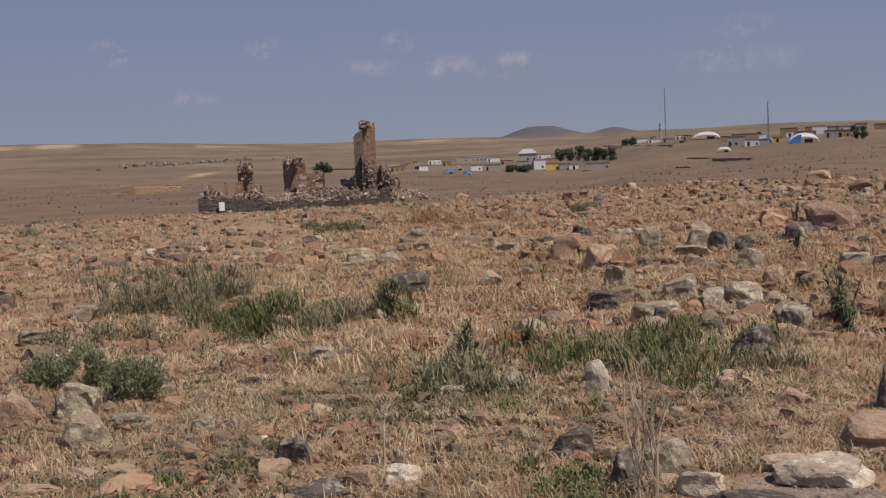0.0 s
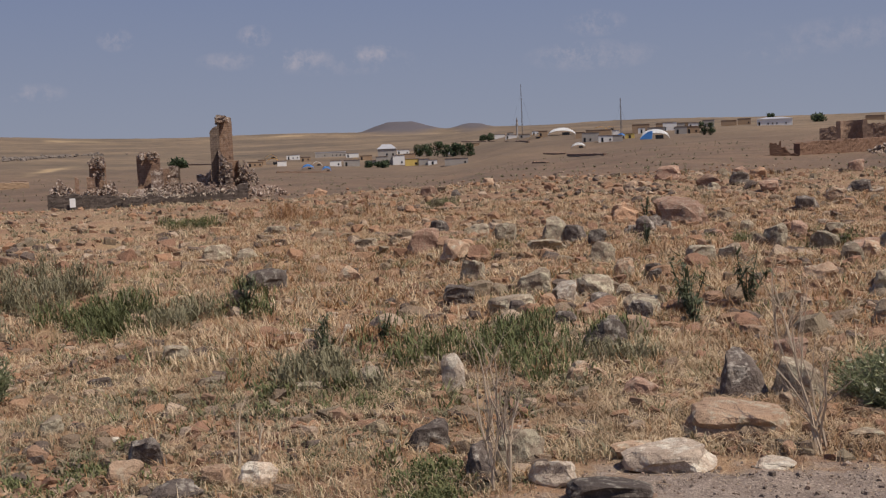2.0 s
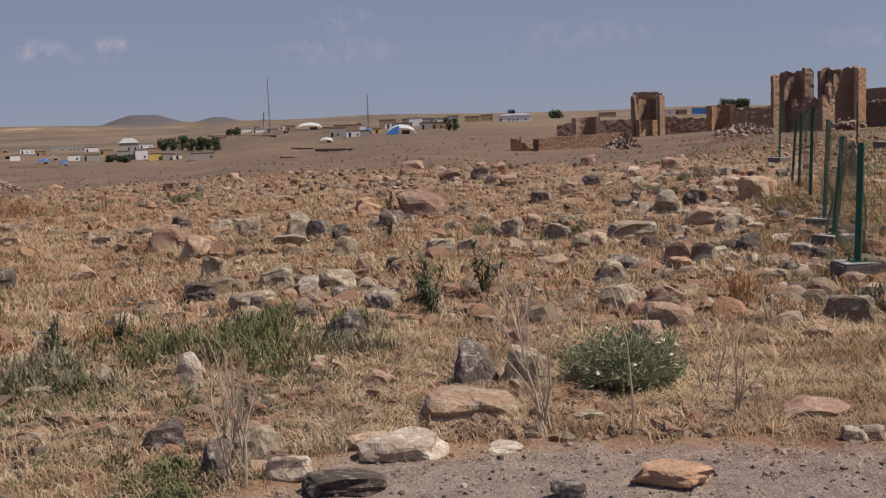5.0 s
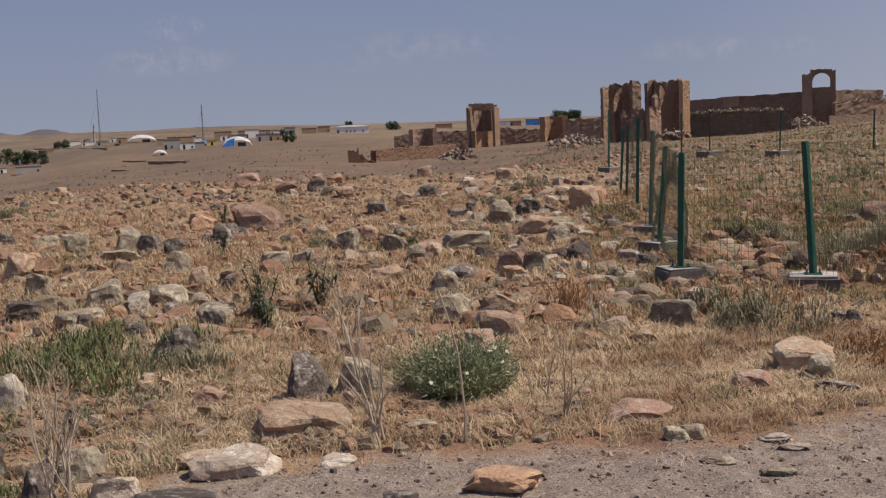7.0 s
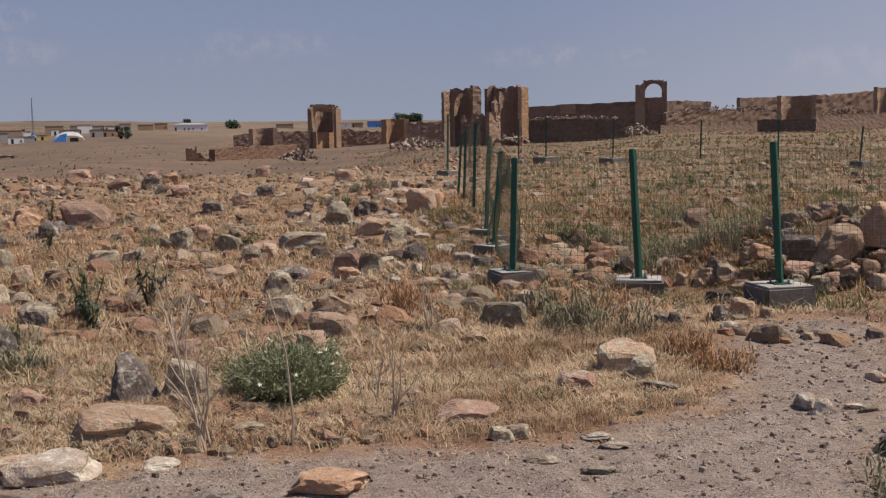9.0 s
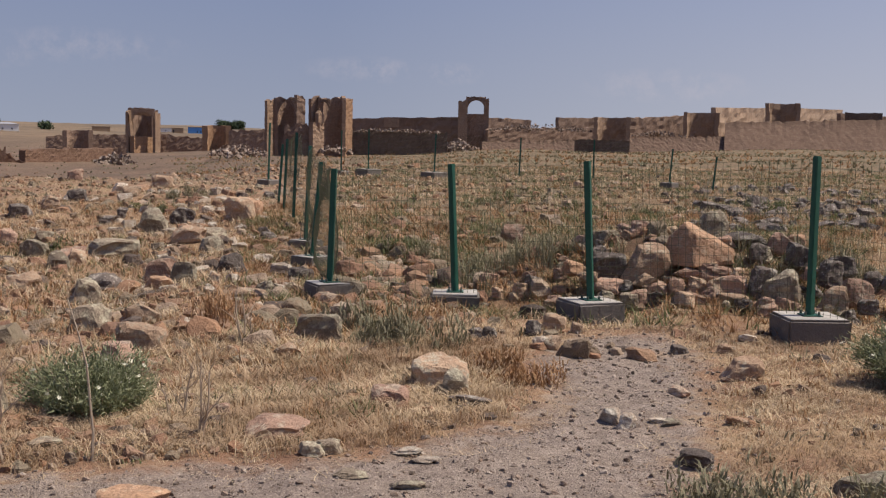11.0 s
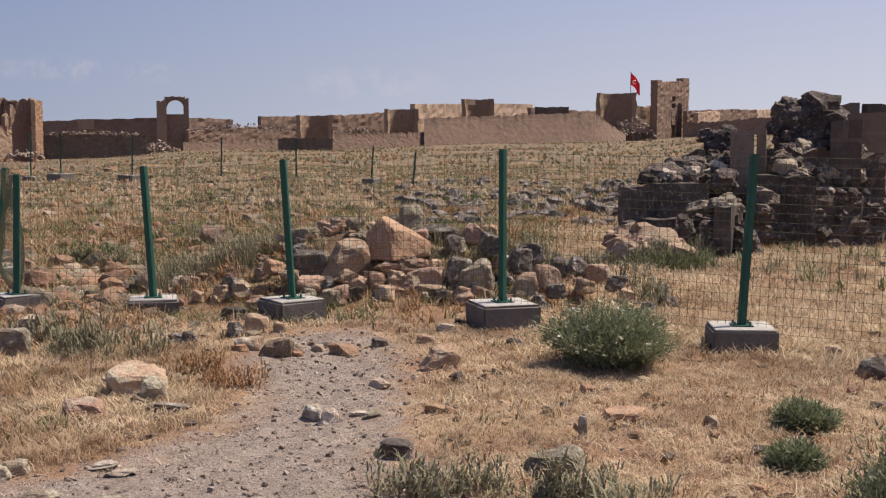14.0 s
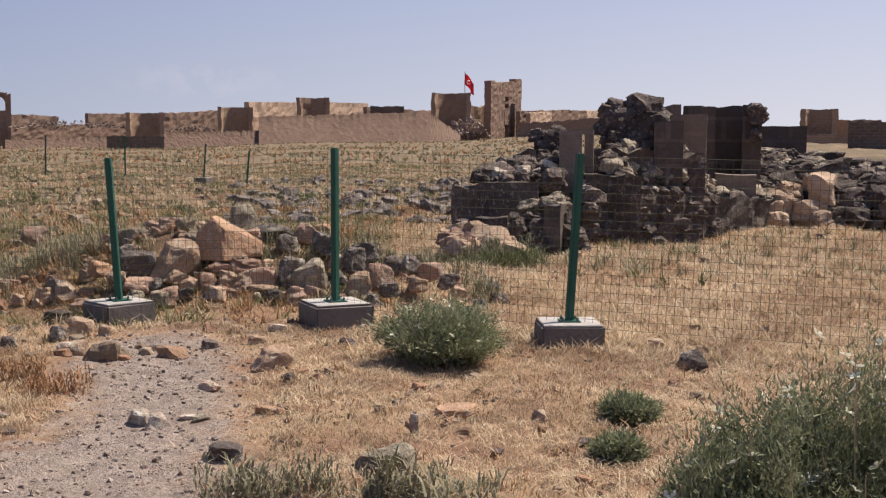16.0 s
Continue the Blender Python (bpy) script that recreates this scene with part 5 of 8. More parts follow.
tree(101.5, 795.0, 6.1, 5.9, 286)
tree(155.5, 500.8, 4.0, 7.1, 287)
tree(157.6, 497.8, 4.0, 8.1, 288)
tree(-80.0, 613.5, 10.2, 5.2, 289)
tree(13.7, 530.1, 4.6, 3.0, 290)
tree(17.1, 521.5, 4.5, 3.3, 291)
tree(19.8, 500.9, 4.3, 3.6, 292)
tree(310.4, 756.1, 10.6, 4.6, 293)
tree(710.5, 1217.9, 13.3, 9.0, 294)
tree(698.1, 1177.6, 12.9, 10.0, 295)
tree(684.9, 1136.9, 12.5, 10.9, 296)
tree(346.1, 937.0, 7.1, 5.6, 297)
tree(918.1, 1570.3, 24.1, 10.9, 298)
tree(873.6, 1458.6, 22.6, 11.7, 299)
tree(151.1, 598.1, 2.5, 4.9, 300)
mass(tagged(new("field_wall"), "low dry-stone field wall", "wall", "field walls"), "stones", [(78.5, 454.6), (84.3, 440.6)], (-6.90, -7.00), (-6.00, -6.10), 0.8, WALL_BROWN, 0.3)
mass(tagged(new("field_wall"), "low dry-stone field wall", "wall", "field walls"), "stones", [(83.8, 433.1), (74.7, 331.7)], (-7.31, -5.73), (-6.32, -4.74), 0.8, WALL_BROWN, 0.3)
mass(tagged(new("field_wall"), "low dry-stone field wall", "wall", "field walls"), "stones", [(-23.4, 456.9), (-2.8, 464.3)], (-9.54, -10.63), (-8.53, -9.62), 0.8, WALL_BROWN, 0.3)
mass(tagged(new("field_wall"), "low dry-stone field wall", "wall", "field walls"), "stones", [(49.9, 304.8), (51.8, 295.0)], (-6.32, -6.23), (-5.54, -5.45), 0.8, WALL_BROWN, 0.3)
mass(tagged(new("field_wall"), "low dry-stone field wall", "wall", "field walls"), "stones", [(101.6, 980.4), (93.8, 584.8)], (-3.90, -3.23), (-2.57, -1.90), 0.8, WALL_BROWN, 0.3)
mass(tagged(new("field_wall"), "low dry-stone field wall", "wall", "field walls"), "stones", [(-86.3, 709.2), (-67.2, 685.6)], (-9.06, -9.42), (-7.84, -8.20), 0.8, WALL_BROWN, 0.3)
mast(112.3, 724.3, 30.8)
mast(134.3, 561.2, 17.7)
minaret(107.8, 715.1, 11.6)

# flag on the wall, and the sign by the church
fx, fy, fz0, fz1 = FLAG_AT
flag = thing("flag", pose(fx, fy, fz0), "red flag with a white crescent on a thin pole", "flag")
bm = bmesh.new()
rod(bm, (0, 0, 0), (0, 0, fz1 - fz0), 0.09, 0.06, 8)
part("pole", bm, MAST, flag)
bm = bmesh.new()
flag_turn = radians(-64)
grid = []
for i in range(13):
    row = []
    for j in range(9):
        u, v = i / 12, j / 8
        out_ = u * 2.3
        row.append(bm.verts.new((math.cos(flag_turn) * out_ + 0.12 * math.sin(u * 7), math.sin(flag_turn) * out_ + 0.18 * math.sin(u * 8 + v),
                                 (fz1 - fz0) - 0.25 - v * 2.9 - u * 2.6 + 0.2 * math.sin(u * 6))))
    grid.append(row)
for i in range(12):
    for j in range(8):
        bm.faces.new((grid[i][j], grid[i + 1][j], grid[i + 1][j + 1], grid[i][j + 1]))
bmesh.ops.solidify(bm, geom=bm.faces[:], thickness=0.03)
part("cloth", bm, FLAG_RED, flag)
bm = bmesh.new()
for k in range(14):
    a0_, a1_ = radians(40 + k * 20), radians(60 + k * 20)
    cx_, cz_ = 0.9, (fz1 - fz0) - 2.6
    for r_ in (0.42,):
        rod(bm, (math.cos(flag_turn) * (cx_ + r_ * math.cos(a0_)) - 0.25, math.sin(flag_turn) * (cx_ + r_ * math.cos(a0_)) - 0.15, cz_ + r_ * math.sin(a0_)),
            (math.cos(flag_turn) * (cx_ + r_ * math.cos(a1_)) - 0.25, math.sin(flag_turn) * (cx_ + r_ * math.cos(a1_)) - 0.15, cz_ + r_ * math.sin(a1_)), 0.12, 0.12, 5)
part("crescent", bm, FLAG_WHITE, flag)

sx_, sy_, sz0, sz1, sw = SIGN_AT
sign = thing("notice_board", pose(sx_, sy_, sz0, 0, 0, 13), "white notice board on posts before the church", "sign")
bm = bmesh.new()
box(bm, sw, 0.06, (sz1 - sz0) * 0.8, pose(0, 0, (sz1 - sz0) * 0.2), 0.01)
part("board", bm, WHITE, sign)
for k in (-0.4, 0.4):
    bm = bmesh.new()
    rod(bm, (k * sw, 0.05, -0.3), (k * sw, 0.05, (sz1 - sz0) * 0.9), 0.04, 0.04, 6)
    part("post", bm, MAST, sign)

# ---- the wire fence ----
def fence_post(parent, base, top, block=True, width=0.058, turn=0.0, size=0.5):
    """A square green tube on a bolted plate, set on a concrete block."""
    base, top = Vector(base), Vector(top)
    z = land(base.x, base.y)
    if block:
        bm = bmesh.new()
        box(bm, size, size, base.z - z + 0.10, pose(0, 0, -0.10), 0.018)
        rng = random.Random(int(base.x * 100))
        for v in bm.verts:
            v.co += Vector((rng.uniform(-1, 1), rng.uniform(-1, 1), rng.uniform(-1, 1))) * 0.006
        blk = part("concrete_base", bm, CONCRETE, parent, "grey concrete block", pose(base.x, base.y, z, 0, 0, turn))
        bm = bmesh.new()
        box(bm, size - 0.04, size - 0.04, 0.012, pose(0, 0, base.z - z - 0.006), 0.004)
        part("cement_top", bm, CEMENT, blk, "pale cement skin")
        bm = bmesh.new()
        box(bm, 0.17, 0.17, 0.012, pose(0, 0, base.z - z + 0.004))
        part("base_plate", bm, POST_GREEN, blk)
        for k in range(4):
            bm = bmesh.new()
            rod(bm, (0.06 * (-1) ** (k // 2), 0.06 * (-1) ** k, base.z - z + 0.01), (0.06 * (-1) ** (k // 2), 0.06 * (-1) ** k, base.z - z + 0.045), 0.011, 0.011, 6)
            part("bolt", bm, STEEL, blk)
    d = top - base
    turn_m = d.to_track_quat("Z", "Y").to_matrix().to_4x4()
    bm = bmesh.new()
    box(bm, width, width, d.length, Matrix(), 0.006)
    pst = part("post", bm, POST_GREEN, parent, "green painted square steel post", Matrix.Translation(base) @ turn_m @ pose(0, 0, 0, 0, 0, turn))
    return pst


def wire_panel(parent, a0_, a1_, b0_, b1_, step_u=0.066, step_v=0.072, r=0.0021, sag=0.02, seed=0, material=None):
    """Welded wire between two leaning posts: a0 to a1 is one post, b0 to b1 the other."""
    a0_, a1_, b0_, b1_ = [np.array(p, dtype=float) for p in (a0_, a1_, b0_, b1_)]
    nu = max(2, int(np.linalg.norm(b0_ - a0_) / step_u))
    nv = max(2, int(np.linalg.norm(a1_ - a0_) / step_v))
    side = np.cross(b0_ - a0_, a1_ - a0_)
    side /= np.linalg.norm(side)
    rng = np.random.RandomState(seed)
    ph = rng.uniform(0, 6.28, 2)

    def at(u, v):
        p = lerp(lerp(a0_, b0_, u), lerp(a1_, b1_, u), v)
        return p + side * sag * math.sin(u * 6 + ph[0]) * math.sin(v * 4 + ph[1]) + np.array([0, 0, -0.02 * math.sin(u * math.pi) * v])
    vs, fs = [], []

    def line(points, rr):
        start = len(vs)
        for p in points:
            for k in range(3):
                off = side * math.cos(k * 2.094) * rr + np.array([0.0, 0.0, 1.0]) * math.sin(k * 2.094) * rr if points is rows_pts else \
                    side * math.cos(k * 2.094) * rr + along_u * math.sin(k * 2.094) * rr
                vs.append(p + off)
        for j in range(len(points) - 1):
            for k in range(3):
                q, s_ = start + j * 3, (k + 1) % 3
                fs.append((q + k, q + s_, q + 3 + s_, q + 3 + k))
    along_u = (b0_ - a0_) / np.linalg.norm(b0_ - a0_)
    rows_pts = None
    for i in range(nu + 1):
        line([at(i / nu, j / 6) for j in range(7)], r)
    for j in range(nv + 1):
        rows_pts = [at(i / 8, j / nv) for i in range(9)]
        line(rows_pts, r * 0.85)
    me = raw("wire_mesh", vs, fs, material or WIRE)
    return shared("wire_mesh", me, parent, Matrix(), "welded wire mesh")


front_fence = root("wire_fence", 0, 0, "green wire mesh fence on concrete blocks", "fence", "fences")
fence_post(front_fence, (7.293, 9.822, 0.207), (7.319, 9.804, 1.364), True, turn=-14, size=0.42)
fence_post(front_fence, (8.139, 8.849, 0.157), (8.088, 8.893, 1.440), True, turn=-42, size=0.48)
fence_post(front_fence, (8.748, 7.581, 0.180), (8.698, 7.635, 1.507), True, turn=-20, size=0.5)
fence_post(front_fence, (9.459, 5.658, 0.216), (9.458, 5.660, 1.609), True, turn=-38, size=0.54)
fence_post(front_fence, (9.557, 3.427, 0.188), (9.583, 3.360, 1.581), True, turn=-60, size=0.52)
fence_post(front_fence, (9.807, 0.027, 0.188), (9.807, 0.027, 1.581), True, turn=-80)
wire_panel(front_fence, (7.292, 9.823, 0.173), (7.318, 9.804, 1.346), (8.140, 8.848, 0.119), (8.088, 8.893, 1.421), seed=0)
wire_panel(front_fence, (8.140, 8.848, 0.119), (8.088, 8.893, 1.421), (8.750, 7.579, 0.140), (8.699, 7.634, 1.487), seed=1)
wire_panel(front_fence, (8.750, 7.579, 0.140), (8.699, 7.634, 1.487), (9.459, 5.658, 0.174), (9.458, 5.660, 1.588), seed=2)
wire_panel(front_fence, (9.459, 5.658, 0.174), (9.458, 5.660, 1.588), (9.556, 3.429, 0.146), (9.582, 3.361, 1.561), seed=3)
wire_panel(front_fence, (9.556, 3.429, 0.146), (9.582, 3.361, 1.561), (9.807, 0.027, 0.146), (9.807, 0.027, 1.561), seed=4)
side_fence = root("wire_fence", 0, 0, "receding green fence with leaning posts and loose mesh", "fence", "fences")
fence_post(side_fence, (9.861, 13.883, -0.010), (9.953, 13.820, 1.321), True, turn=10, size=0.45)
fence_post(side_fence, (11.900, 17.055, -0.113), (11.952, 17.020, 1.508), True, turn=20, size=0.45)
fence_post(side_fence, (12.903, 18.946, 0.132), (12.943, 18.919, 1.734), False, turn=0, size=0.5)
fence_post(side_fence, (14.561, 21.822, 0.097), (14.614, 21.787, 1.594), False, turn=0, size=0.5)
fence_post(side_fence, (16.155, 24.506, -0.014), (16.234, 24.455, 1.448), False, turn=0, size=0.5)
fence_post(side_fence, (21.899, 34.020, 0.160), (21.935, 33.997, 2.055), True, turn=15, size=0.55)
wire_panel(side_fence, (7.292, 9.823, 0.173), (7.318, 9.804, 1.346), (9.858, 13.884, -0.050), (9.951, 13.821, 1.301), seed=11, sag=0.08)
wire_panel(side_fence, (9.858, 13.884, -0.050), (9.951, 13.821, 1.301), (11.898, 17.056, -0.162), (11.951, 17.020, 1.484), seed=12, sag=0.1)
wire_panel(side_fence, (11.898, 17.056, -0.162), (11.951, 17.020, 1.484), (12.902, 18.947, 0.084), (12.943, 18.920, 1.710), seed=13, sag=0.1, step_u=0.1, step_v=0.1)
wire_panel(side_fence, (12.902, 18.947, 0.084), (12.943, 18.920, 1.710), (14.559, 21.823, 0.052), (14.613, 21.788, 1.572), seed=14, step_u=0.12, step_v=0.12)
back_fence = root("wire_fence", 0, 0, "far line of thin green fence posts and mesh", "fence", "fences")
fence_post(back_fence, (30.683, 42.083, 0.156), (30.694, 42.075, 1.917), True, turn=5, size=0.5)
fence_post(back_fence, (31.025, 40.589, 0.287), (31.032, 40.583, 1.975), True, turn=5, size=0.8)
fence_post(back_fence, (31.920, 37.314, 0.271), (31.956, 37.284, 1.841), True, turn=5, size=0.8)
fence_post(back_fence, (33.091, 33.552, 0.272), (33.117, 33.527, 1.746), False, turn=5, size=0.5)
fence_post(back_fence, (33.976, 30.477, 0.284), (33.979, 30.473, 1.735), False, turn=5, size=0.5)
fence_post(back_fence, (34.640, 27.387, 0.241), (34.692, 27.323, 1.460), True, turn=5, size=0.5)
fence_post(back_fence, (32.368, 23.786, 0.188), (32.422, 23.713, 1.257), False, turn=5, size=0.5)
wire_panel(back_fence, (30.683, 42.084, 0.103), (30.694, 42.075, 1.890), (31.024, 40.589, 0.236), (31.032, 40.583, 1.949), seed=20, step_u=0.16, step_v=0.16, r=0.003)
wire_panel(back_fence, (31.024, 40.589, 0.236), (31.032, 40.583, 1.949), (31.919, 37.315, 0.224), (31.955, 37.284, 1.818), seed=21, step_u=0.16, step_v=0.16, r=0.003)
wire_panel(back_fence, (31.919, 37.315, 0.224), (31.955, 37.284, 1.818), (33.091, 33.552, 0.228), (33.116, 33.527, 1.724), seed=22, step_u=0.16, step_v=0.16, r=0.003)
wire_panel(back_fence, (33.091, 33.552, 0.228), (33.116, 33.527, 1.724), (33.976, 30.477, 0.240), (33.979, 30.473, 1.713), seed=23, step_u=0.16, step_v=0.16, r=0.003)
wire_panel(back_fence, (33.976, 30.477, 0.240), (33.979, 30.473, 1.713), (34.639, 27.389, 0.205), (34.691, 27.324, 1.441), seed=24, step_u=0.16, step_v=0.16, r=0.003)

# ---- stones ----
ROCK_LABEL = {
    "tan": "tan broken tuff stone lying in the dry grass", "orange": "orange tuff stone lying on the earth",
    "grey": "grey stone mottled with pale lichen", "dark": "dark basalt stone with pale lichen spots",
    "red": "reddish weathered tuff stone", "pale": "pale whitish broken stone",
}
ROCK_MESH = {}


def worn_rock(seed, blocky, fine=4, jag=1.0):
    """A weathered stone: a ball cut by flat breaks, then pitted and rounded a little."""
    rng_ = np.random.RandomState(seed)
    bm = bmesh.new()
    bmesh.ops.create_icosphere(bm, subdivisions=fine, radius=0.62)
    co = np.array([v.co[:] for v in bm.verts])
    axes = [(1, 0, 0), (-1, 0, 0), (0, 1, 0), (0, -1, 0), (0, 0, 1), (0.7, 0.7, 0.2), (-0.7, 0.6, 0.3)]
    for k in range(11):
        d = rng_.normal(size=3)
        if k < 7:
            d = d * (0.75 - 0.6 * blocky) * 0.45 + np.array(axes[k])
        d = d / np.linalg.norm(d)
        reach = co @ d
        co = co - np.maximum(0, reach - reach.max() * rng_.uniform(0.60, 0.86))[:, None] * d * 0.94
    for v, c in zip(bm.verts, co):
        v.co = c
    bm.normal_update()
    shift = Vector((seed * 1.7, seed * 0.9, 0))
    for v in bm.verts:
        p = v.co + shift
        k = 0.05 * noise.fractal(p * 2.4, 0.9, 2.1, 3) - 0.05 * max(0.0, noise.noise(p * 4.1) - 0.25) + 0.02 * noise.noise(p * 11) + 0.012 * noise.noise(p * 23)
        v.co += v.normal * (k * jag)
    lo = [min(v.co[a_] for v in bm.verts) for a_ in range(3)]
    hi = [max(v.co[a_] for v in bm.verts) for a_ in range(3)]
    for v in bm.verts:
        v.co = [(v.co[a_] - lo[a_]) / (hi[a_] - lo[a_]) - (0.5 if a_ < 2 else 0) for a_ in range(3)]
    for v in bm.verts:
        k = 1 + 0.5 * max(0.0, 0.5 - v.co.z)
        v.co.x, v.co.y = v.co.x * k, v.co.y * k
    return bm


STONE_MESH = {}


def rock(x, y, w, d, h, yaw, kind, seed, z=None):
    """One loose stone, sunk a little into what it lies on."""
    key = (seed % 14, kind)
    if key not in ROCK_MESH:
        bm = worn_rock(900 + key[0] * 3 + len(kind), 0.42 + 0.045 * (key[0] % 8), 3, 1.7)
        me = bpy.data.meshes.new("rock")
        bm.to_mesh(me)
        bm.free()
        me.materials.append(STONE[kind])
        ROCK_MESH[key] = me
    ob = new("rock", ROCK_MESH[key])
    z = land(x, y) if z is None else z
    rng = random.Random(seed)
    h *= 1.28
    ob.matrix_basis = pose(x, y, z - 0.24 * h, rng.uniform(-7, 7), rng.uniform(-7, 7), yaw) @ Matrix.Diagonal((w, d, h, 1))
    return tagged(ob, ROCK_LABEL[kind], "rock", "loose stones")


def lump(kind, k):
    """One of ten shared stone meshes of a kind."""
    key = (k % 10, kind)
    if key not in STONE_MESH:
        bm = worn_rock(700 + key[0] * 5, 0.8, 3, 2.6 if kind == "burnt" else 1.6)
        me_ = bpy.data.meshes.new("stone")
        bm.to_mesh(me_)
        bm.free()
        me_.materials.append(STONE[kind])
        STONE_MESH[key] = me_
    return STONE_MESH[key]


def coursed(parent, p0, p1, z0, top, long_, tall, kind, seed):
    """Rough squared stones laid in courses on a wall's face, each a part of it."""
    rng_ = random.Random(seed)
    d_ = Vector((p1[0] - p0[0], p1[1] - p0[1], 0))
    yaw = math.degrees(math.atan2(d_.y, d_.x))
    z = z0
    while z < max(top) - 0.05:
        u = rng_.uniform(-0.3, 0) * long_
        h_ = tall * rng_.uniform(0.8, 1.2)
        while u < d_.length:
            w = long_ * rng_.uniform(0.55, 1.4)
            k = (u + w / 2) / d_.length
            if z + h_ * 0.6 < lerp(top[0], top[1], k) and rng_.random() > 0.06:
                q = Vector((p0[0], p0[1], 0)) + d_ * k
                shared("stone", lump(kind, rng_.randrange(10)), parent,
                       pose(q.x, q.y, z - 0.04, rng_.uniform(-5, 5), rng_.uniform(-5, 5), yaw + rng_.uniform(-8, 8)) @ Matrix.Diagonal((w * 0.92, 0.4 * rng_.uniform(0.8, 1.2), h_ * 1.15, 1)))
            u += w
        z += h_


def tumble(parent, a_, b_, c_, e_, count, size, kind, seed, flat):
    """Fallen stones over a sloping patch with corners a, b, c, e, each a part of the ruin."""
    rng_ = random.Random(seed)
    a_, b_, c_, e_ = Vector(a_), Vector(b_), Vector(c_), Vector(e_)
    for k in range(count):
        u, v = rng_.random(), rng_.random()
        q = (a_ * (1 - u) + b_ * u) * (1 - v) + (e_ * (1 - u) + c_ * u) * v
        w = size * min(1.9, math.exp(rng_.gauss(-0.05, 0.4)))
        shared("stone", lump(kind, rng_.randrange(10)), parent,
               pose(q.x, q.y, q.z - w * flat * 0.55, rng_.uniform(-22, 22), rng_.uniform(-22, 22), rng_.uniform(0, 360)) @ Matrix.Diagonal((w, w * rng_.uniform(0.65, 1), w * flat * rng_.uniform(0.8, 1.3), 1)))


# the basalt ruin: walls, hollow apse, standing slabs and fallen stone
mass(ruin, "front_wall", [(18.28, 6.66), (20.43, 5.58)], -0.3, (0.91, 0.82), 0.7, STONE["burnt"], 0.1, cell=0.16, rough_=0.05)
mass(ruin, "front_wall", [(20.42, 5.60), (23.48, 4.44)], -0.3, (0.82, 0.59), 0.7, STONE["burnt"], 0.15, cell=0.16, rough_=0.05)
coursed(ruin, (17.95, 6.54), (20.09, 5.49), -0.12, (0.91, 0.82), 0.42, 0.24, "burnt", 1)
coursed(ruin, (20.08, 5.51), (22.72, 4.68), -0.08, (0.82, 0.66), 0.46, 0.22, "burnt", 2)
# paler flat stones colour the front wall's top as sunlit
tumble(ruin, (18.00, 6.54, 0.96), (22.62, 4.68, 0.69), (23.30, 4.83, 0.74), (18.66, 6.79, 1.01), 46, 0.26, "grey", 3, 0.4)
mass(ruin, "left_block", [(17.86, 8.38), (17.06, 7.25)], -0.2, (1.00, 1.06), 0.8, STONE["burnt"], 0.12, cell=0.2, rough_=0.03)
mass(ruin, "left_foot", [(16.62, 7.96), (16.77, 7.16)], -0.3, (0.58, 0.61), 0.9, STONE["burnt"], 0.15, cell=0.16, rough_=0.05)
tumble(ruin, (16.86, 7.92, 1.04), (18.27, 6.95, 1.05), (19.18, 7.37, 1.49), (18.04, 8.22, 1.20), 40, 0.26, "burnt", 4, 0.6)
tumble(ruin, (16.99, 7.88, 1.09), (18.35, 7.03, 1.21), (19.07, 7.38, 1.47), (18.17, 8.20, 1.21), 22, 0.18, "pale", 5, 0.6)
mass(ruin, "front_step", [(16.40, 7.01), (16.63, 6.22)], -0.25, (0.60, 0.67), 0.7, STONE["burnt"], 0.15, cell=0.16, rough_=0.05)
coursed(ruin, (16.02, 6.87), (16.16, 6.43), -0.10, (0.66, 0.69), 0.26, 0.2, "burnt", 6)
coursed(ruin, (16.37, 6.18), (16.48, 6.04), -0.10, (0.45, 0.41), 0.22, 0.18, "burnt", 7)
mass(ruin, "ashlar_stump", [(16.18, 6.39), (16.22, 6.15)], -0.1, (0.77, 0.77), 0.4, BASALT_ASHLAR, 0.05)
tumble(ruin, (15.74, 6.52, 0.04), (16.26, 5.79, 0.08), (16.48, 6.05, 0.45), (16.18, 6.76, 0.44), 20, 0.24, "burnt", 8, 0.7)
tumble(ruin, (16.21, 6.69, 0.67), (16.52, 6.20, 0.73), (17.27, 6.50, 0.86), (17.06, 7.01, 0.79), 14, 0.2, "grey", 9, 0.5)
mass(ruin, "standing_ashlar", [(18.61, 7.19), (18.74, 6.85)], -0.2, (1.84, 1.88), 0.45, ASHLAR_LIT, 0.05, cell=0.25, rough_=0.012)
mass(ruin, "standing_ashlar", [(19.13, 6.95), (19.18, 6.81)], -0.2, (1.89, 1.85), 0.4, ASHLAR_LIT, 0.05, cell=0.25, rough_=0.012)
mass(ruin, "back_wall", [(20.75, 8.55), (20.92, 8.13)], -0.1, (1.80, 1.84), 0.9, STONE["burnt"], 0.2, cell=0.16, rough_=0.05)
tumble(ruin, (20.28, 8.37, 1.53), (20.47, 7.92, 1.54), (20.75, 8.04, 1.86), (20.56, 8.47, 1.78), 12, 0.34, "burnt", 10, 0.8)
mass(ruin, "back_wall", [(20.04, 8.66), (20.21, 8.29)], -0.1, (1.53, 1.57), 0.8, STONE["burnt"], 0.2, cell=0.16, rough_=0.05)
mass(ruin, "core", [(20.45, 7.13), (20.76, 6.21)], 0, (2.16, 2.20), 1.3, STONE["burnt"], 0.25, cell=0.16, rough_=0.05)
tumble(ruin, (19.88, 6.96, 1.64), (20.19, 6.02, 1.67), (20.57, 6.16, 2.25), (20.26, 7.06, 2.21), 52, 0.36, "burnt", 11, 0.75)
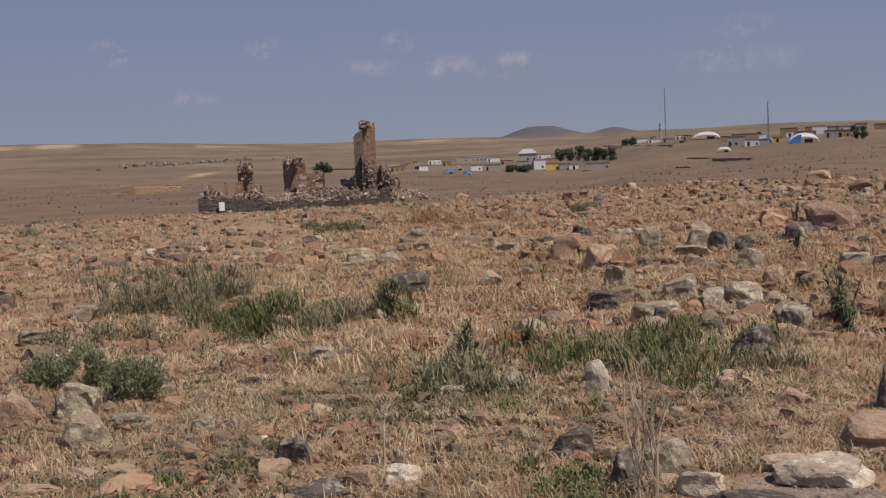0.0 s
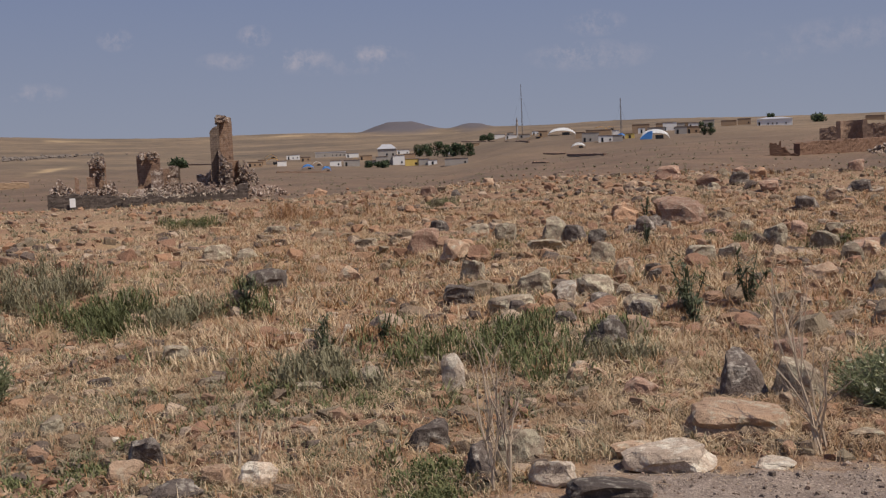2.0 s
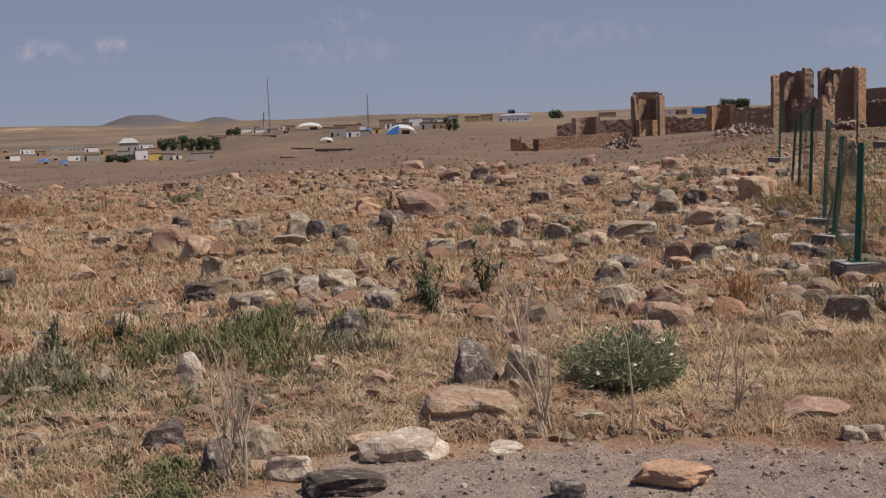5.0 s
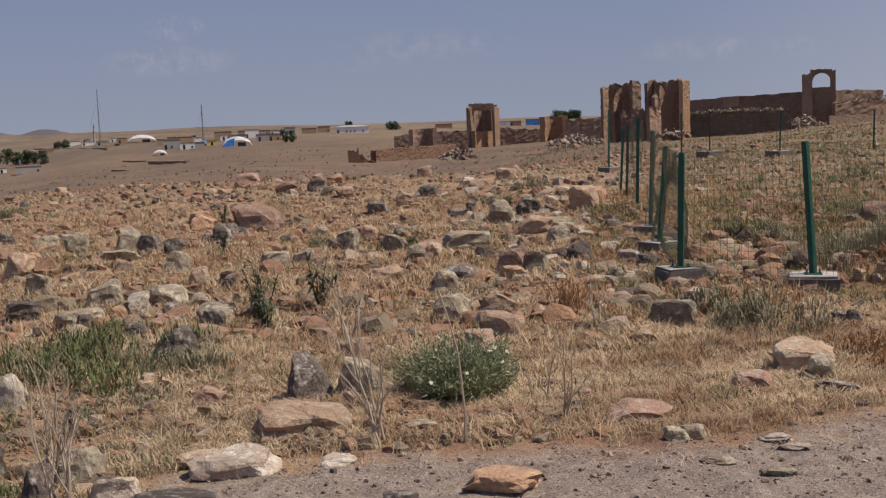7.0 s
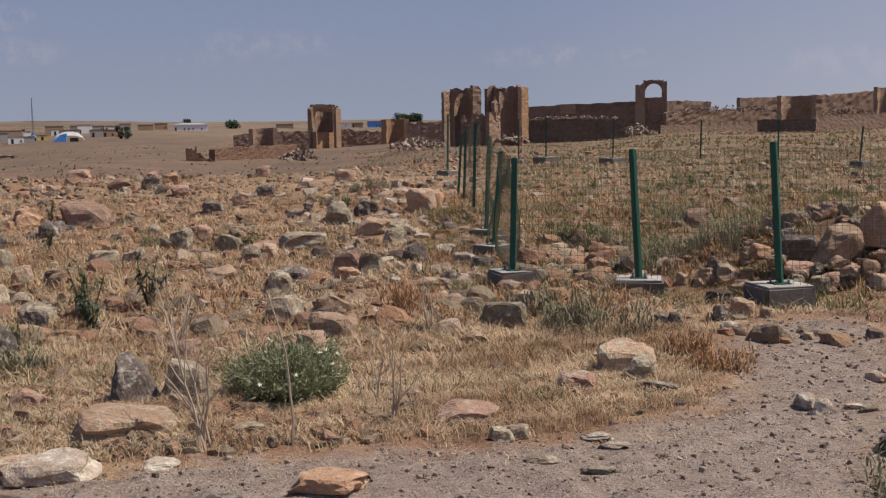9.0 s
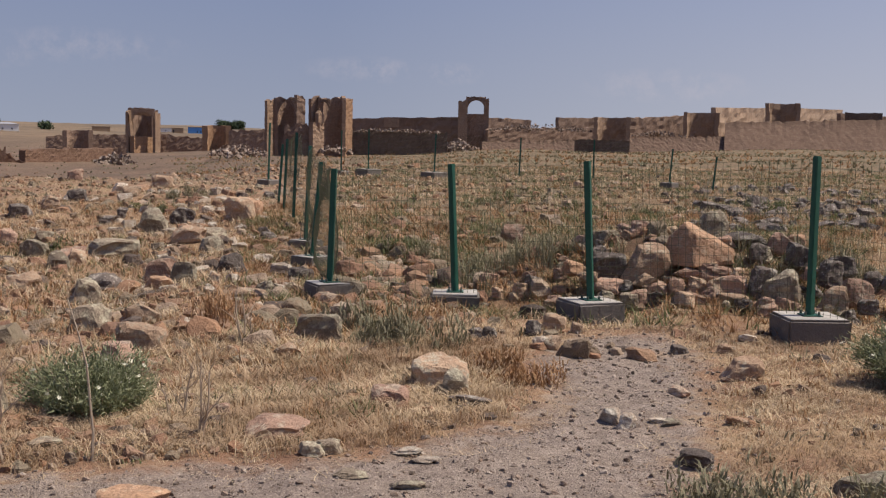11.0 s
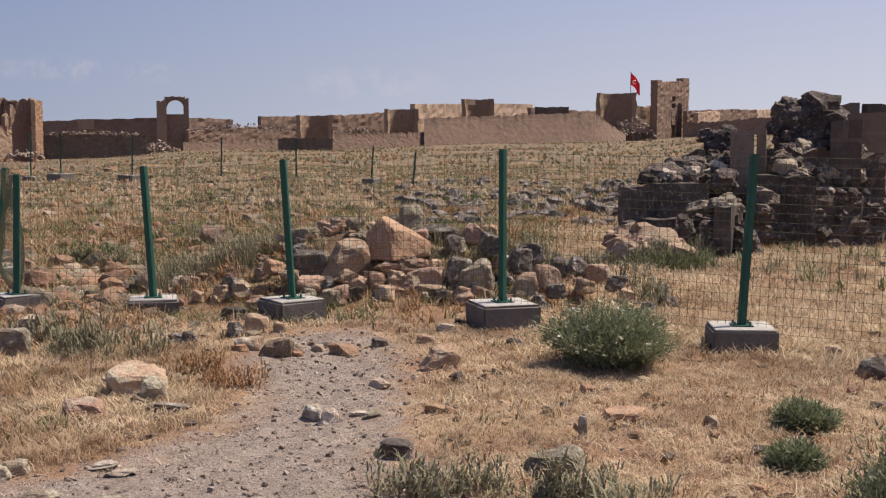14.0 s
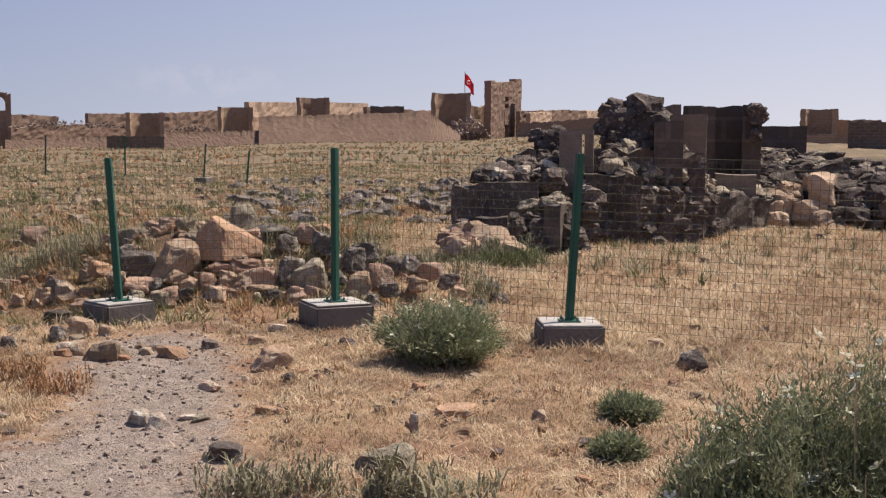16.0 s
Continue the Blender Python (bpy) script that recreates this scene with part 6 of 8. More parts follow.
tumble(ruin, (20.39, 6.71, 2.15), (20.58, 6.13, 2.19), (20.95, 6.28, 2.38), (20.83, 6.65, 2.36), 14, 0.26, "grey", 12, 0.7)
mass(ruin, "core_ashlar", [(21.23, 6.38), (21.35, 5.98)], 0, (2.31, 2.32), 0.8, ASHLAR_LIT, 0.05, cell=0.3, rough_=0.015)
mass(ruin, "core_ashlar", [(21.84, 6.12), (21.96, 5.67)], 0, (2.20, 2.18), 0.8, ASHLAR_LIT, 0.1, cell=0.3, rough_=0.015)
mass(ruin, "cut_block", [(19.98, 6.03), (20.12, 5.57)], 0.9, (2.01, 2.02), 0.6, BASALT_ASHLAR, 0.04, cell=0.3, rough_=0.012)
mass(ruin, "rubble_core", [(19.71, 6.81), (20.73, 5.62)], 0, (1.55, 1.53), 1.2, STONE["burnt"], 0.3, cell=0.16, rough_=0.05)
tumble(ruin, (18.67, 6.46, 1.01), (20.36, 5.47, 0.98), (20.71, 5.68, 1.62), (19.73, 6.77, 1.66), 70, 0.27, "burnt", 13, 0.65)
tumble(ruin, (18.89, 6.46, 1.21), (20.26, 5.44, 1.02), (20.51, 5.67, 1.55), (19.57, 6.61, 1.62), 26, 0.2, "grey", 14, 0.6)
tumble(ruin, (19.98, 5.70, 0.95), (20.64, 5.18, 0.98), (21.01, 5.36, 1.12), (20.47, 5.80, 1.11), 14, 0.15, "pale", 15, 0.5)
mass(ruin, "ledge", [(18.48, 6.70), (18.86, 5.92)], 0, (1.14, 1.16), 0.6, STONE["burnt"], 0.08, cell=0.2, rough_=0.03)
mass(ruin, "apse", arc(23.18, 5.71, 0.56, -19, 171), -0.1, 2.37, 0.35, BASALT_ASHLAR, 0.06, cell=0.2, rough_=0.012)
mass(ruin, "apse", [(22.84, 6.24), (23.05, 5.86)], -0.1, (2.35, 2.34), 0.4, BASALT_ASHLAR, 0.06, cell=0.25, rough_=0.012)
tumble(ruin, (23.11, 5.22, 1.78), (23.16, 4.99, 1.82), (23.27, 4.95, 2.31), (23.21, 5.22, 2.35), 9, 0.26, "burnt", 16, 0.8)
mass(ruin, "long_wall", [(25.77, 6.12), (26.27, 4.79)], -0.1, (2.00, 2.00), 0.9, BASALT_ASHLAR, 0.05, cell=0.3, rough_=0.012)
mass(ruin, "fallen_block", [(22.00, 5.51), (22.18, 4.81)], -0.05, (1.08, 1.08), 0.6, ASHLAR_LIT, 0.06, cell=0.25, rough_=0.02)
mass(ruin, "rubble_slope", [(24.84, 5.70), (25.35, 2.88)], -0.2, (1.44, 1.17), 1.6, STONE["burnt"], 0.3, cell=0.16, rough_=0.05)
mass(ruin, "rubble_slope", [(23.72, 5.25), (23.97, 2.69)], -0.3, (1.00, 0.85), 1.2, STONE["burnt"], 0.25, cell=0.16, rough_=0.05)
tumble(ruin, (23.30, 5.28, 0.81), (23.17, 2.59, 0.67), (23.97, 2.70, 0.97), (24.08, 5.47, 1.12), 60, 0.42, "burnt", 17, 0.5)
tumble(ruin, (23.88, 5.42, 1.12), (23.97, 2.70, 0.97), (25.35, 2.88, 1.24), (24.85, 5.67, 1.51), 60, 0.42, "burnt", 18, 0.5)
tumble(ruin, (24.34, 5.24, 1.28), (24.16, 2.72, 1.05), (25.16, 2.85, 1.24), (24.92, 5.37, 1.49), 26, 0.34, "grey", 19, 0.4)
mass(ruin, "tuff_lump", [(23.26, 4.55), (23.40, 3.79)], -0.2, (0.74, 0.67), 0.9, STONE["tan"], 0.3, cell=0.16, rough_=0.05)
tumble(ruin, (22.12, 4.60, 0.15), (22.54, 3.49, 0.17), (23.39, 3.87, 0.97), (23.03, 4.67, 0.83), 26, 0.4, "tan", 20, 0.75)
tumble(ruin, (22.60, 3.70, 0.16), (22.78, 2.52, 0.21), (23.37, 2.61, 0.68), (23.19, 3.82, 0.62), 34, 0.36, "burnt", 21, 0.55)
tumble(ruin, (14.85, 7.45, 0.14), (15.30, 6.54, 0.15), (16.17, 7.03, 0.37), (15.97, 7.90, 0.37), 16, 0.34, "tan", 22, 0.6)
tumble(ruin, (14.85, 7.45, 0.19), (15.30, 6.54, 0.15), (16.17, 7.03, 0.37), (15.97, 7.90, 0.37), 14, 0.24, "red", 23, 0.6)

# small pale crumbs that further lighten the front wall's sunlit top
tumble(ruin, (17.91, 6.50, 0.95), (20.04, 5.47, 0.84), (20.43, 5.58, 0.90), (18.47, 6.72, 1.01), 40, 0.13, "pale", 31, 0.5)
tumble(ruin, (20.04, 5.47, 0.84), (22.62, 4.65, 0.66), (23.01, 4.74, 0.75), (20.43, 5.58, 0.90), 34, 0.14, "grey", 32, 0.5)
tumble(ruin, (18.58, 6.43, 1.03), (20.26, 5.44, 1.00), (20.62, 5.66, 1.62), (19.64, 6.74, 1.66), 60, 0.13, "grey", 33, 0.6)
tumble(ruin, (16.92, 7.80, 1.07), (18.27, 6.95, 1.12), (19.09, 7.33, 1.49), (17.95, 8.18, 1.22), 44, 0.13, "burnt", 34, 0.6)
tumble(ruin, (19.78, 6.92, 1.66), (20.10, 6.00, 1.69), (20.66, 6.19, 2.33), (20.26, 7.07, 2.25), 50, 0.17, "burnt", 35, 0.7)
tumble(ruin, (23.10, 5.23, 0.82), (22.78, 2.53, 0.47), (25.16, 2.85, 1.24), (24.66, 5.62, 1.51), 80, 0.18, "burnt", 36, 0.6)
tumble(ruin, (17.72, 6.43, 0.03), (22.43, 4.60, 0.11), (22.52, 4.63, 0.65), (17.81, 6.48, 0.84), 60, 0.16, "burnt", 37, 0.7)
tumble(ruin, (15.75, 6.74, 0.06), (16.20, 5.94, 0.09), (16.45, 6.13, 0.66), (16.12, 6.91, 0.62), 40, 0.14, "burnt", 38, 0.7)

# ---- stones that can be told apart, roughly from near to far ----
rock(-3.04, 7.56, 0.28, 0.17, 0.23, 2, "tan", 0)
rock(-2.76, 7.80, 0.30, 0.23, 0.25, 11, "grey", 1)
rock(-2.46, 7.06, 0.29, 0.21, 0.21, 23, "grey", 2)
rock(-2.33, 7.64, 0.33, 0.21, 0.07, 33, "grey", 3)
rock(-1.36, 6.95, 0.10, 0.09, 0.04, -2, "pale", 4)
rock(-1.08, 6.41, 0.20, 0.15, 0.17, 9, "dark", 5)
rock(-1.15, 6.11, 0.20, 0.13, 0.13, 22, "tan", 6)
rock(-0.66, 6.00, 0.16, 0.13, 0.11, -12, "tan", 7)
rock(-0.46, 5.95, 0.20, 0.15, 0.12, -2, "pale", 8)
rock(-0.85, 5.81, 0.27, 0.18, 0.08, 14, "dark", 9)
rock(-1.81, 8.87, 0.19, 0.11, 0.08, 30, "dark", 10)
rock(-1.32, 9.45, 0.21, 0.16, 0.14, -3, "grey", 11)
rock(-0.95, 8.51, 0.21, 0.15, 0.07, 7, "grey", 12)
rock(-0.25, 8.08, 0.30, 0.19, 0.08, 15, "grey", 13)
rock(0.18, 8.36, 0.21, 0.16, 0.13, -17, "grey", 14)
rock(0.77, 8.29, 0.18, 0.13, 0.15, -9, "tan", 15)
rock(0.05, 10.87, 0.11, 0.07, 0.07, 8, "pale", 16)
rock(-0.31, 10.61, 0.13, 0.11, 0.06, 22, "dark", 17)
rock(-0.11, 11.77, 0.13, 0.09, 0.06, -8, "pale", 18)
rock(-0.45, 10.33, 0.17, 0.11, 0.04, 5, "pale", 19)
rock(-0.94, 14.96, 0.56, 0.34, 0.25, 19, "dark", 20)
rock(-1.01, 11.93, 0.24, 0.19, 0.20, -9, "tan", 21)
rock(0.10, 15.58, 0.33, 0.23, 0.24, -2, "tan", 22)
rock(1.27, 18.59, 0.50, 0.31, 0.41, 6, "red", 23)
rock(1.46, 13.23, 0.28, 0.22, 0.23, -25, "grey", 24)
rock(1.19, 12.15, 0.33, 0.23, 0.17, -13, "dark", 25)
rock(2.05, 12.53, 0.40, 0.26, 0.27, -4, "grey", 26)
rock(1.59, 10.82, 0.18, 0.15, 0.14, 9, "dark", 27)
rock(2.21, 9.55, 0.22, 0.17, 0.16, -25, "dark", 28)
rock(2.61, 10.24, 0.24, 0.16, 0.20, -14, "dark", 29)
rock(3.50, 19.05, 0.52, 0.31, 0.43, 2, "grey", 30)
rock(3.77, 18.85, 0.36, 0.28, 0.31, -28, "dark", 31)
rock(3.99, 18.23, 0.30, 0.21, 0.25, -17, "dark", 32)
rock(2.90, 16.63, 0.56, 0.35, 0.14, -3, "grey", 33)
rock(2.52, 18.12, 0.37, 0.29, 0.31, 11, "grey", 34)
rock(1.80, 16.95, 0.28, 0.20, 0.16, -16, "orange", 35)
rock(3.41, 15.44, 0.34, 0.21, 0.27, -10, "grey", 36)
rock(1.99, 11.37, 0.19, 0.15, 0.16, 4, "orange", 37)
rock(2.11, 10.29, 0.17, 0.13, 0.10, -27, "tan", 38)
rock(3.22, 13.33, 0.23, 0.15, 0.20, -17, "tan", 39)
rock(3.46, 12.97, 0.17, 0.10, 0.14, -6, "dark", 40)
rock(6.20, 21.11, 0.80, 0.62, 0.50, -36, "red", 41)
rock(4.86, 18.64, 0.31, 0.21, 0.26, -23, "dark", 42)
rock(5.26, 21.69, 0.47, 0.29, 0.32, -10, "orange", 43)
rock(-8.29, 22.36, 0.34, 0.27, 0.27, 36, "tan", 44)
rock(0.61, 8.71, 0.15, 0.10, 0.08, -17, "grey", 45)
rock(-4.21, 12.37, 0.32, 0.21, 0.17, 18, "grey", 46)
rock(-1.96, 11.56, 0.19, 0.15, 0.16, 21, "tan", 47)
rock(-2.76, 14.19, 0.18, 0.13, 0.11, -7, "tan", 48)
rock(-6.26, 29.73, 0.32, 0.21, 0.24, 6, "tan", 49)
rock(-2.08, 20.39, 0.50, 0.30, 0.24, 12, "grey", 50)
rock(-1.55, 19.83, 0.40, 0.31, 0.20, 22, "grey", 51)
rock(0.45, 20.94, 0.42, 0.30, 0.18, -12, "grey", 52)
rock(-4.30, 11.15, 0.29, 0.18, 0.13, 22, "grey", 53)
rock(-1.78, 7.28, 0.15, 0.12, 0.10, 27, "grey", 54)
rock(-2.01, 6.36, 0.19, 0.14, 0.07, 2, "tan", 55)
rock(-1.89, 6.06, 0.37, 0.24, 0.07, 13, "orange", 56)
rock(-2.36, 5.98, 0.25, 0.20, 0.05, 30, "tan", 57)
rock(2.47, 7.13, 0.31, 0.23, 0.34, 2, "dark", 58)
rock(2.73, 6.95, 0.31, 0.21, 0.27, -29, "grey", 59)
rock(3.16, 8.17, 0.26, 0.15, 0.17, -17, "red", 60)
rock(2.15, 6.34, 0.59, 0.46, 0.16, -3, "tan", 61)
rock(1.61, 5.79, 0.44, 0.31, 0.12, -28, "pale", 62)
rock(1.48, 5.97, 0.23, 0.14, 0.09, -15, "tan", 63)
rock(0.88, 5.99, 0.27, 0.21, 0.21, 3, "grey", 64)
rock(0.67, 5.79, 0.15, 0.11, 0.21, -25, "dark", 65)
rock(0.99, 5.62, 0.23, 0.15, 0.11, -16, "pale", 66)
rock(1.20, 5.32, 0.40, 0.33, 0.10, -7, "dark", 67)
rock(0.43, 6.39, 0.23, 0.17, 0.18, 14, "dark", 68)
rock(0.74, 7.83, 0.17, 0.11, 0.27, -17, "pale", 69)
rock(0.19, 8.18, 0.19, 0.11, 0.14, -1, "grey", 70)
rock(1.62, 7.87, 0.30, 0.23, 0.16, 1, "tan", 71)
rock(1.86, 7.30, 0.22, 0.15, 0.14, -30, "red", 72)
rock(2.66, 4.81, 0.36, 0.30, 0.08, -33, "orange", 73)
rock(2.13, 5.69, 0.21, 0.17, 0.04, -12, "pale", 74)
rock(2.75, 6.01, 0.23, 0.17, 0.07, -5, "grey", 75)
rock(2.12, 4.81, 0.17, 0.11, 0.07, -32, "dark", 76)
rock(5.23, 11.06, 0.33, 0.28, 0.27, -23, "grey", 77)
rock(4.52, 9.34, 0.38, 0.28, 0.27, -11, "grey", 78)
rock(6.90, 12.67, 0.36, 0.25, 0.31, -43, "red", 79)
rock(6.76, 11.89, 0.29, 0.17, 0.24, -32, "grey", 80)
rock(7.75, 15.72, 0.71, 0.55, 0.29, -17, "grey", 81)
rock(6.43, 17.23, 0.39, 0.28, 0.32, -40, "grey", 82)
rock(7.07, 17.92, 0.25, 0.15, 0.21, -29, "red", 83)
rock(10.04, 19.05, 0.54, 0.43, 0.45, -23, "grey", 84)
rock(11.50, 20.68, 0.50, 0.36, 0.34, -13, "dark", 85)
rock(9.85, 17.32, 0.58, 0.38, 0.28, -42, "tan", 86)
rock(12.45, 20.10, 0.59, 0.49, 0.50, -32, "tan", 87)
rock(17.58, 39.46, 0.59, 0.45, 0.39, -13, "red", 88)
rock(4.47, 8.36, 0.40, 0.28, 0.21, -45, "tan", 89)
rock(3.94, 5.09, 0.16, 0.10, 0.08, -43, "grey", 90)
rock(3.94, 6.18, 0.09, 0.08, 0.09, -26, "red", 91)
rock(3.33, 13.77, 0.23, 0.15, 0.20, -24, "tan", 93)
rock(3.55, 13.29, 0.21, 0.16, 0.17, -13, "dark", 94)
rock(1.86, 9.88, 0.21, 0.17, 0.14, -14, "dark", 97)
rock(2.90, 11.99, 0.22, 0.17, 0.16, -5, "grey", 98)
rock(2.21, 10.40, 0.19, 0.13, 0.14, 9, "red", 99)
rock(6.94, 11.51, 0.16, 0.09, 0.14, -40, "tan", 100)
rock(9.23, 13.67, 0.34, 0.26, 0.14, -31, "pale", 101)
rock(9.45, 14.55, 0.31, 0.21, 0.13, -18, "pale", 102)
rock(10.15, 16.27, 0.34, 0.21, 0.14, -46, "pale", 103)
rock(8.91, 12.83, 0.29, 0.23, 0.24, -36, "dark", 104)
rock(6.20, 22.08, 0.61, 0.45, 0.41, -5, "red", 105)
rock(5.02, 18.86, 0.32, 0.26, 0.27, -22, "dark", 107)
rock(5.29, 22.03, 0.46, 0.34, 0.32, -8, "orange", 108)
rock(4.38, 14.21, 0.36, 0.24, 0.24, 0, "grey", 109)
rock(4.89, 14.64, 0.32, 0.19, 0.22, -30, "grey", 110)
rock(6.83, 19.59, 0.25, 0.20, 0.21, -19, "grey", 111)
rock(6.26, 14.14, 0.32, 0.22, 0.27, -11, "grey", 112)
rock(7.06, 16.95, 0.45, 0.28, 0.31, -39, "grey", 113)
rock(11.12, 25.92, 0.46, 0.36, 0.32, -28, "tan", 114)
rock(9.19, 22.87, 0.46, 0.34, 0.27, -15, "dark", 115)
rock(7.52, 17.69, 0.31, 0.21, 0.16, -4, "grey", 116)
rock(18.18, 34.28, 0.69, 0.57, 0.39, -38, "tan", 117)
rock(12.19, 27.03, 0.48, 0.36, 0.29, -22, "dark", 118)
rock(11.66, 31.65, 0.55, 0.37, 0.31, -6, "red", 119)
rock(11.35, 35.96, 0.77, 0.46, 0.39, -32, "red", 120)
rock(11.23, 40.17, 0.84, 0.65, 0.48, -18, "red", 121)
rock(12.17, 35.62, 0.61, 0.43, 0.38, -10, "dark", 122)
rock(6.03, 8.16, 0.41, 0.26, 0.23, -55, "grey", 123)
rock(4.95, 5.84, 0.26, 0.21, 0.12, -47, "red", 124)
rock(5.56, 6.05, 0.40, 0.29, 0.20, -37, "tan", 125)
rock(5.44, 5.76, 0.20, 0.13, 0.16, -26, "grey", 126)
rock(5.35, 5.51, 0.29, 0.24, 0.05, -55, "dark", 127)
rock(3.93, 5.56, 0.37, 0.27, 0.10, -34, "red", 128)
rock(3.80, 5.05, 0.14, 0.10, 0.07, -24, "grey", 129)
rock(4.22, 4.59, 0.17, 0.10, 0.02, -58, "pale", 130)
rock(7.92, 7.26, 0.22, 0.17, 0.14, -52, "tan", 131)
rock(7.19, 6.57, 0.16, 0.12, 0.11, -40, "tan", 132)
rock(7.03, 7.18, 0.17, 0.11, 0.13, -25, "dark", 133)
rock(7.63, 7.22, 0.14, 0.11, 0.12, -56, "dark", 134)
rock(8.39, 13.61, 0.39, 0.28, 0.29, -30, "dark", 135)
rock(5.58, 9.27, 0.27, 0.17, 0.14, -17, "tan", 136)
rock(5.04, 9.46, 0.35, 0.28, 0.21, -43, "tan", 137)
rock(9.07, 12.92, 0.29, 0.22, 0.17, -38, "dark", 138)
rock(5.71, 4.51, 0.12, 0.08, 0.10, -42, "pale", 139)
rock(5.95, 4.36, 0.13, 0.08, 0.04, -32, "grey", 140)
rock(3.89, 4.33, 0.17, 0.13, 0.04, -49, "grey", 141)
rock(3.76, 4.63, 0.17, 0.12, 0.03, -34, "grey", 142)
rock(7.99, 5.92, 0.16, 0.10, 0.07, -37, "dark", 143)
rock(12.95, 20.64, 0.59, 0.47, 0.46, -46, "orange", 144)
rock(14.62, 29.22, 0.53, 0.34, 0.32, -16, "tan", 146)
rock(5.31, 7.56, 0.22, 0.17, 0.10, -41, "tan", 148)
rock(4.96, 7.66, 0.22, 0.15, 0.05, -26, "grey", 149)
rock(7.43, 4.91, 0.31, 0.18, 0.18, -37, "tan", 150)
rock(5.36, 3.73, 0.19, 0.15, 0.08, -64, "dark", 151)
rock(5.60, 2.88, 0.33, 0.23, 0.14, -60, "grey", 152)
rock(5.74, 4.66, 0.14, 0.11, 0.09, -65, "pale", 154)
rock(5.98, 4.48, 0.13, 0.09, 0.02, -56, "pale", 155)
rock(6.27, 4.10, 0.18, 0.12, 0.05, -47, "orange", 156)
rock(6.82, 3.09, 0.28, 0.22, 0.06, -44, "orange", 157)
rock(7.87, 6.94, 0.11, 0.08, 0.09, -45, "tan", 159)
rock(7.12, 6.62, 0.15, 0.09, 0.10, -31, "pale", 160)
rock(7.11, 7.40, 0.16, 0.13, 0.08, -57, "dark", 161)
rock(8.58, 4.99, 0.15, 0.10, 0.07, -61, "dark", 162)
rock(9.01, 2.23, 0.23, 0.15, 0.13, -65, "dark", 163)
rock(9.66, 2.71, 0.15, 0.11, 0.08, -93, "tan", 164)
rock(9.55, 2.30, 0.14, 0.10, 0.10, -83, "tan", 165)
rock(6.67, 4.87, 0.15, 0.11, 0.06, -65, "red", 168)
rock(8.97, 5.95, 0.17, 0.12, 0.06, -56, "pale", 169)
rock(10.64, 5.55, 0.19, 0.11, 0.08, -50, "pale", 170)
rock(9.50, 4.13, 0.11, 0.09, 0.08, -83, "pale", 171)
rock(9.79, 5.84, 0.14, 0.09, 0.08, -64, "grey", 172)
rock(8.27, 5.66, 0.16, 0.10, 0.07, -48, "tan", 173)
rock(6.32, 3.11, 0.06, 0.05, 0.14, -43, "pale", 174)
rock(4.28, 4.83, 0.19, 0.13, 0.02, -49, "pale", 175)

# the stone pile behind the fence
rock(9.77, 7.79, 0.49, 0.35, 0.40, -35, "tan", 178, 0.29)
rock(9.54, 8.05, 0.38, 0.30, 0.21, -48, "dark", 179, 0.36)
rock(9.29, 8.32, 0.24, 0.20, 0.14, -11, "orange", 180, 0.34)
rock(11.21, 7.99, 0.38, 0.24, 0.36, -24, "grey", 181, 0.62)
rock(10.91, 7.39, 0.56, 0.38, 0.17, -37, "dark", 182, 0.61)
rock(11.11, 7.10, 0.28, 0.20, 0.19, -50, "red", 183, 0.60)
rock(11.71, 7.28, 0.23, 0.18, 0.14, -13, "orange", 184, 0.60)
rock(10.91, 6.76, 0.26, 0.22, 0.24, -26, "dark", 185, 0.48)
rock(10.20, 7.74, 0.17, 0.10, 0.12, -39, "red", 186, 0.41)
rock(10.58, 7.24, 0.19, 0.13, 0.17, -52, "tan", 187, 0.42)
rock(10.69, 7.09, 0.24, 0.17, 0.22, -15, "dark", 188, 0.48)
rock(10.23, 7.21, 0.27, 0.21, 0.12, -28, "red", 189, 0.35)
rock(10.05, 7.44, 0.33, 0.27, 0.12, -41, "red", 190, 0.33)
rock(10.11, 6.96, 0.32, 0.20, 0.18, -54, "red", 191, 0.24)
rock(10.35, 7.05, 0.16, 0.11, 0.11, -17, "tan", 192, 0.35)
rock(10.27, 6.73, 0.26, 0.19, 0.30, -30, "dark", 193, 0.22)
rock(10.38, 6.56, 0.39, 0.30, 0.31, -43, "grey", 194, 0.19)
rock(9.67, 7.52, 0.21, 0.17, 0.14, -56, "red", 195, 0.19)
rock(9.78, 7.38, 0.22, 0.14, 0.17, -19, "red", 196, 0.20)
rock(9.91, 7.21, 0.24, 0.16, 0.12, -32, "tan", 197, 0.23)
rock(9.74, 7.11, 0.42, 0.30, 0.17, -45, "red", 198, 0.08)
rock(9.95, 6.83, 0.35, 0.27, 0.14, -58, "tan", 199, 0.12)
rock(9.40, 7.53, 0.21, 0.17, 0.14, -21, "red", 200, 0.11)
rock(9.51, 7.40, 0.18, 0.11, 0.14, -34, "dark", 201, 0.10)
rock(9.35, 7.89, 0.32, 0.21, 0.14, -47, "red", 202, 0.19)
rock(9.17, 7.79, 0.20, 0.15, 0.10, -10, "grey", 203, 0.13)
rock(9.59, 7.61, 0.24, 0.18, 0.14, -23, "tan", 204, 0.26)
rock(10.47, 6.06, 0.29, 0.24, 0.29, -36, "tan", 205, 0.10)
rock(11.15, 6.39, 0.32, 0.20, 0.19, -49, "dark", 206, 0.41)
rock(10.84, 6.32, 0.26, 0.17, 0.23, -12, "dark", 207, 0.36)
rock(10.75, 5.98, 0.32, 0.23, 0.23, -25, "red", 208, 0.21)
